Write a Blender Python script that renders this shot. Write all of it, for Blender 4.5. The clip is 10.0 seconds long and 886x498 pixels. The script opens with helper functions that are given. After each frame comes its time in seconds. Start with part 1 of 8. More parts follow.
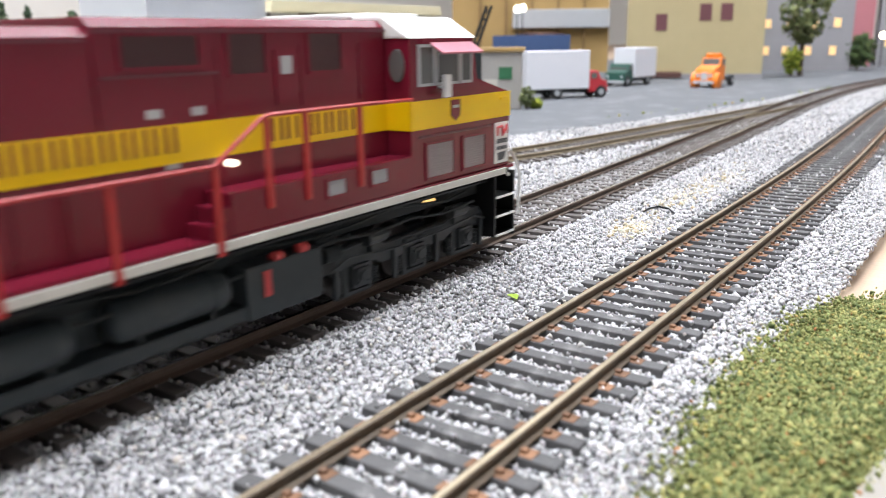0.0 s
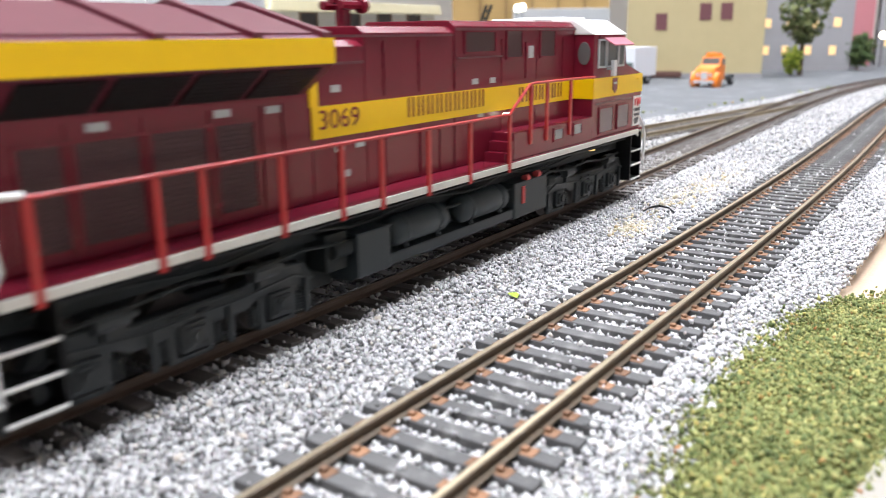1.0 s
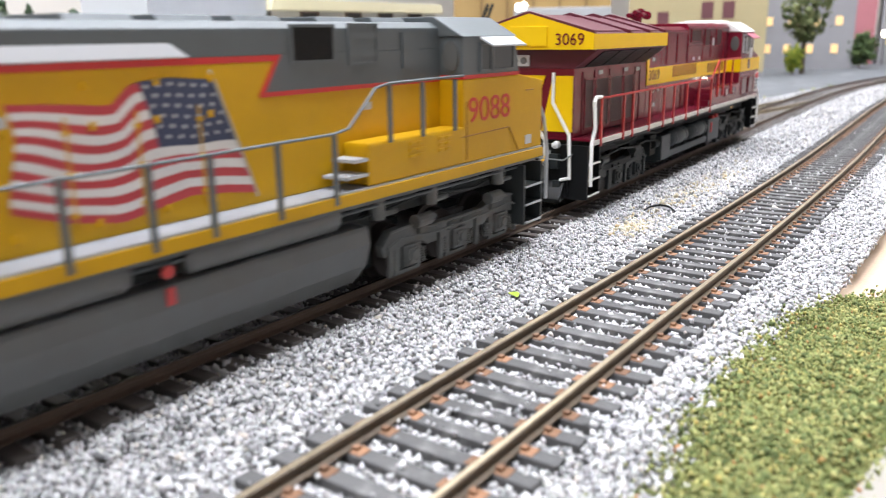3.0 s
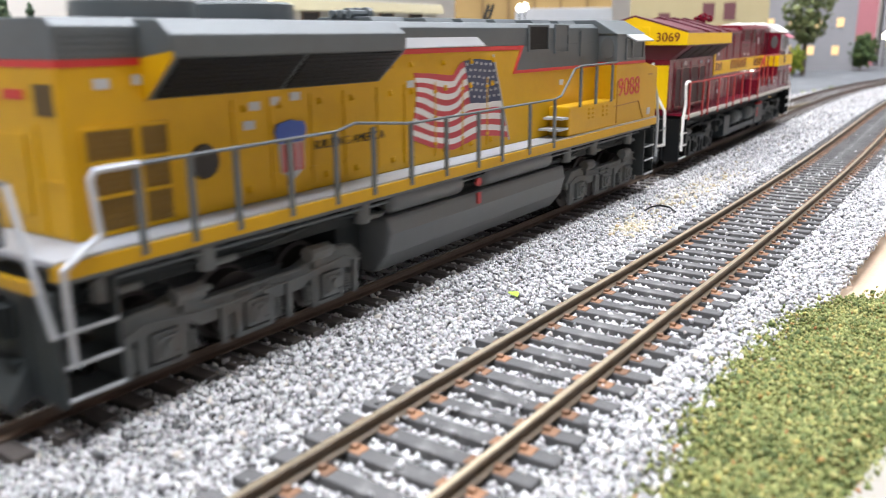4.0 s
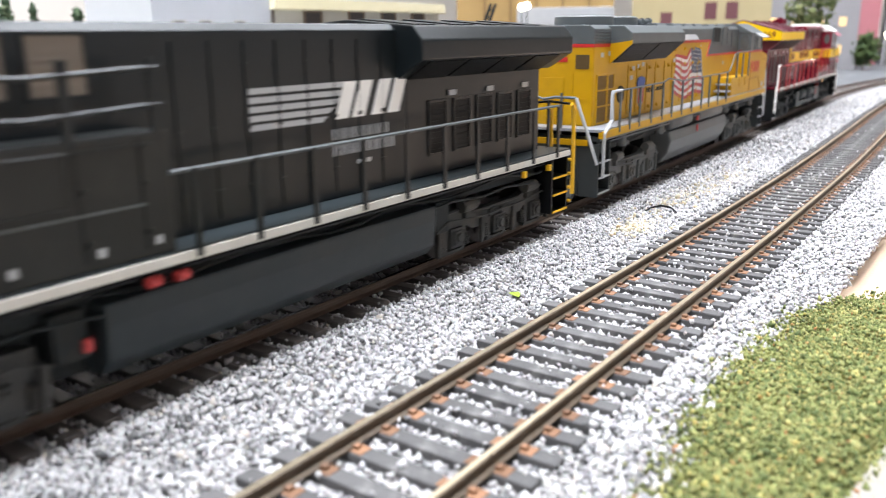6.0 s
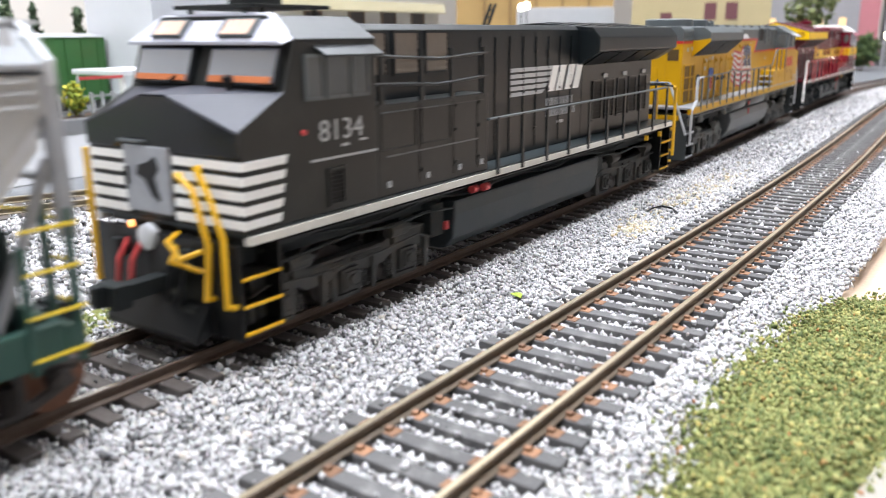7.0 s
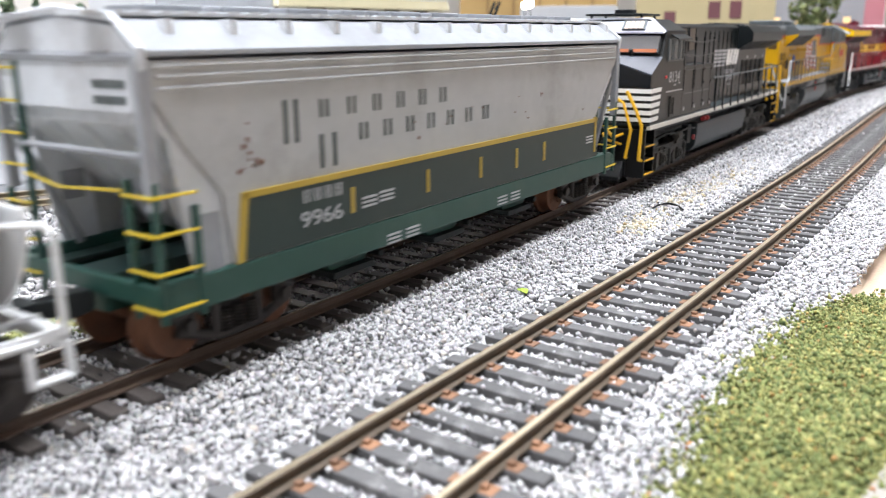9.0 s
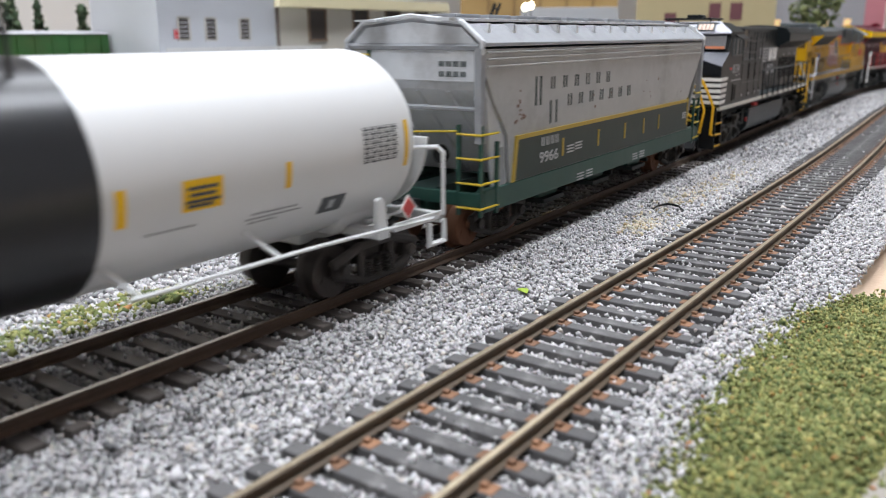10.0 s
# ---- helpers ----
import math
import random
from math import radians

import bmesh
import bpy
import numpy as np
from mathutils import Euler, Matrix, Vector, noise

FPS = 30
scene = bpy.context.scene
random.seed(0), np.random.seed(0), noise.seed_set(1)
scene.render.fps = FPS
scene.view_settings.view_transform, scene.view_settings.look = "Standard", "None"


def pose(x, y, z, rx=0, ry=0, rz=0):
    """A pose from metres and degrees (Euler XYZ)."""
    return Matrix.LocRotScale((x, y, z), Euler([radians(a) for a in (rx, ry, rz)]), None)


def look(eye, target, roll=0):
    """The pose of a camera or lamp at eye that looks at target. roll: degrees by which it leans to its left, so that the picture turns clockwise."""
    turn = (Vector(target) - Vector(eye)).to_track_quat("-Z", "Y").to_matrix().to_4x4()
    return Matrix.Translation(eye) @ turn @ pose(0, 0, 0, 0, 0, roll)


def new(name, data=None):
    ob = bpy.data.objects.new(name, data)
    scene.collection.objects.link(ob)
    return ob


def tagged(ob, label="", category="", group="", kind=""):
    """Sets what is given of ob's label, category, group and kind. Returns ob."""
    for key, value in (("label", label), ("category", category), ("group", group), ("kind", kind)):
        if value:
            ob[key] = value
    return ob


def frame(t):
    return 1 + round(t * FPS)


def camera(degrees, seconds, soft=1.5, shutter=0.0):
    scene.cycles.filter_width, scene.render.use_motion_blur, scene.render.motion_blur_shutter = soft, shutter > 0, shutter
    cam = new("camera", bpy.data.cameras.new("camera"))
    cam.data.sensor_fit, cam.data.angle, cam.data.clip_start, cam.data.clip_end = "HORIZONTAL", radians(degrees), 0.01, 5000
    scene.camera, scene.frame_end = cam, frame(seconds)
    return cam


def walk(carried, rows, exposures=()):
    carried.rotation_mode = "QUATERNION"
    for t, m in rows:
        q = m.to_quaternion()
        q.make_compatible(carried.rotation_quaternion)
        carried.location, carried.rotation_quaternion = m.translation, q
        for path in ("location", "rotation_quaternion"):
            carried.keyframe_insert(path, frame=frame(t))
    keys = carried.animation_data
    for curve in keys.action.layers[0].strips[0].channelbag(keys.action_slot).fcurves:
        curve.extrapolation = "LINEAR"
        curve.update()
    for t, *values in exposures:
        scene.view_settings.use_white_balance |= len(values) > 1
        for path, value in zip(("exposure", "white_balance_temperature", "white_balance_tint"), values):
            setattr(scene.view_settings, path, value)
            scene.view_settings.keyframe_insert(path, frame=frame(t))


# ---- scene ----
MM = 0.001
CLIP = 10.0

# ---------------------------------------------------------------- camera
cam = camera(57.275, CLIP, soft=0.6, shutter=0.45)
cam.data.dof.use_dof = True
cam.data.dof.focus_distance = 0.2
cam.data.dof.aperture_fstop = 27.0
# seconds, eye (m), pitch down, lean, heading (degrees)
PATH = [
    (0, 0.00030, -0.00015, 0.05040, 14.674, -0.708, 35.069),
    (0.5, 0.00024, -0.00006, 0.05028, 14.682, -0.665, 35.041),
    (1, 0.00013, -0.00005, 0.05030, 14.726, -0.631, 35.035),
    (1.5, 0.00012, -0.00009, 0.05040, 14.780, -0.629, 35.055),
    (2, 0.00014, -0.00015, 0.05048, 14.816, -0.689, 35.100),
    (2.5, 0.00010, -0.00030, 0.05054, 14.819, -0.787, 35.162),
    (4, 0.00022, -0.00041, 0.05017, 14.757, -0.525, 35.183),
    (4.5, 0.00011, -0.00055, 0.05040, 14.808, -0.549, 35.237),
    (5, -0.00007, -0.00078, 0.05057, 14.834, -0.581, 35.300),
    (5.5, -0.00019, -0.00096, 0.05064, 14.833, -0.586, 35.345),
    (7, -0.00041, -0.00018, 0.05079, 14.850, -0.404, 35.240),
    (7.5, -0.00064, 0.00013, 0.05074, 14.862, -0.399, 35.253),
    (8, -0.00072, 0.00049, 0.05047, 14.876, -0.364, 35.316),
    (8.5, -0.00061, 0.00071, 0.05013, 14.899, -0.301, 35.368),
    (9, -0.00043, 0.00082, 0.04985, 14.928, -0.228, 35.379),
    (9.5, -0.00041, 0.00079, 0.04971, 14.905, -0.202, 35.400),
    (10, -0.00050, 0.00075, 0.04951, 14.821, -0.173, 35.404),
]


def aim(x, y, z, pitch, lean, heading):
    p, h = radians(pitch), radians(heading)
    way = Vector((math.cos(h) * math.cos(p), math.sin(h) * math.cos(p), -math.sin(p)))
    return look((x, y, z), Vector((x, y, z)) + way, lean)


walk(cam, [(t, aim(*row)) for t, *row in PATH], exposures=[(0, -0.12), (1.0, 0.1), (2.5, 0.08), (4.5, 0.08), (5.5, 0.28), (7.0, 0.13), (9.0, 0.13), (9.5, -0.1), (10.0, -0.6)])

# ---------------------------------------------------------------- light
world = bpy.data.worlds.new("room")
world.use_nodes = True
world.node_tree.nodes["Background"].inputs[0].default_value = (0.93, 0.95, 1.0, 1)
world.node_tree.nodes["Background"].inputs[1].default_value = 0.35
scene.world = world
scene.view_settings.exposure = 0.0


def ceiling_lamp(x, y, z, sx, sy, watts, colour=(0.915, 0.96, 1.05)):
    data = bpy.data.lights.new("ceiling_lamp", "AREA")
    data.shape, data.size, data.size_y, data.energy, data.color = "RECTANGLE", sx, sy, watts, colour
    ob = new("ceiling_lamp", data)
    ob.location = (x, y, z)
    return ob


# unseen lamps under the room's ceiling, in place of its fittings
ceiling_lamp(0.3, -0.02, 1.55, 1.8, 0.30, 50.0)
ceiling_lamp(0.5, 0.65, 1.55, 1.8, 0.30, 34.0)
# added behind the camera to brighten faces that look to -x
ceiling_lamp(-1.0, 0.3, 1.55, 0.30, 1.6, 26.0)
ceiling_lamp(1.9, 0.5, 1.55, 0.35, 1.6, 20.0)

# ---------------------------------------------------------------- materials


def nodes_of(name):
    m = bpy.data.materials.new(name)
    m.use_nodes = True
    nt = m.node_tree
    return m, nt, nt.nodes["Principled BSDF"]


def paint(name, colour, rough=0.45, vary=0.18, scale=160.0, bump=0.1, metal=0.0, dirt=None, dirt_amount=0.25, random_part=0.0):
    """A painted or cast surface: fine grain, larger cloudy wear, light relief. Scales are per metre."""
    m, nt, b = nodes_of(name)
    n = nt.nodes
    tc = n.new("ShaderNodeTexCoord")
    fine, wide = n.new("ShaderNodeTexNoise"), n.new("ShaderNodeTexNoise")
    fine.inputs["Scale"].default_value, fine.inputs["Detail"].default_value = scale * 6, 4
    wide.inputs["Scale"].default_value, wide.inputs["Detail"].default_value = scale, 5
    for w in (fine, wide):
        nt.links.new(tc.outputs["Object"], w.inputs["Vector"])
    c = Vector(colour)
    lo, hi = c * (1 - vary), c * (1 + vary)
    mix = n.new("ShaderNodeMix")
    mix.data_type = "RGBA"
    mix.inputs["A"].default_value = (*lo, 1)
    mix.inputs["B"].default_value = (*[min(1, v) for v in hi], 1)
    add = n.new("ShaderNodeMath")
    add.operation = "MULTIPLY_ADD"
    add.inputs[1].default_value, add.inputs[2].default_value = 0.4, 0.0
    nt.links.new(fine.outputs["Fac"], add.inputs[0])
    add2 = n.new("ShaderNodeMath")
    add2.operation = "MULTIPLY_ADD"
    add2.inputs[1].default_value = 0.6
    nt.links.new(wide.outputs["Fac"], add2.inputs[0])
    nt.links.new(add.outputs[0], add2.inputs[2])
    last = add2.outputs[0]
    if random_part:
        info = n.new("ShaderNodeObjectInfo")
        add3 = n.new("ShaderNodeMath")
        add3.operation = "MULTIPLY_ADD"
        add3.inputs[1].default_value = random_part
        nt.links.new(info.outputs["Random"], add3.inputs[0])
        nt.links.new(last, add3.inputs[2])
        sub = n.new("ShaderNodeMath")
        sub.operation = "SUBTRACT"
        sub.inputs[1].default_value = random_part / 2
        nt.links.new(add3.outputs[0], sub.inputs[0])
        last = sub.outputs[0]
    nt.links.new(last, mix.inputs["Factor"])
    out = mix.outputs["Result"]
    if dirt:
        spots = n.new("ShaderNodeTexNoise")
        spots.inputs["Scale"].default_value, spots.inputs["Detail"].default_value, spots.inputs["Roughness"].default_value = scale * 0.7, 8, 0.7
        nt.links.new(tc.outputs["Object"], spots.inputs["Vector"])
        ramp = n.new("ShaderNodeValToRGB")
        ramp.color_ramp.elements[0].position, ramp.color_ramp.elements[1].position = 0.5, 0.78
        ramp.color_ramp.elements[1].color = (dirt_amount * 2, dirt_amount * 2, dirt_amount * 2, 1)
        nt.links.new(spots.outputs["Fac"], ramp.inputs["Fac"])
        mix2 = n.new("ShaderNodeMix")
        mix2.data_type = "RGBA"
        mix2.inputs["B"].default_value = (*dirt, 1)
        nt.links.new(ramp.outputs["Color"], mix2.inputs["Factor"])
        nt.links.new(out, mix2.inputs["A"])
        out = mix2.outputs["Result"]
    nt.links.new(out, b.inputs["Base Color"])
    b.inputs["Roughness"].default_value, b.inputs["Metallic"].default_value = rough, metal
    bp = n.new("ShaderNodeBump")
    bp.inputs["Strength"].default_value, bp.inputs["Distance"].default_value = bump, 0.0004
    nt.links.new(fine.outputs["Fac"], bp.inputs["Height"])
    nt.links.new(bp.outputs["Normal"], b.inputs["Normal"])
    return m


def islands(name, stops, rough=0.8, spread=0.12):
    """Loose grains: each piece takes its own tone."""
    m, nt, b = nodes_of(name)
    n = nt.nodes
    geo = n.new("ShaderNodeNewGeometry")
    ramp = n.new("ShaderNodeValToRGB")
    ramp.color_ramp.interpolation = "LINEAR"
    els = ramp.color_ramp.elements
    while len(els) < len(stops):
        els.new(0.5)
    for e, (p, c) in zip(els, stops):
        e.position, e.color = p, (*c, 1)
    nt.links.new(geo.outputs["Random Per Island"], ramp.inputs["Fac"])
    tc, noi = n.new("ShaderNodeTexCoord"), n.new("ShaderNodeTexNoise")
    noi.inputs["Scale"].default_value, noi.inputs["Detail"].default_value = 2500, 4
    nt.links.new(tc.outputs["Object"], noi.inputs["Vector"])
    mul = n.new("ShaderNodeMix")
    mul.data_type, mul.blend_type = "RGBA", "MULTIPLY"
    mul.inputs["Factor"].default_value = spread * 4
    nt.links.new(ramp.outputs["Color"], mul.inputs["A"])
    nt.links.new(noi.outputs["Color"], mul.inputs["B"])
    nt.links.new(mul.outputs["Result"], b.inputs["Base Color"])
    b.inputs["Roughness"].default_value = rough
    return m


def glow(name, colour, strength):
    m, nt, b = nodes_of(name)
    b.inputs["Base Color"].default_value = (*colour, 1)
    b.inputs["Emission Color"].default_value = (*colour, 1)
    b.inputs["Emission Strength"].default_value = strength
    return m


def glass(name, colour=(0.02, 0.022, 0.025), rough=0.06):
    m, nt, b = nodes_of(name)
    b.inputs["Base Color"].default_value = (*colour, 1)
    b.inputs["Roughness"].default_value = rough
    b.inputs["Specular IOR Level"].default_value = 0.9
    return m


def dull(material, level):
    """Lower the gloss of a surface."""
    material.node_tree.nodes["Principled BSDF"].inputs["Specular IOR Level"].default_value = level


MAROON = paint("maroon_paint", (0.15, 0.0095, 0.023), 0.26, 0.16, 140, 0.05)
MAROON_ROOF = paint("maroon_roof_paint", (0.1, 0.0125, 0.025), 0.4, 0.2, 140, 0.08)
YELLOW = paint("band_yellow_paint", (0.83, 0.53, 0.003), 0.4, 0.07, 140, 0.05)
ARMOUR = paint("armour_yellow_paint", (0.52, 0.285, 0.002), 0.45, 0.1, 120, 0.06, dirt=(0.33, 0.17, 0.01), dirt_amount=0.18)
HARBOUR = paint("grey_paint", (0.085, 0.097, 0.101), 0.45, 0.12, 120, 0.06, dirt=(0.06, 0.055, 0.05), dirt_amount=0.2)
LTGREY = paint("light_grey_paint", (0.4, 0.41, 0.42), 0.45, 0.1, 120, 0.05)
RED_LINE = paint("red_stripe_paint", (0.48, 0.02, 0.018), 0.45, 0.08, 140, 0.04)
RAIL_RED = paint("handrail_red_paint", (0.38, 0.018, 0.018), 0.4, 0.1, 140, 0.04)
WHITE = paint("white_paint", (0.78, 0.77, 0.74), 0.45, 0.06, 140, 0.04)
DULL_WHITE = paint("sill_white_paint", (0.6, 0.58, 0.52), 0.5, 0.12, 140, 0.05, dirt=(0.3, 0.25, 0.2), dirt_amount=0.2)
BLACK = paint("black_paint", (0.007, 0.0075, 0.008), 0.38, 0.2, 140, 0.05)
NBLACK = paint("hood_black_paint", (0.006, 0.009, 0.0105), 0.34, 0.22, 100, 0.05, dirt=(0.02, 0.021, 0.019), dirt_amount=0.12)
NBLACK.node_tree.nodes["Principled BSDF"].inputs["Specular IOR Level"].default_value = 0.36
NDARK = paint("weathered_black_paint", (0.011, 0.0122, 0.0116), 0.42, 0.22, 100, 0.06, dirt=(0.038, 0.038, 0.034), dirt_amount=0.22)
GLOSSBLACK = paint("gloss_black_paint", (0.012, 0.013, 0.015), 0.16, 0.1, 120, 0.03)
# black nose top, its colour lightened for the ceiling reflected in it
NOSE_SHEEN = paint("nose_black_sheen_paint", (0.05, 0.052, 0.066), 0.5, 0.2, 90, 0.04)
NTRUCK = paint("truck_dark_grey", (0.04, 0.04, 0.037), 0.6, 0.25, 160, 0.15, dirt=(0.1, 0.075, 0.05), dirt_amount=0.35)
MTRUCK = paint("truck_blue_black", (0.026, 0.031, 0.033), 0.5, 0.3, 160, 0.15, dirt=(0.075, 0.07, 0.06), dirt_amount=0.25)
NOSE_GREY = paint("nose_grey_paint", (0.3, 0.31, 0.33), 0.4, 0.2, 90, 0.06, dirt=(0.1, 0.1, 0.1), dirt_amount=0.3)
# the brow's pale silver stands for light reflected off its gloss
BROW = paint("brow_sheen_paint", (0.5, 0.51, 0.58), 0.4, 0.16, 90, 0.05, dirt=(0.2, 0.2, 0.24), dirt_amount=0.3)
PILOT_GREY = paint("pilot_grey_paint", (0.032, 0.038, 0.039), 0.5, 0.25, 140, 0.1, dirt=(0.03, 0.03, 0.028), dirt_amount=0.3)
UNDER = paint("underframe_black", (0.018, 0.022, 0.0225), 0.6, 0.3, 160, 0.15, dirt=(0.07, 0.06, 0.045), dirt_amount=0.25)
UNDER_GREY = paint("truck_grey_paint", (0.13, 0.137, 0.133), 0.6, 0.25, 160, 0.15, dirt=(0.12, 0.085, 0.055), dirt_amount=0.4)
FREIGHT = paint("freight_truck_brown", (0.03, 0.025, 0.022), 0.65, 0.3, 160, 0.15, dirt=(0.07, 0.05, 0.035), dirt_amount=0.3)
TANK_GREY = paint("tank_grey_paint", (0.115, 0.121, 0.121), 0.4, 0.1, 100, 0.05, dirt=(0.11, 0.09, 0.07), dirt_amount=0.2)
TANK_BLACK = paint("tank_black_paint", (0.028, 0.036, 0.039), 0.42, 0.15, 100, 0.05, dirt=(0.08, 0.07, 0.06), dirt_amount=0.15)
GRILLE = paint("grille_black", (0.006, 0.006, 0.006), 0.5, 0.3, 200, 0.2)
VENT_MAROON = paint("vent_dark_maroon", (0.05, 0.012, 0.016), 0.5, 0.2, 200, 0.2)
for m, level in ((MAROON, 0.3), (YELLOW, 0.3), (ARMOUR, 0.3), (BLACK, 0.3), (NDARK, 0.36), (UNDER, 0.25), (GRILLE, 0.2), (TANK_BLACK, 0.35)):
    dull(m, level)
GLASS = glass("window_glass", (0.1, 0.1, 0.095), 0.05)
MIRROR_GLASS = paint("silvered_glass", (0.5, 0.54, 0.6), 0.04, 0.1, 100, 0.0, metal=0.85)
BRIGHT = paint("silver_paint", (0.62, 0.63, 0.65), 0.35, 0.06, 140, 0.04, metal=0.3)
SAFETY = paint("safety_yellow_paint", (0.75, 0.42, 0.01), 0.45, 0.08, 140, 0.04)
RUST = paint("rusty_wheel", (0.15, 0.06, 0.028), 0.7, 0.35, 200, 0.2, dirt=(0.05, 0.03, 0.02), dirt_amount=0.4)
WHEEL = paint("wheel_steel", (0.055, 0.045, 0.04), 0.5, 0.3, 200, 0.1, metal=0.4)
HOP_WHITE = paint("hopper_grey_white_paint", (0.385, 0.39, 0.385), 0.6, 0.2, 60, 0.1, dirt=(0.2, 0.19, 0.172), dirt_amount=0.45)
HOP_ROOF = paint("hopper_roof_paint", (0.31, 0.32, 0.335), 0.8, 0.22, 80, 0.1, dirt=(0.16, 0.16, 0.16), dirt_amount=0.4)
dull(HOP_ROOF, 0.2)
# paler than the sides, to stand in for light reaching the car's ends
HOP_END_LIT = paint("hopper_end_lit_paint", (0.58, 0.6, 0.62), 0.6, 0.16, 70, 0.1, dirt=(0.22, 0.21, 0.2), dirt_amount=0.35)
HOP_GREEN = paint("hopper_green_paint", (0.014, 0.06, 0.045), 0.5, 0.14, 80, 0.07, dirt=(0.05, 0.09, 0.075), dirt_amount=0.25)
HOP_DARK = paint("hopper_dark_green_paint", (0.013, 0.031, 0.027), 0.5, 0.16, 80, 0.07, dirt=(0.05, 0.06, 0.055), dirt_amount=0.2)
HOP_YELLOW = paint("hopper_yellow_paint", (0.4, 0.275, 0.035), 0.5, 0.12, 100, 0.05)
HOP_RUNG = paint("rung_yellow_paint", (0.55, 0.4, 0.02), 0.5, 0.12, 100, 0.05)
TANKCAR_WHITE = paint("tank_white_paint", (0.68, 0.685, 0.68), 0.36, 0.025, 60, 0.02)
TANKCAR_BLACK = paint("tank_band_black", (0.018, 0.019, 0.021), 0.3, 0.2, 90, 0.03)
DECAL_YELLOW = paint("decal_yellow", (0.85, 0.5, 0.0), 0.45, 0.05, 140, 0.02)
DECAL_GREY = paint("decal_dark_grey", (0.07, 0.075, 0.08), 0.5, 0.1, 140, 0.02)
DECAL_RED = paint("decal_red", (0.55, 0.06, 0.06), 0.5, 0.08, 140, 0.02)
TIE = paint("tie_plastic", (0.085, 0.082, 0.081), 0.8, 0.3, 260, 0.35, dirt=(0.26, 0.25, 0.24), dirt_amount=0.3, random_part=0.5)
TIE_BROWN = paint("tie_brown_plastic", (0.1, 0.086, 0.078), 0.36, 0.25, 260, 0.12, dirt=(0.2, 0.19, 0.18), dirt_amount=0.3, random_part=0.5)
RAILSIDE = paint("rusty_rail_paint", (0.1, 0.068, 0.04), 0.6, 0.25, 200, 0.12, dirt=(0.05, 0.035, 0.025), dirt_amount=0.3)
RAILSIDE_DARK = paint("dark_rail_paint", (0.095, 0.06, 0.04), 0.6, 0.25, 200, 0.12, dirt=(0.03, 0.02, 0.015), dirt_amount=0.3)
RAILSIDE_PALE = paint("pale_rail_paint", (0.24, 0.19, 0.12), 0.6, 0.25, 200, 0.12, dirt=(0.1, 0.08, 0.06), dirt_amount=0.3)
RAILTOP_BRIGHT = paint("railhead_polished", (0.74, 0.71, 0.66), 0.24, 0.1, 200, 0.04, metal=0.95)
RAILTOP = paint("railhead_nickel", (0.46, 0.39, 0.28), 0.36, 0.12, 200, 0.05, metal=0.9)
SPIKE = paint("rust_orange_paint", (0.2, 0.1, 0.052), 0.8, 0.5, 300, 0.4, dirt=(0.09, 0.075, 0.065), dirt_amount=0.4, random_part=0.6)
STONE = islands("ballast_stone", [(0.0, (0.12, 0.118, 0.12)), (0.1, (0.28, 0.275, 0.278)), (0.26, (0.46, 0.448, 0.448)), (0.55, (0.6, 0.583, 0.58)), (0.94, (0.665, 0.648, 0.64)), (1.0, (0.6, 0.53, 0.45))], 0.8, 0.09)
BED = paint("ballast_bed", (0.3, 0.295, 0.295), 0.9, 0.5, 500, 0.8)
TURF = islands("turf_foam", [(0.0, (0.09, 0.12, 0.035)), (0.3, (0.17, 0.2, 0.06)), (0.62, (0.27, 0.285, 0.09)), (0.9, (0.4, 0.38, 0.14)), (0.97, (0.46, 0.4, 0.12)), (1.0, (0.42, 0.16, 0.06))], 0.9, 0.1)
EARTH = paint("painted_earth", (0.52, 0.38, 0.27), 0.85, 0.16, 120, 0.3, dirt=(0.4, 0.34, 0.28), dirt_amount=0.3)
ASPHALT = paint("model_asphalt", (0.108, 0.113, 0.12), 0.8, 0.1, 60, 0.2, dirt=(0.33, 0.33, 0.34), dirt_amount=0.25)
CONCRETE = paint("pale_concrete", (0.2, 0.2, 0.205), 0.8, 0.08, 60, 0.15)

# ---------------------------------------------------------------- mesh helpers


OX = [0.0]


def bm_new():
    return bmesh.new()


def box(bm, x0, x1, y0, y1, z0, z1):
    x0, x1 = x0 - OX[0], x1 - OX[0]
    v = [bm.verts.new((x, y, z)) for x in (x0, x1) for y in (y0, y1) for z in (z0, z1)]
    for f in ((0, 1, 3, 2), (4, 6, 7, 5), (0, 4, 5, 1), (2, 3, 7, 6), (0, 2, 6, 4), (1, 5, 7, 3)):
        bm.faces.new([v[i] for i in f])
    return bm


def along_x(bm, pts, x0, x1):
    """A solid with the outline pts (y, z) from x0 to x1."""
    x0, x1 = x0 - OX[0], x1 - OX[0]
    a = [bm.verts.new((x0, y, z)) for y, z in pts]
    b = [bm.verts.new((x1, y, z)) for y, z in pts]
    k = len(pts)
    bm.faces.new(a[::-1])
    bm.faces.new(b)
    for i in range(k):
        j = (i + 1) % k
        bm.faces.new((a[i], a[j], b[j], b[i]))
    return bm


def along_y(bm, pts, y0, y1):
    """A solid with the outline pts (x, z) from y0 to y1."""
    a = [bm.verts.new((x - OX[0], y0, z)) for x, z in pts]
    b = [bm.verts.new((x - OX[0], y1, z)) for x, z in pts]
    k = len(pts)
    bm.faces.new(a)
    bm.faces.new(b[::-1])
    for i in range(k):
        j = (i + 1) % k
        bm.faces.new((a[j], a[i], b[i], b[j]))
    return bm


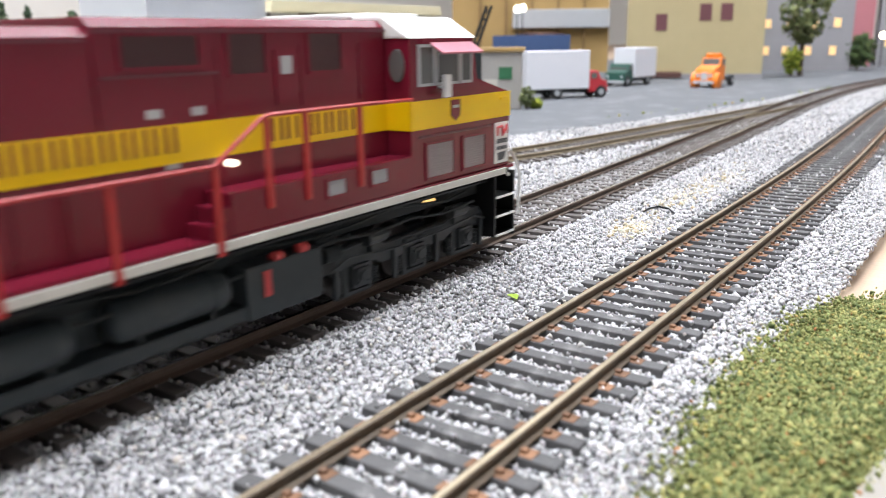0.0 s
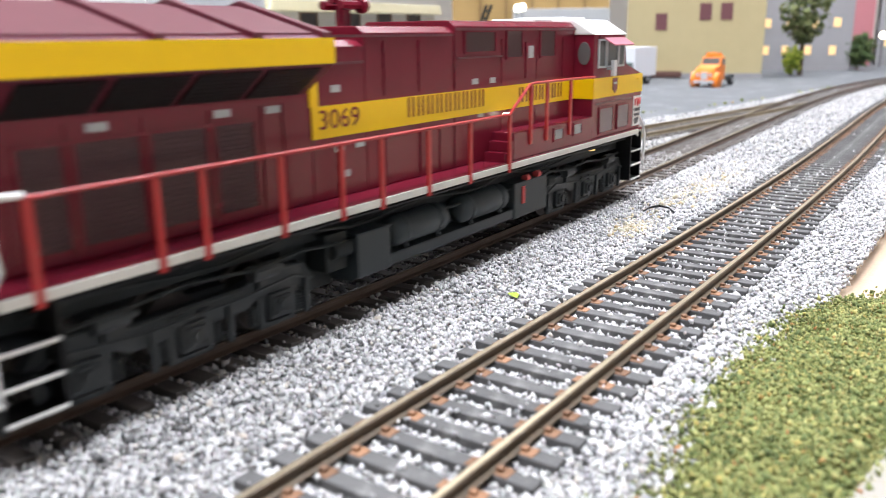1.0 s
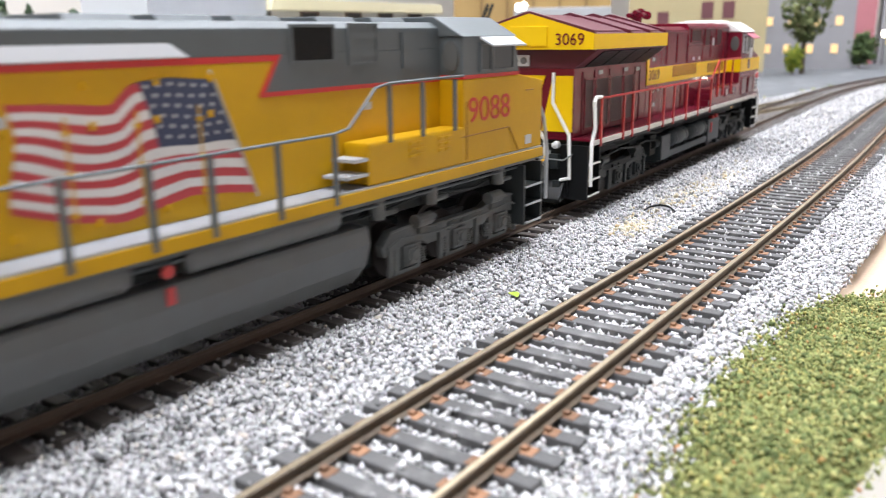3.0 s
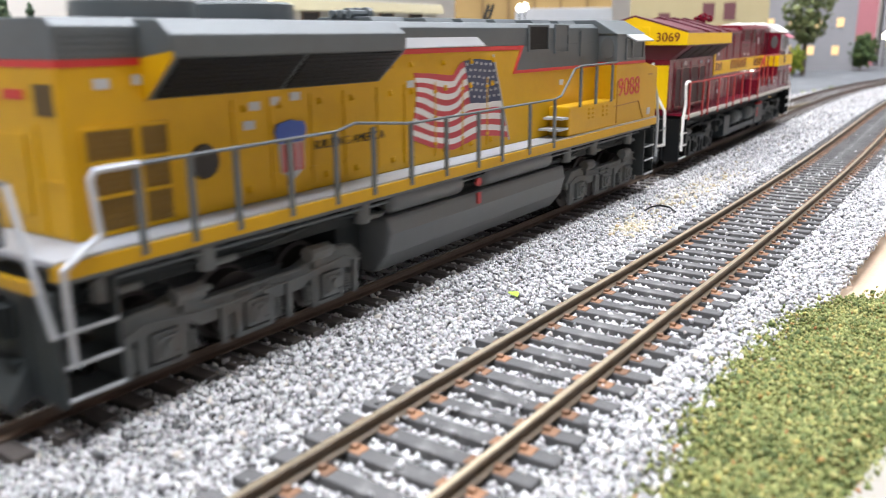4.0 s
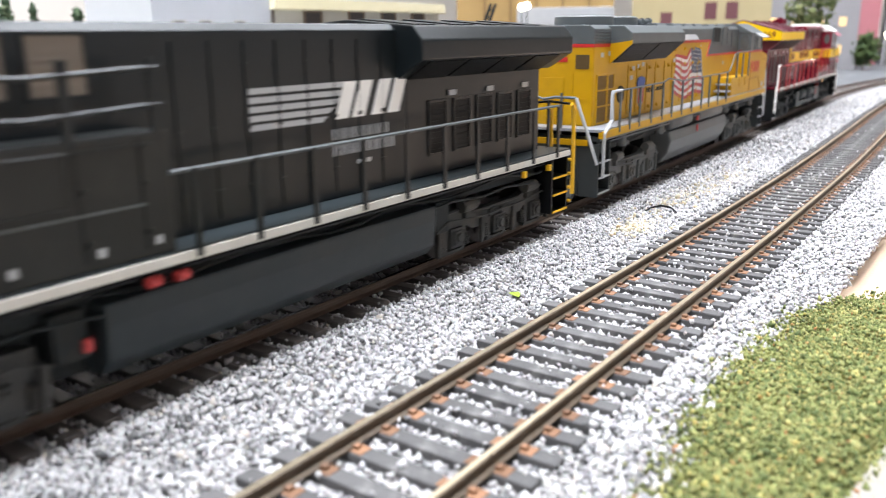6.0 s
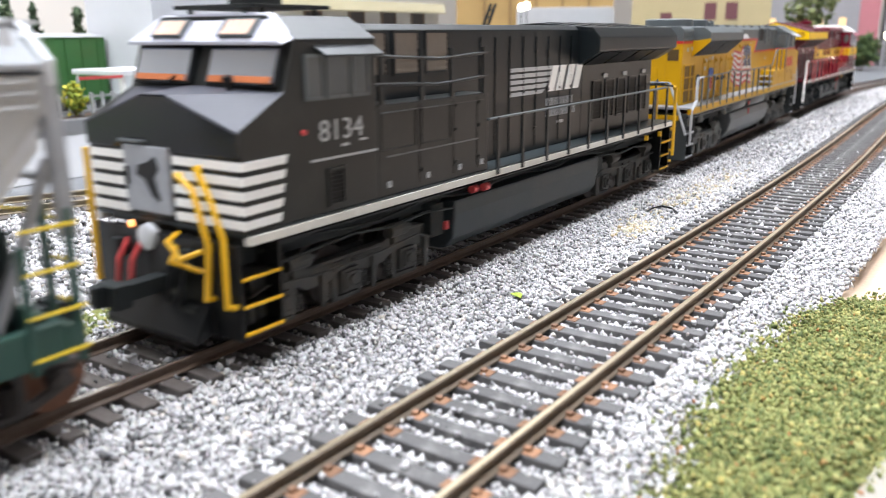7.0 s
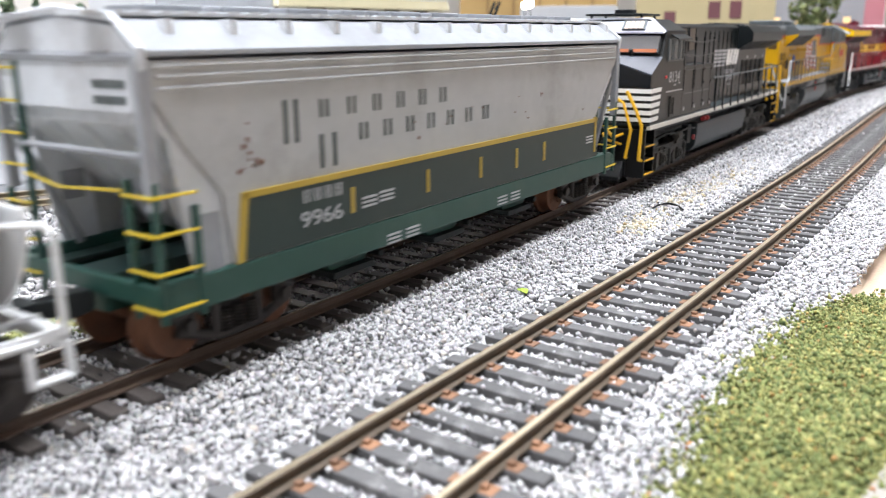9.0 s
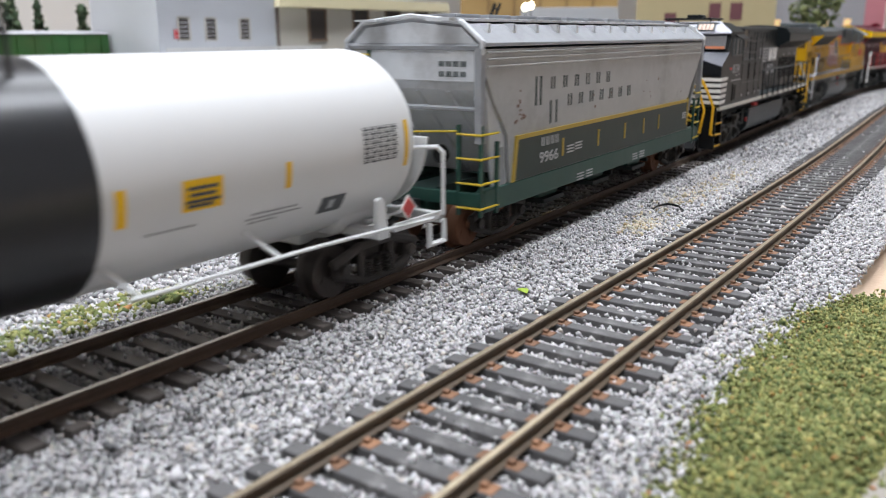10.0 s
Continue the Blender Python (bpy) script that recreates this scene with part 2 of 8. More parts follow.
def rod(bm, p, q, r, n=8):
    p, q = Vector(p), Vector(q)
    p.x -= OX[0]
    q.x -= OX[0]
    d = (q - p).normalized()
    s = d.orthogonal().normalized()
    u = d.cross(s)
    ring = [s * (math.cos(2 * math.pi * i / n) * r) + u * (math.sin(2 * math.pi * i / n) * r) for i in range(n)]
    a, b = [bm.verts.new(p + c) for c in ring], [bm.verts.new(q + c) for c in ring]
    bm.faces.new(a[::-1])
    bm.faces.new(b)
    for i in range(n):
        j = (i + 1) % n
        bm.faces.new((a[i], a[j], b[j], b[i]))
    return bm


def wire(bm, pts, r, n=6):
    """A bent round wire through pts, as one skin."""
    ps = [Vector((p[0] - OX[0], p[1], p[2])) for p in pts]
    rings, side = [], None
    for k, p in enumerate(ps):
        a = (p - ps[k - 1]).normalized() if k else (ps[1] - p).normalized()
        b = (ps[k + 1] - p).normalized() if k + 1 < len(ps) else a
        d = (a + b).normalized() if (a + b).length > 0.05 else a
        side = d.orthogonal() if side is None else side - d * side.dot(d)
        side.normalize()
        up = d.cross(side)
        q = r / max(0.6, math.sqrt(max(0.0, (1 + a.dot(b)) / 2)))
        rings.append([bm.verts.new(p + (side * math.cos(2 * math.pi * i / n) + up * math.sin(2 * math.pi * i / n)) * q) for i in range(n)])
    for u, v in zip(rings, rings[1:]):
        for i in range(n):
            bm.faces.new((u[i], u[(i + 1) % n], v[(i + 1) % n], v[i]))
    bm.faces.new(rings[0][::-1])
    bm.faces.new(rings[-1])
    return bm


def lathe(bm, centre, axis, profile, n=24):
    """Turned about axis ('x' or 'y') through centre; profile: (along, radius)."""
    cx, cy, cz = centre
    rings = []
    for a, r in profile:
        ring = []
        for i in range(n):
            c, s = math.cos(2 * math.pi * i / n) * r, math.sin(2 * math.pi * i / n) * r
            ring.append(bm.verts.new((cx - OX[0] + a, cy + c, cz + s) if axis == "x" else (cx - OX[0] + c, cy + a, cz + s) if axis == "y" else (cx - OX[0] + c, cy + s, cz + a)))
        rings.append(ring)
    for a, b in zip(rings, rings[1:]):
        for i in range(n):
            bm.faces.new((a[i], a[(i + 1) % n], b[(i + 1) % n], b[i]))
    bm.faces.new(rings[0])
    bm.faces.new(rings[-1])
    return bm


def mesh_of(name, bm, material, bevel=0.0, smooth=False):
    bmesh.ops.recalc_face_normals(bm, faces=bm.faces)
    if bevel:
        bmesh.ops.bevel(bm, geom=[e for e in bm.edges if len(e.link_faces) == 2 and e.calc_face_angle(0) > 0.5], offset=bevel, segments=2, profile=0.6, affect="EDGES", clamp_overlap=True)
    bmesh.ops.scale(bm, vec=(MM, MM, MM), verts=bm.verts)
    me = bpy.data.meshes.new(name)
    bm.to_mesh(me)
    bm.free()
    me.materials.append(material)
    if smooth:
        for p in me.polygons:
            p.use_smooth = True
        me.set_sharp_from_angle(angle=radians(40))
    return me


def part(name, bm, material, parent, label="", bevel=0.0, smooth=False, at=None):
    ob = new(name, mesh_of(name, bm, material, bevel, smooth))
    ob.parent = parent
    if at:
        ob.location = Vector(at) * MM
    if label:
        tagged(ob, label)
    return ob


def thing(name, label, category, group="", kind="", at=(0, 0, 0), turn=0.0):
    ob = new(name)
    ob.empty_display_size = 0.01
    ob.matrix_basis = pose(at[0], at[1], at[2], 0, 0, turn)
    return tagged(ob, label, category, group, kind)


def lettering(name, words, height, width, material, parent, m, label=""):
    """Writing as a thin raised mesh, its lower left corner at the pose m (mm, in its parent's space), stretched to width."""
    cu = bpy.data.curves.new(name, "FONT")
    cu.body, cu.extrude = words, 0.02
    tmp = new("lettering_source", cu)
    bpy.context.view_layer.update()
    me = bpy.data.meshes.new_from_object(tmp.evaluated_get(bpy.context.evaluated_depsgraph_get()))
    bpy.data.objects.remove(tmp)
    co = np.array([v.co[:] for v in me.vertices])
    lo, hi = co.min(0), co.max(0)
    for v in me.vertices:
        p = Vector(((v.co.x - lo[0]) / (hi[0] - lo[0]) * width, (v.co.y - lo[1]) / (hi[1] - lo[1]) * height, v.co.z * 4))
        v.co = (m @ p) * MM
    me.materials.clear()
    me.materials.append(material)
    ob = new(name, me)
    ob.parent = parent
    return tagged(ob, label) if label else ob


def facing(x, y, z, slope=0.0):
    """Pose for lettering on a side that looks to -y."""
    return Matrix.Translation((x - OX[0], y, z)) @ Euler((radians(90 + slope), 0, 0)).to_matrix().to_4x4()


def bars(name, spans, y, z0, z1, material, parent, label="", thick=0.12):
    """Stand-ins for lettering: a pair of plain thin bars a letter, on a side that looks to -y."""
    for a, b in spans:
        bm = bm_new()
        w = b - a
        t = min(w * 0.22, 0.8)
        box(bm, a + w * 0.1, a + w * 0.1 + t, y - thick, y, z0, z1)
        box(bm, a + w * 0.9 - t, a + w * 0.9, y - thick, y, z0, z1)
        part(name, bm, material, parent, label)


# ---------------------------------------------------------------- track lines


def spline(points):
    xs, ys = np.array([p[0] for p in points]), np.array([p[1] for p in points])
    slope = np.gradient(ys, xs)

    def at(x):
        i = min(max(int(np.searchsorted(xs, x)) - 1, 0), len(xs) - 2)
        h = xs[i + 1] - xs[i]
        t = (x - xs[i]) / h
        if t < 0 or t > 1:
            k = 0 if t < 0 else -1
            return ys[k] + slope[k] * (x - xs[k])
        return (2 * t ** 3 - 3 * t ** 2 + 1) * ys[i] + (t ** 3 - 2 * t ** 2 + t) * h * slope[i] + (-2 * t ** 3 + 3 * t ** 2) * ys[i + 1] + (t ** 3 - t ** 2) * h * slope[i + 1]
    return at


main_y = spline([(-1.2, 0.1143), (-0.5, 0.1143), (-0.1, 0.1149), (0.0, 0.1152), (0.05, 0.1151), (0.1, 0.1154), (0.15, 0.1161), (0.2, 0.1174), (0.3, 0.1208), (0.43, 0.1267), (0.6, 0.1335), (0.75, 0.1365), (0.9, 0.131), (1.05, 0.112), (1.2, 0.08), (1.4, 0.02)])
front_y = spline([(-0.3, 0.0545), (-0.1, 0.056), (0.0, 0.0567), (0.1, 0.0570), (0.24, 0.0572), (0.33, 0.0586), (0.47, 0.0635), (0.6, 0.069), (0.75, 0.072), (0.9, 0.068), (1.05, 0.053), (1.3, 0.01)])
siding_y = spline([(-0.4, 0.43), (-0.2, 0.36), (0.0, 0.300), (0.13, 0.258), (0.22, 0.217), (0.31, 0.184), (0.40, 0.168), (0.48, 0.157), (0.56, 0.146), (0.62, 0.139), (0.66, 0.1365)])


def line_table(fn, x0, x1, step=0.002):
    xs = np.arange(x0, x1, step)
    ys = np.array([fn(x) for x in xs])
    arc = np.concatenate([[0], np.cumsum(np.hypot(np.diff(xs), np.diff(ys)))])
    return xs, ys, arc

# ---------------------------------------------------------------- rolling stock: shared parts
WHEELSETS = []


def wheelset(parent, x, r, steel, name="wheelset"):
    bm = bm_new()
    keep, OX[0] = OX[0], 0.0
    for s in (-1, 1):
        lathe(bm, (0, 0, 0), "y", [(s * 10.4, r - 0.15), (s * 7.6, r + 0.05), (s * 7.2, r + 0.8), (s * 6.4, r + 0.8)], 28)
        lathe(bm, (0, 0, 0), "y", [(s * 10.5, r * 0.22), (s * 10.9, r * 0.22)], 12)
        for k in range(4):
            a = k * math.pi / 2 + 0.4
            rod(bm, (math.cos(a) * r * 0.55, s * 10.4, math.sin(a) * r * 0.55), (math.cos(a) * r * 0.55, s * 10.55, math.sin(a) * r * 0.55), r * 0.14, 8)
    rod(bm, (0, -11.5, 0), (0, 11.5, 0), 1.1, 10)
    OX[0] = keep
    ob = part(name, bm, steel, parent, "", 0, True, (x - OX[0], 0, r))
    WHEELSETS.append((ob, x - OX[0], r))
    return ob


def truck_three(car, x0, x1, material, steel, label):
    """Six-wheel locomotive truck between x0 and x1 (mm): cast side frames, journals, springs, brake cylinders, three wheelsets."""
    xm = (x0 + x1) / 2
    bm = bm_new()
    box(bm, x0 + 6, x1 - 6, -8, 8, 5.5, 9.5)
    truck = part("truck", bm, material, car, label)
    ax = [xm - 18.5, xm, xm + 18.5]
    for s in (-1, 1):
        # cast beam, deep between the axles and arched over the outer ones
        lo, hi = sorted((s * 13.2, s * 15.2))
        bm = bm_new()
        along_y(bm, [(x0 + 1.5, 6.6), (ax[0] - 5, 7.6), (ax[0] + 5, 7.6), (ax[0] + 7, 6.4), (xm - 5, 6.4), (xm - 4, 7.4), (xm + 4, 7.4), (xm + 5, 6.4), (ax[2] - 7, 6.4), (ax[2] - 5, 7.6), (ax[2] + 5, 7.6), (x1 - 1.5, 6.6),
                     (x1 - 0.5, 9.4), (ax[2] + 6, 11.9), (ax[2] - 3, 12.3), (ax[2] - 8, 10.6), (ax[0] + 8, 10.6), (ax[0] + 3, 12.3), (ax[0] - 6, 11.9), (x0 + 0.5, 9.4)], lo, hi)
        part("side_frame", bm, material, truck, "", 0.35)
        # raised lips of the casting
        bm = bm_new()
        o = s * 15.35
        wire(bm, [(x0 + 0.8, o, 9.1), (ax[0] - 6, o, 11.6), (ax[0] + 3, o, 12.0), (ax[0] + 8, o, 10.3), (ax[2] - 8, o, 10.3), (ax[2] - 3, o, 12.0), (ax[2] + 6, o, 11.6), (x1 - 0.8, o, 9.1)], 0.3, 5)
        part("frame_lip", bm, material, truck, "", 0, True)
        for a in ax:
            bm = bm_new()
            for w in (-1, 1):
                p, q = sorted((a + w * 2.9, a + w * 4.3))
                along_y(bm, [(p, 2.4), (q, 2.4), (q + 0.4, 8.2), (p - 0.4, 8.2)], lo + 0.1, hi - 0.1)
            box(bm, a - 4.3, a + 4.3, lo + 0.3, hi - 0.3, 1.9, 2.7)
            part("pedestal", bm, material, truck, "", 0.15)
            bm = bm_new()
            p, q = sorted((s * 14.0, s * 16.0))
            box(bm, a - 2.5, a + 2.5, p, q, 3.5, 8.0)
            p, q = sorted((s * 16.0, s * 16.5))
            box(bm, a - 1.9, a + 1.9, p, q, 4.2, 7.4)
            rod(bm, (a, s * 16.4, 5.8), (a, s * 17.0, 5.8), 1.1, 12)
            for u in (-1.4, 1.4):
                for z in (4.6, 7.0):
                    rod(bm, (a + u, s * 16.4, z), (a + u, s * 16.75, z), 0.3, 6)
            part("journal_box", bm, material, truck, "", 0.12)
            for w in (-1, 1):
                bm = bm_new()
                lathe(bm, (a + w * 5.5, s * 14.6, 3.0), "z", [(k * 0.28, 0.95 if k % 2 else 0.68) for k in range(13)], 9)
                part("spring", bm, material, truck)
        for a in (ax[0] + 4.0, ax[2] - 4.0):
            bm = bm_new()
            rod(bm, (a - 2.6, s * 16.0, 12.6), (a + 2.8, s * 16.0, 12.6), 1.45, 12)
            rod(bm, (a + 2.8, s * 16.0, 12.6), (a + 4.6, s * 16.0, 12.6), 0.6, 8)
            p, q = sorted((s * 14.5, s * 16.2))
            box(bm, a - 0.9, a + 0.9, p, q, 9.6, 12.2)
            part("brake_cylinder", bm, material, truck, "", 0)
        for a in (ax[0] - 6.8, xm - 7.4, xm + 7.4, ax[2] + 6.8):
            bm = bm_new()
            p, q = sorted((s * 15.0, s * 15.9))
            along_y(bm, [(a - 0.7, 2.4), (a + 0.5, 2.2), (a + 0.9, 8.8), (a - 0.4, 8.8)], p, q)
            part("brake_hanger", bm, material, truck, "", 0.12)
        bm = bm_new()
        p, q = sorted((s * 15.1, s * 15.7))
        along_y(bm, [(xm - 4, 8.0), (xm - 1, 8.0), (xm - 1, 9.8), (xm - 4, 9.8)], p, q)
        along_y(bm, [(xm + 1.4, 8.2), (xm + 3.4, 8.2), (xm + 3.4, 9.6), (xm + 1.4, 9.6)], p, q)
        part("lug", bm, material, truck, "", 0.1)
        bm = bm_new()
        wire(bm, [(ax[0] - 8, s * 16.0, 8.6), (ax[0] - 4, s * 16.3, 10.2), (ax[0] + 9, s * 16.3, 9.0), (ax[2] - 9, s * 16.3, 9.2), (ax[2] + 3, s * 16.3, 10.2), (ax[2] + 8, s * 16.0, 8.6)], 0.26)
        part("brake_pipe", bm, material, truck, "", 0)
    for a in (ax[0] + 6, xm + 6, ax[2] - 7):
        bm = bm_new()
        lathe(bm, (a, 0, 5.6), "y", [(-6.0, 2.6), (-5.6, 3.4), (5.6, 3.4), (6.0, 2.6)], 12)
        box(bm, a - 3.2, a + 3.2, -5.4, 5.4, 5.6, 11)
        part("traction_motor", bm, UNDER, truck)
    for a in ax:
        wheelset(truck, a, 5.9, steel)
    return truck


def truck_two(car, x0, x1, material, steel, label):
    """Four-wheel freight truck."""
    xm = (x0 + x1) / 2
    bm = bm_new()
    box(bm, xm - 2.2, xm + 2.2, -12, 12, 4.6, 8.4)
    truck = part("truck", bm, material, car, label, 0.3)
    ax = [xm - 10.2, xm + 10.2]
    for s in (-1, 1):
        lo, hi = min(s * 11.8, s * 13.4), max(s * 11.8, s * 13.4)
        bm = bm_new()
        # raised rim of the casting
        rim = [(ax[0] - 2.6, 7.2), (xm - 4.4, 9.6), (xm + 4.4, 9.6), (ax[1] + 2.6, 7.2)]
        for (a, z), (b, w) in zip(rim, rim[1:]):
            rod(bm, (a, s * 12.8, z), (b, s * 12.8, w), 1.0, 8)
        rim = [(ax[0] - 2.0, 5.2), (xm - 4.2, 2.4), (xm + 4.2, 2.4), (ax[1] + 2.0, 5.2)]
        for (a, z), (b, w) in zip(rim, rim[1:]):
            rod(bm, (a, s * 12.8, z), (b, s * 12.8, w), 0.85, 8)
        for a in (xm - 4.6, xm + 4.6):
            rod(bm, (a, s * 12.8, 2.4), (a, s * 12.8, 9.6), 0.9, 8)
        part("side_frame", bm, material, truck, "", 0.12)
        for a in ax:
            bm = bm_new()
            box(bm, a - 1.6, a + 1.6, lo, hi + 0.5 if s > 0 else hi, 4.4, 7.4)
            rod(bm, (a, s * 13.2, 5.9), (a, s * 14.4, 5.9), 1.25, 12)
            part("bearing_cap", bm, material, truck, "", 0)
        for a in (xm - 2.8, xm, xm + 2.8):
            bm = bm_new()
            lathe(bm, (a, s * 13.0, 2.9), "z", [(k * 0.3, 1.2 if k % 2 else 0.8) for k in range(14)], 10)
            part("spring", bm, material, truck)
    for a in ax:
        wheelset(truck, a, 5.3, steel)
    return truck


def coupler(car, x, way, material):
    bm = bm_new()
    box(bm, min(x, x + way * 9), max(x, x + way * 9), -1.5, 1.5, 9.2, 12.0)
    along_x(bm, [(-2.6, 8.6), (2.6, 8.6), (2.6, 12.6), (-2.6, 12.6)], min(x + way * 9, x + way * 12), max(x + way * 9, x + way * 12))
    box(bm, min(x + way * 11.5, x + way * 13.4), max(x + way * 11.5, x + way * 13.4), -2.6 * way, -0.4 * way, 8.8, 12.4) if way > 0 else box(bm, x + way * 13.4, x + way * 11.5, 0.4, 2.6, 8.8, 12.4)
    part("coupler", bm, material, car, "", 0.3)


def side_steps(car, x, way, material, edge, half=19.0):
    """Pilot with the corner steps at one end of a locomotive; way: +1 front, -1 rear."""
    bm = bm_new()
    a, b = sorted((x - way * 0.6, x + way * 1.6))
    along_x(bm, [(-half + 6.5, 3.4), (half - 6.5, 3.4), (half - 6, 19), (-half + 6, 19)], a, b)
    pts = [(x + way * 1.6, 3.2), (x + way * 5.0, 2.2), (x + way * 5.2, 3.4), (x + way * 2.0, 8.5)]
    along_y(bm, pts if way > 0 else pts[::-1], -half + 7, half - 7)
    part("pilot", bm, material, car, "", 0.25)
    for s in (-1, 1):
        bm = bm_new()
        c, d = sorted((x - way * 8.0, x - way * 7.4))
        box(bm, c, d, min(s * 12.6, s * half), max(s * 12.6, s * half), 4.0, 19)
        e, f = sorted((x + way * 0.8, x + way * 1.4))
        box(bm, e, f, min(s * 12.6, s * half), max(s * 12.6, s * half), 3.2, 19)
        part("step_well", bm, material, car)
        c, d = sorted((x - way * 7.4, x + way * 0.8))
        for z in (4.0, 8.6, 13.2):
            bm = bm_new()
            box(bm, c, d, min(s * 13.0, s * half), max(s * 13.0, s * half), z, z + 0.5)
            tread = part("step", bm, material, car)
            bm = bm_new()
            box(bm, c, d, min(s * half, s * (half + 0.4)), max(s * half, s * (half + 0.4)), z + 0.05, z + 0.55)
            part("step_lip", bm, edge, tread, "painted safety edge of the step")


def stanchions(car, xs, y, z0, z1, material, thick=0.55):
    for x in xs:
        bm = bm_new()
        box(bm, x - thick, x + thick, y - 0.25, y + 0.25, z0, z1)
        part("stanchion", bm, material, car)


def rail_line(car, pts, material, r=0.38, name="handrail"):
    bm = bm_new()
    wire(bm, pts, r)
    return part(name, bm, material, car, "", 0, True)


def vent(car, x0, x1, z0, z1, y, frame_mat, dark, slats=9, upright=False):
    """Framed louvre on a side that looks to -y."""
    bm = bm_new()
    w = 0.5
    for a in ((x0 - w, x1 + w, z1, z1 + w), (x0 - w, x1 + w, z0 - w, z0), (x0 - w, x0, z0, z1), (x1, x1 + w, z0, z1)):
        box(bm, a[0], a[1], y - 0.35, y + 0.1, a[2], a[3])
    fr = part("vent_frame", bm, frame_mat, car)
    bm = bm_new()
    box(bm, x0, x1, y - 0.06, y + 0.1, z0, z1)
    for k in range(slats):
        if upright:
            a = x0 + (x1 - x0) * (k + 0.3) / slats
            box(bm, a, a + (x1 - x0) / slats * 0.4, y - 0.22, y, z0, z1)
        else:
            a = z0 + (z1 - z0) * (k + 0.3) / slats
            box(bm, x0, x1, y - 0.22, y, a, a + (z1 - z0) / slats * 0.4)
    part("louvre", bm, dark, fr)
    return fr


def patch(car, name, x0, x1, y, z0, z1, material, label="", thick=0.12):
    bm = bm_new()
    box(bm, x0, x1, y - thick, y, z0, z1)
    return part(name, bm, material, car, label)


def door_lines(car, xs, y, z0, z1, material):
    """Narrow upright battens between the hood doors, with hinges and latches."""
    for x in xs:
        bm = bm_new()
        box(bm, x - 0.18, x + 0.18, y - 0.22, y, z0, z1)
        for k in range(3):
            z = z0 + (z1 - z0) * (0.15 + 0.35 * k)
            box(bm, x - 0.55, x + 0.55, y - 0.3, y, z, z + 0.7)
        part("door_batten", bm, material, car)


def cab_windows(car, spans, y, z0, z1, rim):
    for x0, x1 in spans:
        bm = bm_new()
        w = 0.55
        for a in ((x0 - w, x1 + w, z1, z1 + w), (x0 - w, x1 + w, z0 - w, z0), (x0 - w, x0, z0, z1), (x1, x1 + w, z0, z1)):
            box(bm, a[0], a[1], y - 0.4, y + 0.1, a[2], a[3])
        fr = part("window_frame", bm, rim, car)
        patch(fr, "pane", x0, x1, y + 0.02, z0, z1, GLASS, "dark reflecting cab window", 0.15)


# ---------------------------------------------------------------- the maroon locomotive


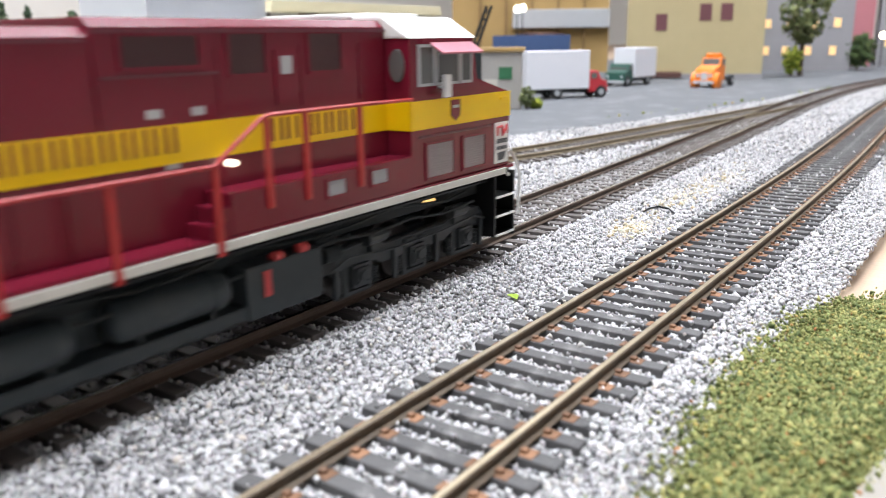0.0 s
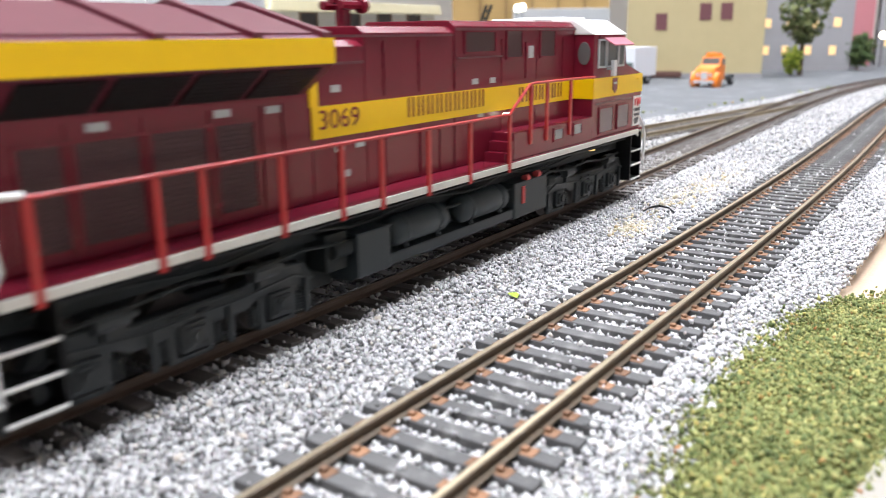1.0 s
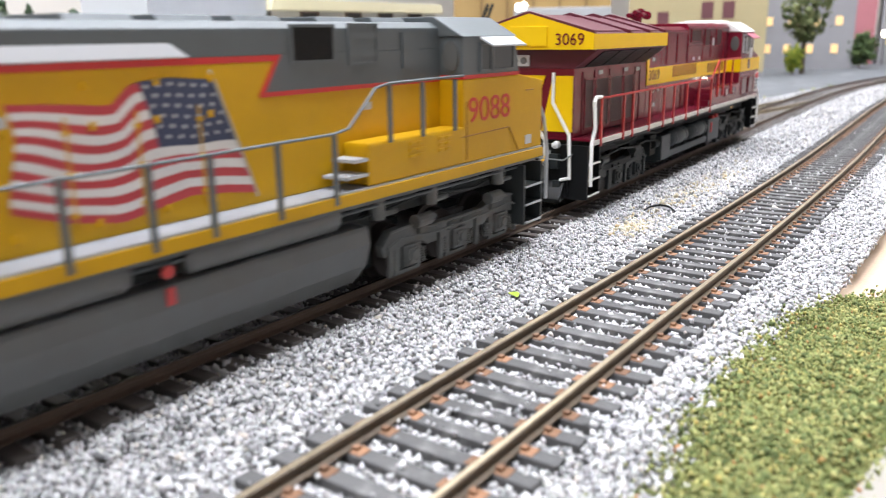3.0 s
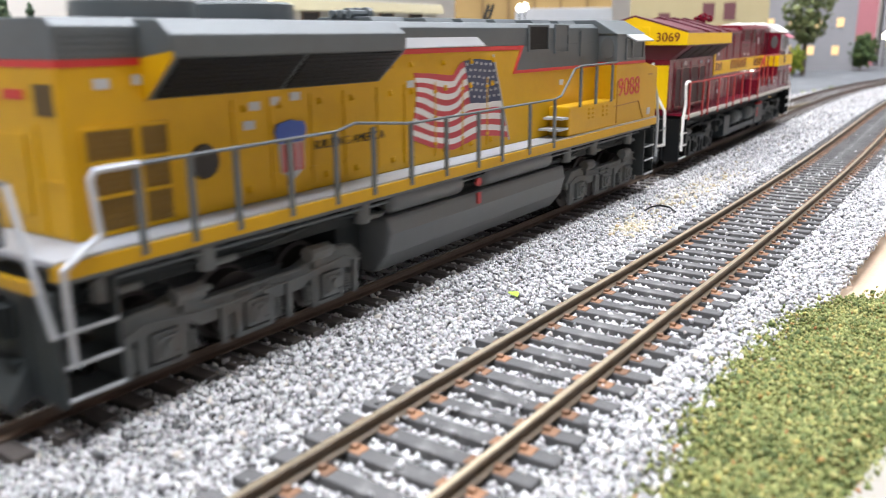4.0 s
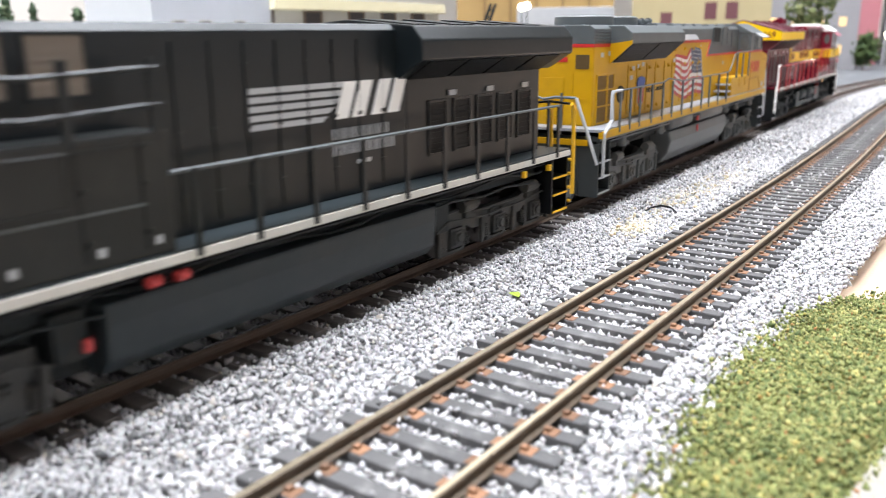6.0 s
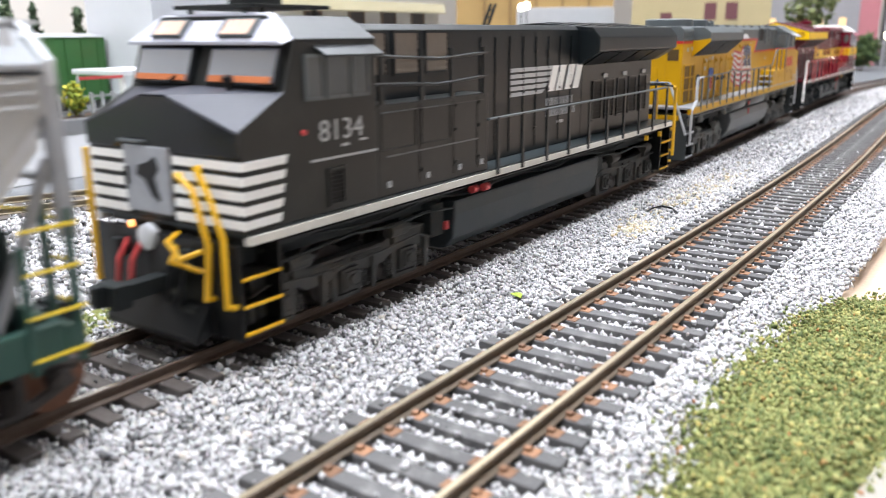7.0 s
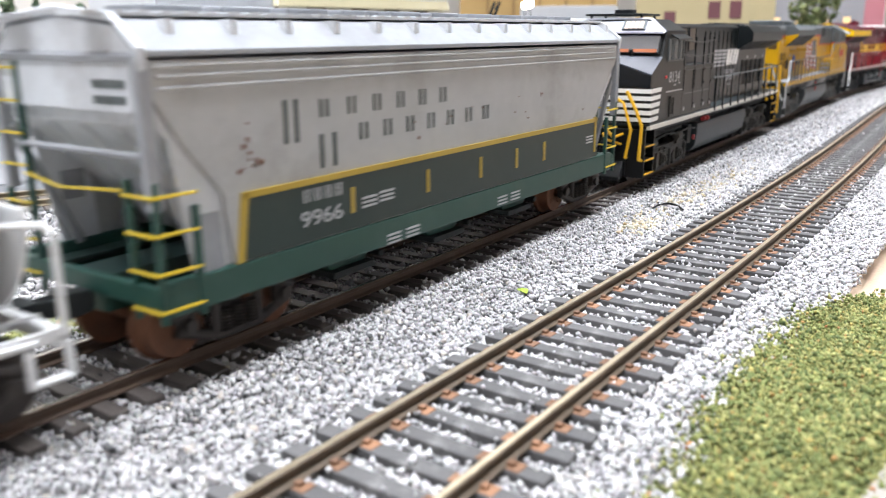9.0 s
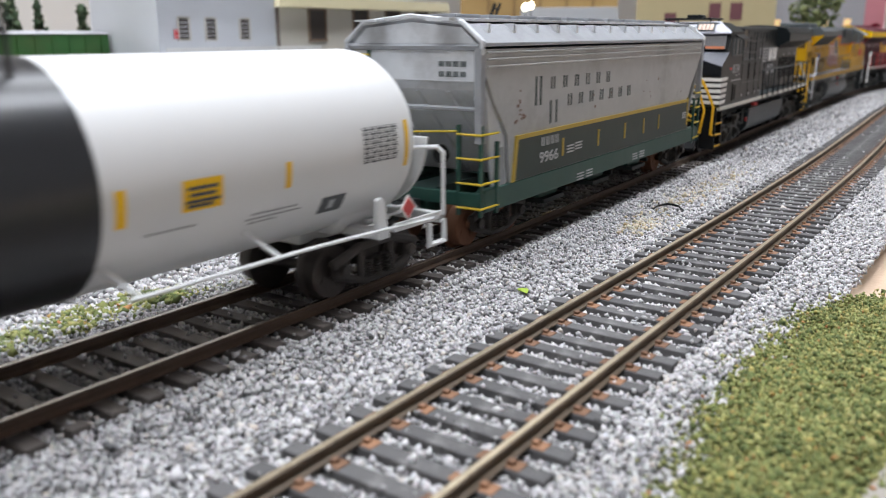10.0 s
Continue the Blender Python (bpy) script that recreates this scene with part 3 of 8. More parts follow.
def maroon_locomotive():
    OX[0] = 150.0
    car = thing("locomotive", "maroon and yellow diesel locomotive model running on the main track", "locomotive", "train")
    # frame, deck and white sill edge
    bm = bm_new()
    box(bm, 45, 255, -13.6, 13.6, 14.2, 20.2)
    part("underframe", bm, UNDER, car)
    for s in (-1, 1):
        bm = bm_new()
        box(bm, 45, 255, min(s * 13.6, s * 18.6), max(s * 13.6, s * 18.6), 18.8, 20.2)
        part("sill_flange", bm, BLACK, car)
    for k in range(17):
        x = 45 + 6 + k * (255 - 45 - 12) / 16
        bm = bm_new()
        along_x(bm, [(-13.6, 16.0), (-18.200000000000003, 18.7), (-18.200000000000003, 19.0), (-13.6, 19.0)], x - 0.5, x + 0.5)
        part("deck_bracket", bm, UNDER, car)
    bm = bm_new()
    wire(bm, [(45 + 4 + k * 8, -15.0 - (k % 3) * 0.4, 16.2 + 0.8 * math.sin(k * 1.3)) for k in range(25)], 0.4)
    part("cable", bm, UNDER, car)
    bm = bm_new()
    wire(bm, [(45 + 6, -16.6, 17.599999999999998), (255 - 6, -16.6, 17.599999999999998)], 0.35)
    part("air_pipe", bm, BLACK, car)
    for s in (-1, 1):
        bm = bm_new()
        box(bm, 44, 252, min(s * 18.6, s * 19.7), max(s * 18.6, s * 19.7), 19.0, 20.5)
        part("sill", bm, DULL_WHITE, car, "chipped off-white sill edge", 0.1)
    bm = bm_new()
    box(bm, 44, 256, -19.4, 19.4, 20.2, 20.9)
    part("walkway", bm, MAROON, car)
    # radiator end with its wings
    bm = bm_new()
    along_x(bm, [(-13, 20.9), (13, 20.9), (13, 41), (-13, 41)], 44, 106)
    part("radiator_body", bm, MAROON, car, "", 0.4)
    bm = bm_new()
    along_x(bm, [(-13, 40.6), (-19.8, 45.8), (19.8, 45.8), (13, 40.6)], 43.8, 105)
    along_x(bm, [(-19.8, 45.8), (-19.8, 50.2), (0, 55.8), (19.8, 50.2), (19.8, 45.8)], 41, 105)
    part("radiator_hood", bm, MAROON_ROOF, car, "", 0.25)
    for x in (41.6, 70, 88, 103.6):
        bm = bm_new()
        along_x(bm, [(-20, 50.1), (0, 55.7), (20, 50.1), (20, 51.1), (0, 56.7), (-20, 51.1)], x - 0.9, x + 0.9)
        part("roof_rib", bm, MAROON_ROOF, car, "", 0.15)
    for s in (-1, 1):
        for a, b in ((44, 68.5), (71.5, 86.5), (89.5, 102)):
            bm = bm_new()
            y0, y1 = 3.5, 18
            z = lambda y: 55.8 - 5.6 * y / 19.8
            lo = [(s * y0, z(y0)), (s * y1, z(y1)), (s * y1, z(y1) + 0.35), (s * y0, z(y0) + 0.35)]
            along_x(bm, lo, a, b)
            part("roof_screen", bm, MAROON_ROOF, car, "", 0.1)
    bm = bm_new()
    box(bm, 40.8, 105.2, -20.05, -19.8, 46.0, 50.2)
    part("wing_band", bm, YELLOW, car, "bright yellow band along the radiator wing")
    bm = bm_new()
    along_x(bm, [(-20.0, 46.0), (20.0, 46.0), (20.0, 50.3), (0, 56.0), (-20.0, 50.3)], 40.55, 40.99)
    end = part("wing_end", bm, YELLOW, car, "yellow gable end of the radiator hood")
    bm = bm_new()
    box(bm, 40.1, 40.6, -6, 6, 47.0, 52.4)
    part("end_panel", bm, YELLOW, end, "", 0.15)
    for y in (-17.0, 8.4):
        num = Matrix.Translation((40.45 - OX[0], y + 8.4, 47.2)) @ Euler((radians(90), 0, radians(-90))).to_matrix().to_4x4()
        lettering("road_number", "3069", 3.2, 8.6, MAROON, end, num, "maroon road number")
    # sloping radiator grilles
    for k in range(4):
        a = 50 + k * 13.4
        bm = bm_new()
        along_x(bm, [(-13.7, 40.75), (-19.5, 45.2), (-19.2, 45.6), (-13.4, 41.15)], a, a + 12.2)
        for j in range(7):
            y = -13.8 - j * 0.8
            rod(bm, (a + 0.2, y, 40.8 + (-y - 13.7) * 0.767), (a + 12, y, 40.8 + (-y - 13.7) * 0.767), 0.12, 4)
        part("grille", bm, GRILLE, car, "black sloping radiator grille")
    # rear face: yellow panels with a slanting maroon stripe, lamps, number board
    for pts in ([(-12.8, 22.6), (-3.2, 22.6), (-6.6, 38.6), (-12.8, 38.6)], [(-0.6, 28.5), (7.2, 28.5), (7.2, 38.6), (-4.2, 38.6)], [(4.8, 22.6), (7.2, 22.6), (7.2, 28.4), (4.8, 28.4)]):
        bm = bm_new()
        along_x(bm, pts, 43.55, 43.98)
        part("rear_panel", bm, YELLOW, car, "yellow warning panel")
    for a, b in ((52, 58), (60, 70), (72, 82), (84, 92)):
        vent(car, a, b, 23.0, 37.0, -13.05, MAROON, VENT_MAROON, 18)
    door_lines(car, [50, 59, 71, 83, 94, 99], -13.05, 21.5, 39.5, MAROON)
    for x, z in ((62, 38.2), (84, 38.2), (95, 38)):
        patch(car, "notice", x, x + 3.4, -13.06, z, z + 1.2, LTGREY, "small grey stencilled notice", 0.1)
    bm = bm_new()
    box(bm, 43.0, 44, 1.0, 7.0, 41.2, 44.4)
    lampbox = part("headlight_box", bm, BRIGHT, car, "", 0.2)
    bm = bm_new()
    for y in (2.6, 5.4):
        rod(bm, (43.2, y, 42.8), (42.7, y, 42.8), 1.0, 12)
    part("headlight", bm, GLASS, lampbox)
    # long hood
    bm = bm_new()
    along_x(bm, [(-13, 20.9), (13, 20.9), (13, 48.6), (11, 49.8), (-11, 49.8), (-13, 48.6)], 106, 121.5)
    part("hood", bm, MAROON, car, "", 0.3)
    bm = bm_new()
    along_x(bm, [(-13, 20.9), (13, 20.9), (13, 51.0), (11.4, 52.3), (-11.4, 52.3), (-13, 51.0)], 121.5, 153)
    part("hood", bm, MAROON, car, "", 0.3)
    bm = bm_new()
    along_x(bm, [(-13.1, 20.9), (13.1, 20.9), (13.1, 52.3), (11.6, 53.6), (-11.6, 53.6), (-13.1, 52.3)], 153, 216)
    part("hood", bm, MAROON, car, "", 0.3)
    bm = bm_new()
    for z in (45.4, 50.2):
        box(bm, 109, 121 if z < 46 else 152, -13.3, -13, z, z + 0.5)
    box(bm, 153, 216, -13.5, -13.1, 51.4, 52.0)
    box(bm, 154, 174, -13.4, -13.1, 45.2, 45.6)
    part("hood_seam", bm, MAROON_ROOF, car)
    door_lines(car, [113, 127.5, 139.5, 147, 153.2, 174, 192.2], -13.05, 21.5, 31.5, MAROON)
    door_lines(car, [127.5, 139.5, 153.2, 174.2, 192.4, 208], -13.05, 39.0, 49.5, MAROON)
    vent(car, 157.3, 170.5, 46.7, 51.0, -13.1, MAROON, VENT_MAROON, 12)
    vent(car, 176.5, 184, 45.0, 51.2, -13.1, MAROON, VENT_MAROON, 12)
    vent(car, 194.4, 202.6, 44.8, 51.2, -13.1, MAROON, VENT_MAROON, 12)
    patch(car, "hatch", 186.2, 191.5, -13.1, 39.6, 48.6, MAROON, "", 0.3)
    patch(car, "hatch_window", 187.4, 190, -13.4, 44.6, 47.6, LTGREY, "small grey notice plate", 0.1)
    for x, z in ((160.5, 39.3), (168.5, 39.2), (163, 31.6), (111.5, 40.5), (112, 29.5), (118, 29.7), (113.5, 24.5)):
        patch(car, "notice", x, x + 2.6, -13.06, z, z + 1.3, LTGREY, "small grey stencilled notice", 0.1)
    # yellow band and lettering blocks
    bm = bm_new()
    box(bm, 106, 216, -13.28, -13.0, 32.4, 38.2)
    box(bm, 105.6, 107.8, -13.3, -13.0, 38.2, 45.4)
    part("band", bm, YELLOW, car, "bright yellow side band")
    lettering("road_number", "3069", 3.5, 11.2, MAROON, car, facing(107.9, -13.3, 34.0), "maroon road number")
    w = [(134.6 + k * 3.52, 137.4 + k * 3.52) for k in range(9)]
    bars("name_block", w, -13.28, 34.0, 38.0, MAROON, car, "maroon company lettering on the yellow band")
    w = [(182.5 + k * 3.72, 185.3 + k * 3.72) for k in range(7)]
    bars("name_block", w, -13.28, 33.6, 37.4, MAROON, car, "maroon company lettering on the yellow band")
    # horn, exhaust and roof fittings
    bm = bm_new()
    rod(bm, (131, 0, 52), (131, 0, 56), 1.6, 10)
    for y, z in ((-2.4, 56.5), (0, 57.6), (2.4, 56.5)):
        rod(bm, (127.5, y, z), (133.5, y, z), 0.9, 8)
        rod(bm, (133.5, y, z), (135, y, z), 1.6, 10)
    part("horn", bm, MAROON, car)
    bm = bm_new()
    along_x(bm, [(-7, 49.6), (7, 49.6), (6, 51.8), (-6, 51.8)], 107, 119)
    part("exhaust_cover", bm, MAROON_ROOF, car, "", 0.3)
    # cab
    side = [(216, 20.9), (254.2, 20.9), (254.6, 37.9), (240.5, 41.6), (239, 50.2), (216, 50.2)]
    bm = bm_new()
    along_y(bm, side, -19, 19)
    part("cab", bm, MAROON, car, "", 0.35)
    bm = bm_new()
    along_x(bm, [(-19.5, 50.1), (19.5, 50.1), (12.5, 54.4), (-12.5, 54.4)], 215.6, 239.6)
    box(bm, 203, 214, -7, 7, 53.2, 54.6)
    box(bm, 218, 234, -8, 8, 54.2, 55.2)
    part("cab_roof", bm, WHITE, car, "white cab roof", 0.5)
    bm = bm_new()
    box(bm, 219.5, 236.5, -19.3, -19, 49.3, 50.1)
    part("gutter", bm, MAROON, car)
    cab_windows(car, [(219.0, 223.4), (225.0, 232.4), (233.8, 237.2)], -19.05, 41.4, 48.4, LTGREY)
    bm = bm_new()
    along_x(bm, [(-19.2, 49.4), (-22.4, 47.4), (-22.4, 47.0), (-19.2, 48.9)], 222.5, 237.5)
    part("sunshade", bm, paint("faded_red_awning", (0.42, 0.13, 0.17), 0.5, 0.12), car, "faded pinkish red awning over the cab window", 0.1)
    bm = bm_new()
    box(bm, 224.6, 226.8, -21.6, -20.6, 38.5, 43.0)
    rod(bm, (225.6, -19, 40.5), (225.6, -21, 40.5), 0.3)
    part("mirror", bm, BRIGHT, car, "silver cab mirror", 0.3)
    bm = bm_new()
    box(bm, 216, 254.4, -19.25, -19, 32.4, 38.1)
    part("band", bm, YELLOW, car, "bright yellow side band")
    bm = bm_new()
    box(bm, 215.75, 216.0, -19.2, -13, 32.4, 38.1)
    part("band", bm, YELLOW, car, "bright yellow side band")
    # cab rear wall: oval window
    bm = bm_new()
    lathe(bm, (215.9, -16.0, 45.0), "x", [(-0.3, 1.8), (0, 1.9)], 20)
    for v in bm.verts:
        v.co.z = 45.0 + (v.co.z - 45.0) * 1.7
    part("oval_window", bm, GLASS, car, "dark oval window in the cab's rear wall")
    # side grilles, crest, sticker
    vent(car, 221, 230.5, 22.4, 29.2, -19.05, MAROON, paint("grey_mesh", (0.34, 0.29, 0.29), 0.6, 0.2, 300, 0.3), 13)
    vent(car, 234.5, 243, 22.6, 29.2, -19.05, MAROON, bpy.data.materials["grey_mesh"], 13)
    patch(car, "seam", 218.5, 246, -19.05, 30.6, 31.1, MAROON_ROOF)
    bm = bm_new()
    along_y(bm, [(229.6, 34.4), (231.3, 33.2), (233.0, 34.4), (233.0, 37.6), (229.6, 37.6)], -19.45, -19.25)
    crest = part("crest", bm, MAROON, car, "maroon shield crest")
    patch(crest, "crest_bar", 230.2, 232.4, -19.45, 35.9, 36.5, LTGREY, "", 0.08)
    st = patch(car, "sticker", 247.6, 253.6, -19.05, 21.8, 31.2, WHITE, "white safety sticker with red emblem and rows of small print", 0.15)
    bm = bm_new()
    wire(bm, [(248.8, -19.25, 28.2), (248.6, -19.25, 30.0), (250.6, -19.25, 30.3), (250.8, -19.25, 28.3), (252.6, -19.25, 30.3), (252.9, -19.25, 28.5)], 0.28)
    part("emblem", bm, DECAL_RED, st)
    bm = bm_new()
    for k in range(5):
        box(bm, 248.4 + k, 249.1 + k, -19.35, -19.2, 26.4, 27.4)
        box(bm, 248.4 + k, 249.0 + k, -19.35, -19.2, 24.9, 25.7)
    along_y(bm, [(248.6, 24.2), (249.0, 22.4), (251.4, 22.6), (252.4, 24.4)], -19.35, -19.2)
    part("small_print", bm, DECAL_GREY, st)
    patch(car, "grab_iron", 249.5, 252.8, -19.3, 36.4, 36.9, YELLOW, "", 0.3)
    # battery boxes and steps by the cab
    bm = bm_new()
    box(bm, 169.5, 215.8, -19.3, -13.2, 20.9, 27.6)
    part("battery_box", bm, MAROON, car, "", 0.3)
    vent(car, 191, 195.6, 23.6, 26.2, -19.35, MAROON, LTGREY, 5)
    vent(car, 203, 207.6, 23.8, 26.4, -19.35, MAROON, LTGREY, 5)
    bm = bm_new()
    box(bm, 165.4, 169.5, -19.2, -13.4, 20.9, 23.2)
    box(bm, 167.4, 169.5, -19.2, -13.4, 23.2, 25.6)
    part("walkway_step", bm, MAROON, car, "", 0.2)
    # handrails
    stanchions(car, [49, 67.2, 75.2, 91.2, 106, 117.5, 133, 149, 166.6], -19.75, 18.4, 32.2, RAIL_RED)
    stanchions(car, [177.5, 186.2, 200], -19.6, 24.0, 38.8, RAIL_RED)
    rail_line(car, [(49, -19.75, 32.2), (166.6, -19.75, 32.2), (168.5, -19.7, 33.5), (176.5, -19.6, 38.4), (178, -19.6, 38.8), (200, -19.6, 38.8), (216, -19.4, 38.6)], RAIL_RED)
    for xs in ([49, 91, 133, 166],):
        stanchions(car, xs, 19.75, 18.4, 32.2, RAIL_RED)
    rail_line(car, [(49, 19.75, 32.2), (166, 19.75, 32.2)], RAIL_RED)
    # white end grab rails at the rear corner steps
    rail_line(car, [(48.5, -19.8, 32.6), (44.6, -19.8, 32.8), (43.4, -19.8, 31.5), (44.4, -19.8, 24), (42.2, -19.8, 20), (42.2, -19.8, 7.5)], WHITE, 0.5)
    rail_line(car, [(43.2, -7.0, 39.5), (43.0, -7.0, 31), (41.5, -13, 22), (41.5, -13.5, 9.5), (41.5, -10.5, 8.8)], WHITE, 0.5)
    rail_line(car, [(43.2, 2.0, 32), (42.5, 0.5, 28), (41.5, -5.5, 20), (41.5, -5.5, 12)], WHITE, 0.5)
    rail_line(car, [(43.2, 19.5, 32.5), (43.2, 19.5, 21)], RAIL_RED, 0.7)
    rail_line(car, [(43.2, 12, 32.5), (43.2, 12, 21)], RAIL_RED, 0.7)
    bm = bm_new()
    rod(bm, (43.6, 0.6, 28.0), (42.6, 0.6, 28.0), 1.3, 12)
    rod(bm, (43.6, 0.0, 24.4), (42.6, 0.0, 24.4), 1.5, 12)
    part("ditch_light", bm, BRIGHT, car)
    rail_line(car, [(256.5, -18, 24), (258.5, -18.5, 21.5), (259.5, -19, 18), (259, -19, 8)], WHITE, 0.4)
    rail_line(car, [(256, -18, 18), (260, -13, 20), (260, -5, 20)], WHITE, 0.4)
    side_steps(car, 44, -1, BLACK, WHITE, 18.6)
    for y, z, w, h in ((-10.0, 12.0, 3.0, 4.4), (5.8, 11.2, 3.2, 4.6), (-5.4, 4.6, 11.0, 1.4), (-10.8, 5.4, 2.6, 3.2)):
        bm = bm_new()
        box(bm, 40.8, 42.4, y, y + w, z, z + h)
        part("pilot_fitting", bm, UNDER, car, "", 0.25)
    for y in (-6.6, -4.8, 4.4):
        rail_line(car, [(42.4, y, 17), (39.8, y, 14.5), (39.4, y + 0.5, 9.5), (40.8, y + 1.4, 7.8)], UNDER_GREY, 0.5, "air_hose")
    bm = bm_new()
    wire(bm, [(42.2, -14.0, 16.5), (39.0, -12.5, 15.0), (38.6, -3.0, 15.4), (38.6, 3.0, 15.4), (39.0, 12.5, 15.0)], 0.22)
    part("uncoupling_lever", bm, UNDER_GREY, car, "grey uncoupling lever")
    rail_line(car, [(42.4, -6.5, 16.5), (38.4, -5.0, 13.2), (37.6, -1.5, 12.0), (38.2, 2.0, 13.4), (41.6, 4.0, 16.0)], SAFETY, 0.4, "yellow_hose")
    for y, z in ((-9.0, 19.0), (-2.0, 17.5), (6.5, 18.6)):
        bm = bm_new()
        lathe(bm, (41.8, y, z), "x", [(-1.6, 0.4), (-1.2, 1.0), (0.4, 1.2)], 12)
        part("glad_hand", bm, BRIGHT, car, "", 0, True)
    side_steps(car, 256.5, 1, BLACK, WHITE, 18.6)
    # walkway lamp
    bm = bm_new()
    lathe(bm, (174.0, -15.2, 31.4), "y", [(-0.9, 0.2), (-0.7, 0.42), (0, 0.5), (1.2, 0.5)], 12)
    part("marker_lamp", bm, glow("lamp_warm_white", (1.0, 0.9, 0.72), 5.0), car, "small glowing walkway lamp")
    bm = bm_new()
    lathe(bm, (229, -13.5, 15.6), "x", [(-2.2, 0.2), (-2, 0.45), (2, 0.45), (2.2, 0.2)], 10)
    part("step_lamp", bm, glow("lamp_amber", (1.0, 0.6, 0.22), 1.6), car, "amber step lamp under the cab")
    # tanks under the frame
    bm = bm_new()
    along_x(bm, [(-15.5, 4.6), (15.5, 4.6), (16.5, 8.5), (16.5, 15.2), (-12.5, 15.2), (-12.5, 8.2), (-17.6, 8.2), (-17.6, 6.0)], 112, 190)
    along_x(bm, [(-18, 5.6), (-12, 5.6), (-12, 14.6), (-18, 14.6)], 172.6, 190.2)
    along_x(bm, [(-18, 5.6), (-12, 5.6), (-12, 14.4), (-18, 14.4)], 111.6, 121.8)
    part("fuel_tank", bm, TANK_BLACK, car, "dark grey fuel tank", 0.35)
    for a, b in ((123.4, 143.2), (148.6, 169.8)):
        bm = bm_new()
        lathe(bm, (0, -15.6, 12.0), "x", [(a, 1.2), (a + 0.6, 2.6), (a + 1.6, 3.2), (b - 1.6, 3.2), (b - 0.6, 2.6), (b, 1.2)], 20)
        for x in (a + 4, b - 4):
            lathe(bm, (x, -15.6, 12.0), "x", [(-0.4, 3.35), (0.4, 3.35)], 20)
            rod(bm, (x, -17.4, 9.2), (x, -17.8, 8.6), 0.6, 8)
        part("air_reservoir", bm, TANK_BLACK, car, "", 0, True)
    bm = bm_new()
    box(bm, 176.2, 177.6, -18.3, -18, 9.0, 13.4)
    rod(bm, (179, -17.2, 15.0), (181, -17.2, 15.0), 0.9, 10)
    rod(bm, (185, -17.2, 15.2), (187, -17.2, 15.2), 0.9, 10)
    part("fuel_gauge", bm, DECAL_RED, car, "small red fuel cut-off and gauge")
    for x0, x1 in ((104, 112), (190, 197)):
        bm = bm_new()
        box(bm, x0 + 1, x1 - 1, -16, -11, 8, 15.2)
        rod(bm, (x0 + 2, -16.2, 12), (x1 - 1, -16.2, 12), 1.6, 10)
        part("air_compressor", bm, UNDER, car, "", 0.3)
    bm = bm_new()
    wire(bm, [(x, -16.8, 13.2 + (x % 5) * 0.35) for x in range(50, 252, 12)], 0.35)
    part("air_pipe", bm, UNDER, car)
    truck_three(car, 47, 102, MTRUCK, WHEEL, "black six-wheel truck")
    truck_three(car, 194, 249, MTRUCK, WHEEL, "black six-wheel truck")
    for a, b in ((99, 112.5), (189.5, 198)):
        bm = bm_new()
        box(bm, a, b, -10.5, 10.5, 3.6, 15.0)
        part("equipment_box", bm, UNDER, car, "", 0.3)
    coupler(car, 43, -1, UNDER)
    coupler(car, 258, 1, UNDER)
    return car, 150.0


# ---------------------------------------------------------------- the yellow locomotive


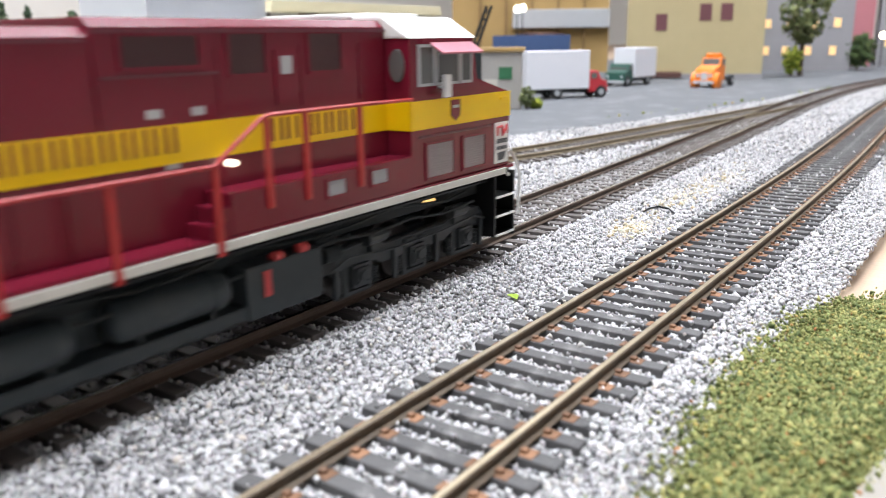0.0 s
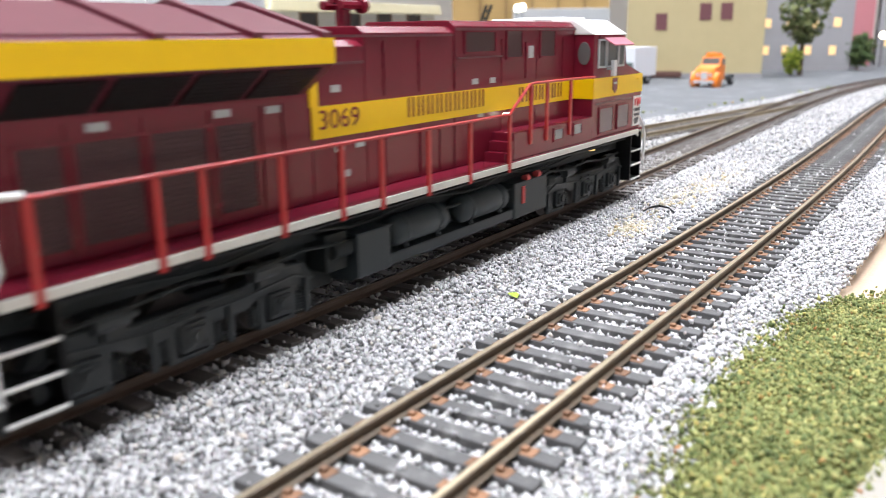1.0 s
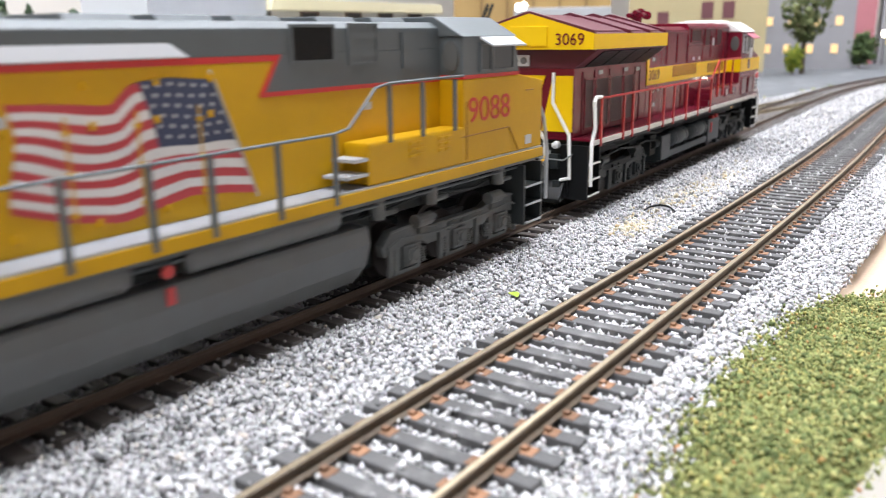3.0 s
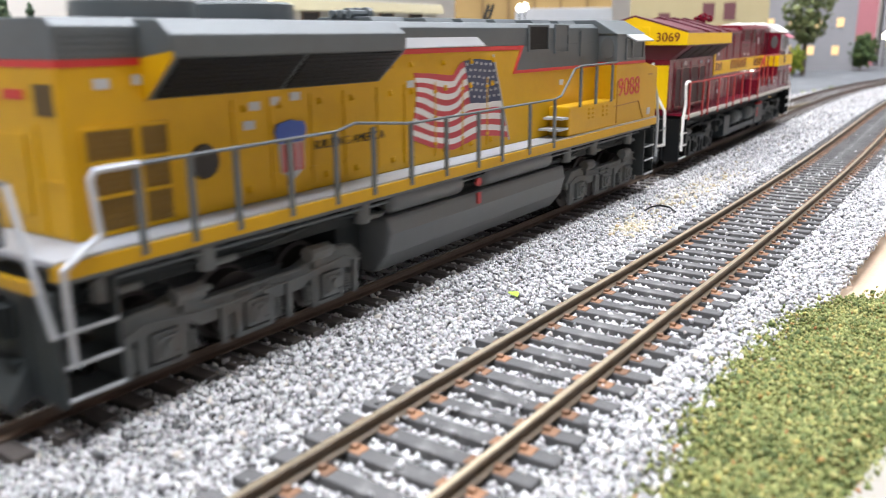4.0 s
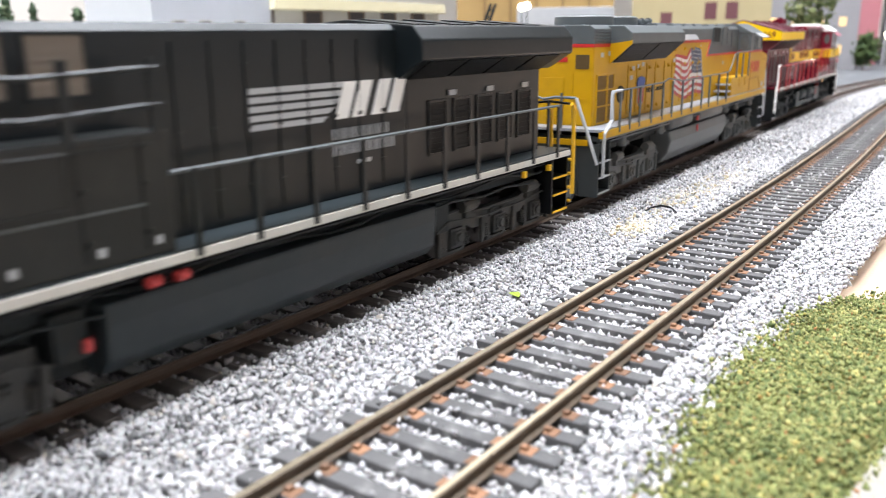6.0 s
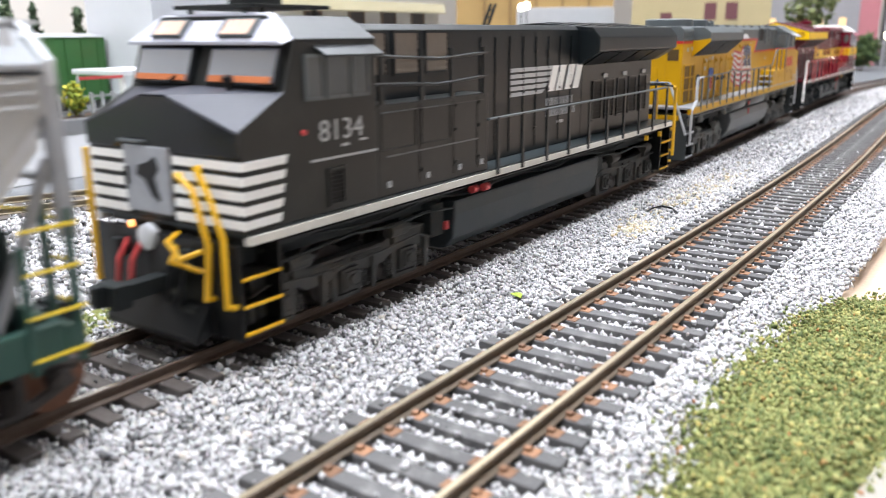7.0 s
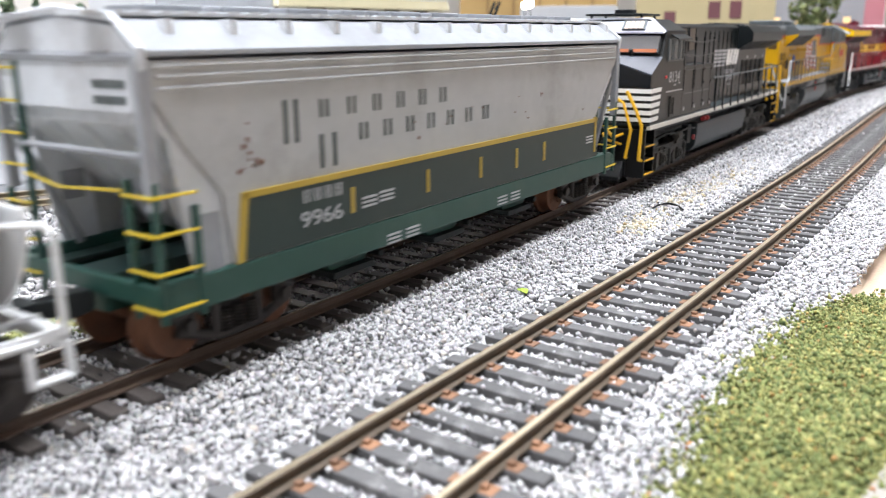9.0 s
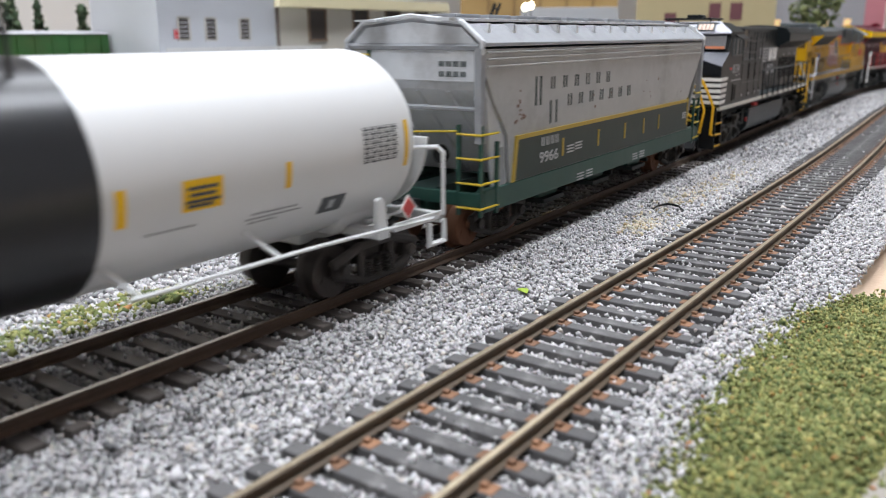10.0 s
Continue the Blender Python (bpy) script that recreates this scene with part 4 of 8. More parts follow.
def yellow_locomotive():
    OX[0] = -96.0
    car = thing("locomotive", "yellow and grey diesel locomotive model with a waving flag decal", "locomotive", "train")
    bm = bm_new()
    box(bm, -203, 10, -13.6, 13.6, 15.0, 21.0)
    part("underframe", bm, UNDER, car)
    for s in (-1, 1):
        bm = bm_new()
        box(bm, -203, 10, min(s * 13.6, s * 18.4), max(s * 13.6, s * 18.4), 19.6, 21.0)
        part("sill_flange", bm, HARBOUR, car)
    for k in range(17):
        x = -203 + 6 + k * (10 - -203 - 12) / 16
        bm = bm_new()
        along_x(bm, [(-13.6, 16.8), (-18.0, 19.5), (-18.0, 19.8), (-13.6, 19.8)], x - 0.5, x + 0.5)
        part("deck_bracket", bm, UNDER, car)
    bm = bm_new()
    wire(bm, [(-203 + 4 + k * 8, -15.0 - (k % 3) * 0.4, 17.0 + 0.8 * math.sin(k * 1.3)) for k in range(25)], 0.4)
    part("cable", bm, UNDER, car)
    bm = bm_new()
    wire(bm, [(-203 + 6, -16.6, 18.4), (10 - 6, -16.6, 18.4)], 0.35)
    part("air_pipe", bm, HARBOUR, car)
    for s in (-1, 1):
        bm = bm_new()
        box(bm, -204.5, 11.5, min(s * 18.4, s * 19.8), max(s * 18.4, s * 19.8), 20.6, 22.8)
        part("sill", bm, ARMOUR, car, "yellow sill edge", 0.12)
    bm = bm_new()
    box(bm, -204.5, 11.5, -19.4, 19.4, 22.4, 23.2)
    part("walkway", bm, NOSE_GREY, car, "light grey walkway")
    # hood in two colours, yellow below and grey above
    for x0, x1, half in ((-191, -24, 13.0),):
        bm = bm_new()
        box(bm, x0 - 6, x1, -half, half, 23.2, 46.6)
        part("hood_lower", bm, ARMOUR, car, "", 0.3)
        bm = bm_new()
        along_x(bm, [(-half, 47.4), (half, 47.4), (half, 51.8), (half - 1.6, 53.0), (-half + 1.6, 53.0), (-half, 51.8)], x0 - 6, x1)
        part("hood_upper", bm, HARBOUR, car, "", 0.3)
        bm = bm_new()
        box(bm, x0 - 6.06, -72, -half - 0.06, half + 0.06, 46.5, 47.5)
        part("red_line", bm, RED_LINE, car, "thin red dividing stripe")
        bm = bm_new()
        box(bm, -72, x1, -half + 0.02, half - 0.02, 46.5, 47.5)
        part("hood_joint", bm, HARBOUR, car)
    # the forward half wears grey lower down, with the red line at cab height
    bm = bm_new()
    along_y(bm, [(-72, 47.4), (-75.8, 41.4), (-24, 41.4), (-24, 47.4)], -13.18, -12.9)
    part("grey_panel", bm, HARBOUR, car)
    bm = bm_new()
    box(bm, -76.2, -24, -13.24, -13.0, 40.7, 41.5)
    along_y(bm, [(-72, 47.5), (-76.4, 40.9), (-75.4, 40.9), (-71, 47.5)], -13.24, -13.0)
    part("red_line", bm, RED_LINE, car, "thin red dividing stripe")
    # flared radiator
    bm = bm_new()
    along_x(bm, [(-13, 41.5), (-19.8, 47.6), (-19.8, 50.6), (-17, 52.8), (17, 52.8), (19.8, 50.6), (19.8, 47.6), (13, 41.5)], -184, -130)
    part("radiator_hood", bm, HARBOUR, car, "", 0.3)
    for a, b in ((-182.6, -157.6), (-156.6, -131.4)):
        bm = bm_new()
        along_x(bm, [(-13.6, 41.7), (-19.7, 47.2), (-19.5, 47.5), (-13.4, 42.0)], a, b)
        for j in range(8):
            y = -14 - j * 0.75
            rod(bm, (a + 0.3, y, 41.7 + (-y - 13.6) * 0.9), (b - 0.3, y, 41.7 + (-y - 13.6) * 0.9), 0.12, 4)
        part("grille", bm, GRILLE, car, "black sloping radiator grille")
    bm = bm_new()
    along_x(bm, [(-12.9, 41.2), (-19.95, 47.4), (-19.95, 48.4), (-12.9, 47.4)], -184.4, -183.9)
    part("wing_end", bm, ARMOUR, car)
    for x in (-175, -153):
        bm = bm_new()
        lathe(bm, (x, 0, 52.6), "z", [(0, 9.5), (3.0, 9.5), (3.4, 8.6)], 28)
        part("roof_fan", bm, HARBOUR, car, "", 0, True)
    for x in (-119, -100, -85, -70, -50, -34):
        bm = bm_new()
        along_x(bm, [(-8, 52.8), (8, 52.8), (7, 54.0), (-7, 54.0)], x - 6, x + 5)
        part("roof_hatch", bm, HARBOUR, car, "", 0.2)
    bm = bm_new()
    for y in (-2.4, 0, 2.4):
        rod(bm, (-126, y, 54.6), (-121, y, 54.6), 0.8, 8)
        rod(bm, (-121, y, 54.6), (-119.5, y, 54.6), 1.4, 10)
    rod(bm, (-124, 0, 52.6), (-124, 0, 54.6), 1.2, 8)
    part("horn", bm, HARBOUR, car)
    bm = bm_new()
    along_y(bm, [(-129, 47.6), (-129, 51.9), (-96, 51.9), (-90, 47.6)], -13.7, -9)
    for v in bm.verts:
        if v.co.z > 50:
            v.co.y += 1.4
    part("silver_cowl", bm, BRIGHT, car, "bright silver exhaust cowl", 0.3)
    # doors, louvres, hood details
    door_lines(car, [-168, -160, -150, -141, -131, -122, -111, -100, -89], -13.05, 24.5, 40.5, ARMOUR)
    rng = random.Random(9)
    for x in (-166, -157.5, -147.5, -138.5, -127, -119.5, -108, -97, -87):
        for z in (25.0, 38.4, 43.8):
            bm = bm_new()
            w = rng.uniform(-0.6, 0.6)
            box(bm, x + w, x + w + 0.9, -13.45, -13, z, z + 1.2)
            rod(bm, (x + w + 0.45, -13.3, z + 0.4), (x + w + 0.45, -13.75, z + 0.4), 0.3, 6)
            part("latch", bm, ARMOUR, car, "", 0.1)
    # body yellow darkened on the louvres for the shade in the recessed vents
    vent(car, -194.3, -186.8, 24.0, 38.0, -13.05, ARMOUR, paint("grille_shaded_yellow", (0.17, 0.092, 0.006), 0.6, 0.3, 250, 0.3), 16)
    vent(car, -185.6, -181.0, 24.0, 38.0, -13.05, ARMOUR, bpy.data.materials["grille_shaded_yellow"], 16)
    for z in (28.6, 33.4):
        patch(car, "grille_bar", -194.6, -180.8, -13.3, z, z + 0.5, ARMOUR, "", 0.25)
    bm = bm_new()
    for i in range(9):
        for j in range(4):
            rod(bm, (-195.6 + i * 1.3, -13.0, 48.2 + j * 0.9), (-195.6 + i * 1.3, -13.25, 48.2 + j * 0.9), 0.3, 6)
    part("rivet_grid", bm, HARBOUR, car)
    bm = bm_new()
    lathe(bm, (-174.5, -13.0, 31.5), "y", [(-0.6, 2.6), (0, 2.8)], 16)
    part("brake_wheel", bm, FREIGHT, car, "dark rusty brake wheel")
    # flat dark patch that paints the shade inside the number-board recess
    bm = bm_new()
    box(bm, -197.15, -197, -11.6, -7.2, 40.2, 44.4)
    part("recess", bm, paint("recess_shade_yellow", (0.07, 0.04, 0.008), 0.6, 0.2), car, "number-board recess, its shade painted as a dark patch")
    bm = bm_new()
    box(bm, -197.15, -197, -4.6, 0.4, 42.2, 43.6)
    part("red_notice", bm, RED_LINE, car, "small red number")
    bm = bm_new()
    box(bm, -197.25, -197, -12.7, -11.9, 24, 46)
    box(bm, -197.25, -197, -6.6, -6.0, 24, 39)
    box(bm, -197.25, -197, -12.0, -6.2, 31.0, 31.5)
    part("end_ribs", bm, ARMOUR, car)
    vent(car, -68.3, -58.2, 46.4, 52.0, -13.2, HARBOUR, GRILLE, 8)
    vent(car, -53.5, -46.0, 45.6, 52.2, -13.2, HARBOUR, HARBOUR, 2)
    patch(car, "sand_hatch", -37.5, -32.0, -13.2, 44, 51, HARBOUR, "", 0.3)
    for x, z in ((-50, 36.6), (-164.5, 38.5), (-160, 39), (-155, 39.5), (-121, 39.8), (-166, 35.5), (-192, 43.5), (-186, 43.8)):
        patch(car, "notice", x, x + 2.4, -13.06, z, z + 1.4, LTGREY, "small white notice", 0.1)
    # shield
    bm = bm_new()
    along_y(bm, [(-159.2, 34.6), (-158.6, 35.8), (-155.4, 36.3), (-152.2, 35.8), (-151.6, 34.6), (-152.2, 32.4), (-158.6, 32.4)], -13.35, -13.0)
    sh = part("shield", bm, paint("shield_blue", (0.03, 0.08, 0.33), 0.45, 0.08), car, "blue, white and red company shield")
    bm = bm_new()
    along_y(bm, [(-158.4, 32.3), (-152.4, 32.3), (-152.6, 27.6), (-155.4, 25.8), (-158.2, 27.6)], -13.3, -13.0)
    part("shield_field", bm, LTGREY, sh)
    bm = bm_new()
    for k in range(4):
        box(bm, -157.8 + k * 1.4, -157.1 + k * 1.4, -13.42, -13.2, 27.4, 32.2)
    part("shield_bars", bm, RED_LINE, sh)
    lettering("slogan", "BUILDING AMERICA", 1.6, 21.0, BLACK, car, facing(-150, -13.1, 30.4), "small black slogan lettering")
    # waving flag decal: stripes and a starred canton hanging from a slanted staff
    tops, lows = ([0, 0.2, 0.45, 0.56, 0.75, 1], [42.7, 42.3, 41.5, 44.4, 44.9, 44.2]), ([0, 0.18, 0.38, 0.68, 0.85, 1], [28.9, 26.4, 24.9, 26.9, 26.2, 25.2])

    def on_flag(u, v):
        ripple = 0.5 * math.sin(u * 13 + v * 2.5) * math.sin(math.pi * min(1, v * 1.2))
        z = float(np.interp(u, *tops)) * (1 - v) + float(np.interp(u, *lows)) * v + ripple
        return (-118.6 + u * (32.6 + 7.5 * v) + 0.9 * math.sin(v * 5) * (1 - u), z)

    def flag_cells(want, proud, n=22):
        bm = bm_new()
        for k in range(13):
            for j in range(n):
                u0, u1, v0, v1 = j / n, (j + 1) / n, k / 13, (k + 1) / 13
                if want(k, u0 >= 0.59 and k < 7):
                    along_y(bm, [on_flag(u0, v1), on_flag(u1, v1), on_flag(u1, v0), on_flag(u0, v0)], proud, -13.05)
        return bm
    flag = part("flag_stripes", flag_cells(lambda k, c: not c and k % 2 == 0, -13.2), paint("flag_red", (0.4, 0.035, 0.045), 0.5, 0.12), car, "red and white waving flag decal")
    part("flag_white", flag_cells(lambda k, c: not c and k % 2, -13.2), paint("flag_white_paint", (0.6, 0.58, 0.56), 0.5, 0.12), flag)
    part("flag_canton", flag_cells(lambda k, c: c, -13.2), paint("flag_blue", (0.03, 0.04, 0.085), 0.5, 0.15), flag)
    bm = bm_new()
    for i in range(6):
        for j in range(6):
            x, z = on_flag(0.62 + i * 0.064 + (j % 2) * 0.03, 0.05 + j * 0.082)
            rod(bm, (x, -13.1, z), (x, -13.3, z), 0.36, 5)
    part("flag_stars", bm, LTGREY, flag)
    bm = bm_new()
    wire(bm, [(-86.3, -13.2, 45.6), (-78.2, -13.2, 24.6)], 0.22, 5)
    part("flag_staff", bm, LTGREY, flag, "pale slanted flag staff")
    # cab and nose
    bm = bm_new()
    along_y(bm, [(-24.2, 23.2), (11.4, 23.2), (11.6, 39.4), (0.5, 41.2), (-24.2, 41.2)], -19.2, 19.2)
    part("cab_lower", bm, ARMOUR, car, "", 0.35)
    bm = bm_new()
    along_y(bm, [(-24.2, 41.9), (-0.2, 41.9), (-2.2, 50.2), (-24.2, 50.2)], -19.2, 19.2)
    along_x(bm, [(-19.4, 50.0), (19.4, 50.0), (12, 54.2), (-12, 54.2)], -24.6, -1.6)
    part("cab_upper", bm, HARBOUR, car, "", 0.3)
    bm = bm_new()
    box(bm, -24.25, -0.2, -19.25, 19.25, 41.2, 42.0)
    part("red_line", bm, RED_LINE, car, "thin red dividing stripe")
    bm = bm_new()
    along_y(bm, [(1.2, 41.0), (11.4, 39.4), (11.2, 40.2), (1.4, 43.0)], -12, 12)
    part("nose_top", bm, HARBOUR, car, "", 0.2)
    cab_windows(car, [(-17.4, -13.6), (-12.2, -3.8)], -19.25, 43.0, 48.2, HARBOUR)
    bm = bm_new()
    along_x(bm, [(-19.2, 50.0), (-22.6, 48.2), (-22.6, 47.8), (-19.2, 49.4)], -17.5, -3.0)
    part("sunshade", bm, LTGREY, car, "pale grey window awning", 0.1)
    bm = bm_new()
    lathe(bm, (-24.3, -16.2, 46.0), "x", [(-0.3, 2.0), (0, 2.0)], 16)
    for v in bm.verts:
        v.co.z = 46 + (v.co.z - 46) * 1.6
    part("oval_window", bm, GLASS, car, "dark oval window in the cab's rear wall")
    lettering("road_number", "9088", 5.4, 17.6, RED_LINE, car, facing(-22.2, -19.25, 31.8), "red road number on the cab side")
    bm = bm_new()
    for p, q in (((-26, 29.0), (-5, 29.4)), ((-5, 29.4), (-0.5, 23.6)), ((3, 37.4), (6.5, 37.4)), ((-23, 36.5), (-23, 24))):
        rod(bm, (p[0], -19.25, p[1]), (q[0], -19.25, q[1]), 0.18, 6)
    part("body_seam", bm, paint("seam_brown", (0.3, 0.14, 0.02), 0.6), car)
    for x, z in ((3.0, 24.4),):
        patch(car, "notice", x, x + 3, -19.22, z, z + 2.2, LTGREY, "pale grey builder's plate", 0.1)
    bm = bm_new()
    box(bm, -56.4, -24, -19.4, -13.2, 23.2, 31.2)
    part("battery_box", bm, ARMOUR, car, "", 0.6)
    for x in (-44.0, -34.0):
        bm = bm_new()
        for i in range(2):
            for j in range(3):
                box(bm, x + i * 2.6, x + i * 2.6 + 2.1, -19.75, -19.4, 27.0 + j * 1.2, 27.7 + j * 1.2)
        part("louvre", bm, ARMOUR, car, "", 0.12)
    bm = bm_new()
    box(bm, -62.5, -56.4, -19.2, -13.4, 25.2, 25.8)
    box(bm, -60.0, -56.4, -19.2, -13.4, 28.0, 28.6)
    part("walkway_step", bm, LTGREY, car)
    # handrails
    grey = HARBOUR
    stanchions(car, [-191.4, -182.7, -174.1, -162.7, -151.4, -140.9, -129.1, -116.6, -103.7, -93.1, -79.5, -66], -19.8, 21.4, 34.0, grey, 0.5)
    stanchions(car, [-50.0, -39.5, -28.0], -19.6, 30.8, 41.5, grey, 0.5)
    rail_line(car, [(-191.4, -19.8, 33.9), (-151, -19.8, 34.2), (-146, -19.8, 35.2), (-129, -19.8, 33.6), (-66, -19.8, 34), (-62, -19.7, 34.6), (-54, -19.6, 41.2), (-50, -19.6, 41.8), (-24.5, -19.5, 42)], grey, 0.3)
    rail_line(car, [(-191, -19.8, 33.9), (-197.6, -19.8, 33.9), (-198.4, -19.8, 32.8), (-197.8, -19.8, 25.5), (-203.5, -19.8, 22.0), (-203.5, -19.8, 9.0)], LTGREY, 0.5)
    rail_line(car, [(-204.5, -11.0, 32.2), (-205.0, -15.0, 22.5), (-205.0, -18.5, 13.0)], LTGREY, 0.5)
    bm = bm_new()
    box(bm, -205.5, -204.9, -15.5, 15.5, 18.4, 20.2)
    part("sill", bm, ARMOUR, car, "yellow end sill edge", 0.1)
    for y, z, w, h in ((-9.5, 11.5, 3.0, 4.6), (5.6, 10.8, 3.4, 5.0), (-6.0, 4.6, 12.0, 1.4), (-10.8, 5.6, 2.8, 3.0)):
        bm = bm_new()
        box(bm, -206.6, -205.0, y, y + w, z, z + h)
        part("pilot_fitting", bm, UNDER, car, "", 0.25)
    for y in (-6.4, -4.6, 4.2):
        rail_line(car, [(-205, y, 17), (-207.6, y, 14.5), (-208, y + 0.5, 9.5), (-206.6, y + 1.4, 7.8)], BLACK, 0.5, "air_hose")
    rail_line(car, [(-203.5, 18.5, 33.5), (-203.5, 6.5, 33.5), (-203.5, 0, 31.5), (-203.5, -4, 32.2), (-204.5, -11, 32.2)], grey, 0.45)
    stanchions(car, [-203.8], 18.5, 21.4, 33.5, grey)
    stanchions(car, [-203.8], 6.5, 21.4, 33.5, grey)
    stanchions(car, [-203.8], -6, 21.4, 33.5, grey)
    rail_line(car, [(11, -18.5, 34), (13, -19, 30), (14.5, -19.2, 22), (14.5, -19.2, 9)], LTGREY, 0.45)
    side_steps(car, -203.5, -1, PILOT_GREY, LTGREY, 18.8)
    side_steps(car, 11.5, 1, PILOT_GREY, LTGREY, 18.8)
    # rear face
    bm = bm_new()
    box(bm, -197.7, -197, 3, 9.5, 43.8, 47.2)
    lampbox = part("headlight_box", bm, BRIGHT, car, "", 0.2)
    bm = bm_new()
    for y in (4.7, 7.8):
        rod(bm, (-197.6, y, 45.4), (-198, y, 45.4), 1.1, 12)
    part("headlight", bm, GLASS, lampbox)
    bm = bm_new()
    box(bm, -197.3, -197, -3.6, 3.4, 26.0, 37.6)
    part("end_door", bm, ARMOUR, car, "", 0.15)
    bm = bm_new()
    for k in range(5):
        rod(bm, (-197.6, 10.6, 24 + k * 4.2), (-197.6, 12.8, 24 + k * 4.2), 0.3, 6)
    part("grab_irons", bm, ARMOUR, car)
    # tanks and trucks
    bm = bm_new()
    along_x(bm, [(-14, 3.6), (14, 3.6), (17.5, 8), (17.5, 15.4), (-17.5, 15.4), (-18.2, 12), (-17.0, 7.5)], -134.5, -55)
    part("fuel_tank", bm, TANK_GREY, car, "grey painted fuel tank", 0.8)
    for a, b in ((-133, -106), (-97, -62)):
        bm = bm_new()
        lathe(bm, (0, -15.4, 18.2), "x", [(a, 1.2), (a + 0.6, 2.2), (a + 1.4, 2.7), (b - 1.4, 2.7), (b - 0.6, 2.2), (b, 1.2)], 20)
        part("air_reservoir", bm, TANK_GREY, car, "", 0, True)
    bm = bm_new()
    rod(bm, (-101, -17.8, 17.6), (-101, -18.4, 17.6), 1.0, 10)
    box(bm, -101.6, -100.2, -18.4, -18, 12.6, 15.2)
    part("fuel_gauge", bm, DECAL_RED, car, "small red fuel cut-off and gauge")
    for x in (-196, -178, -140, -50, -32, -4):
        bm = bm_new()
        rod(bm, (x, -15.6, 15.4), (x, -15.6, 19.6), 1.6, 12)
        rod(bm, (x, -15.6, 19.6), (x, -15.6, 20.6), 2.1, 12)
        rod(bm, (x, -15.6, 16), (x + 6, -15.6, 16), 0.6, 8)
        part("sand_pipe", bm, UNDER_GREY, car)
    truck_three(car, -196, -140, UNDER_GREY, WHEEL, "weathered grey six-wheel truck")
    truck_three(car, -49, 7, UNDER_GREY, WHEEL, "weathered grey six-wheel truck")
    for a, b in ((-142, -134), (-55.5, -46)):
        bm = bm_new()
        box(bm, a, b, -10.5, 10.5, 3.8, 15.6)
        part("equipment_box", bm, UNDER, car, "", 0.3)
    coupler(car, -205, -1, UNDER)
    coupler(car, 13, 1, UNDER)
    return car, -96.0


# ---------------------------------------------------------------- the black locomotive


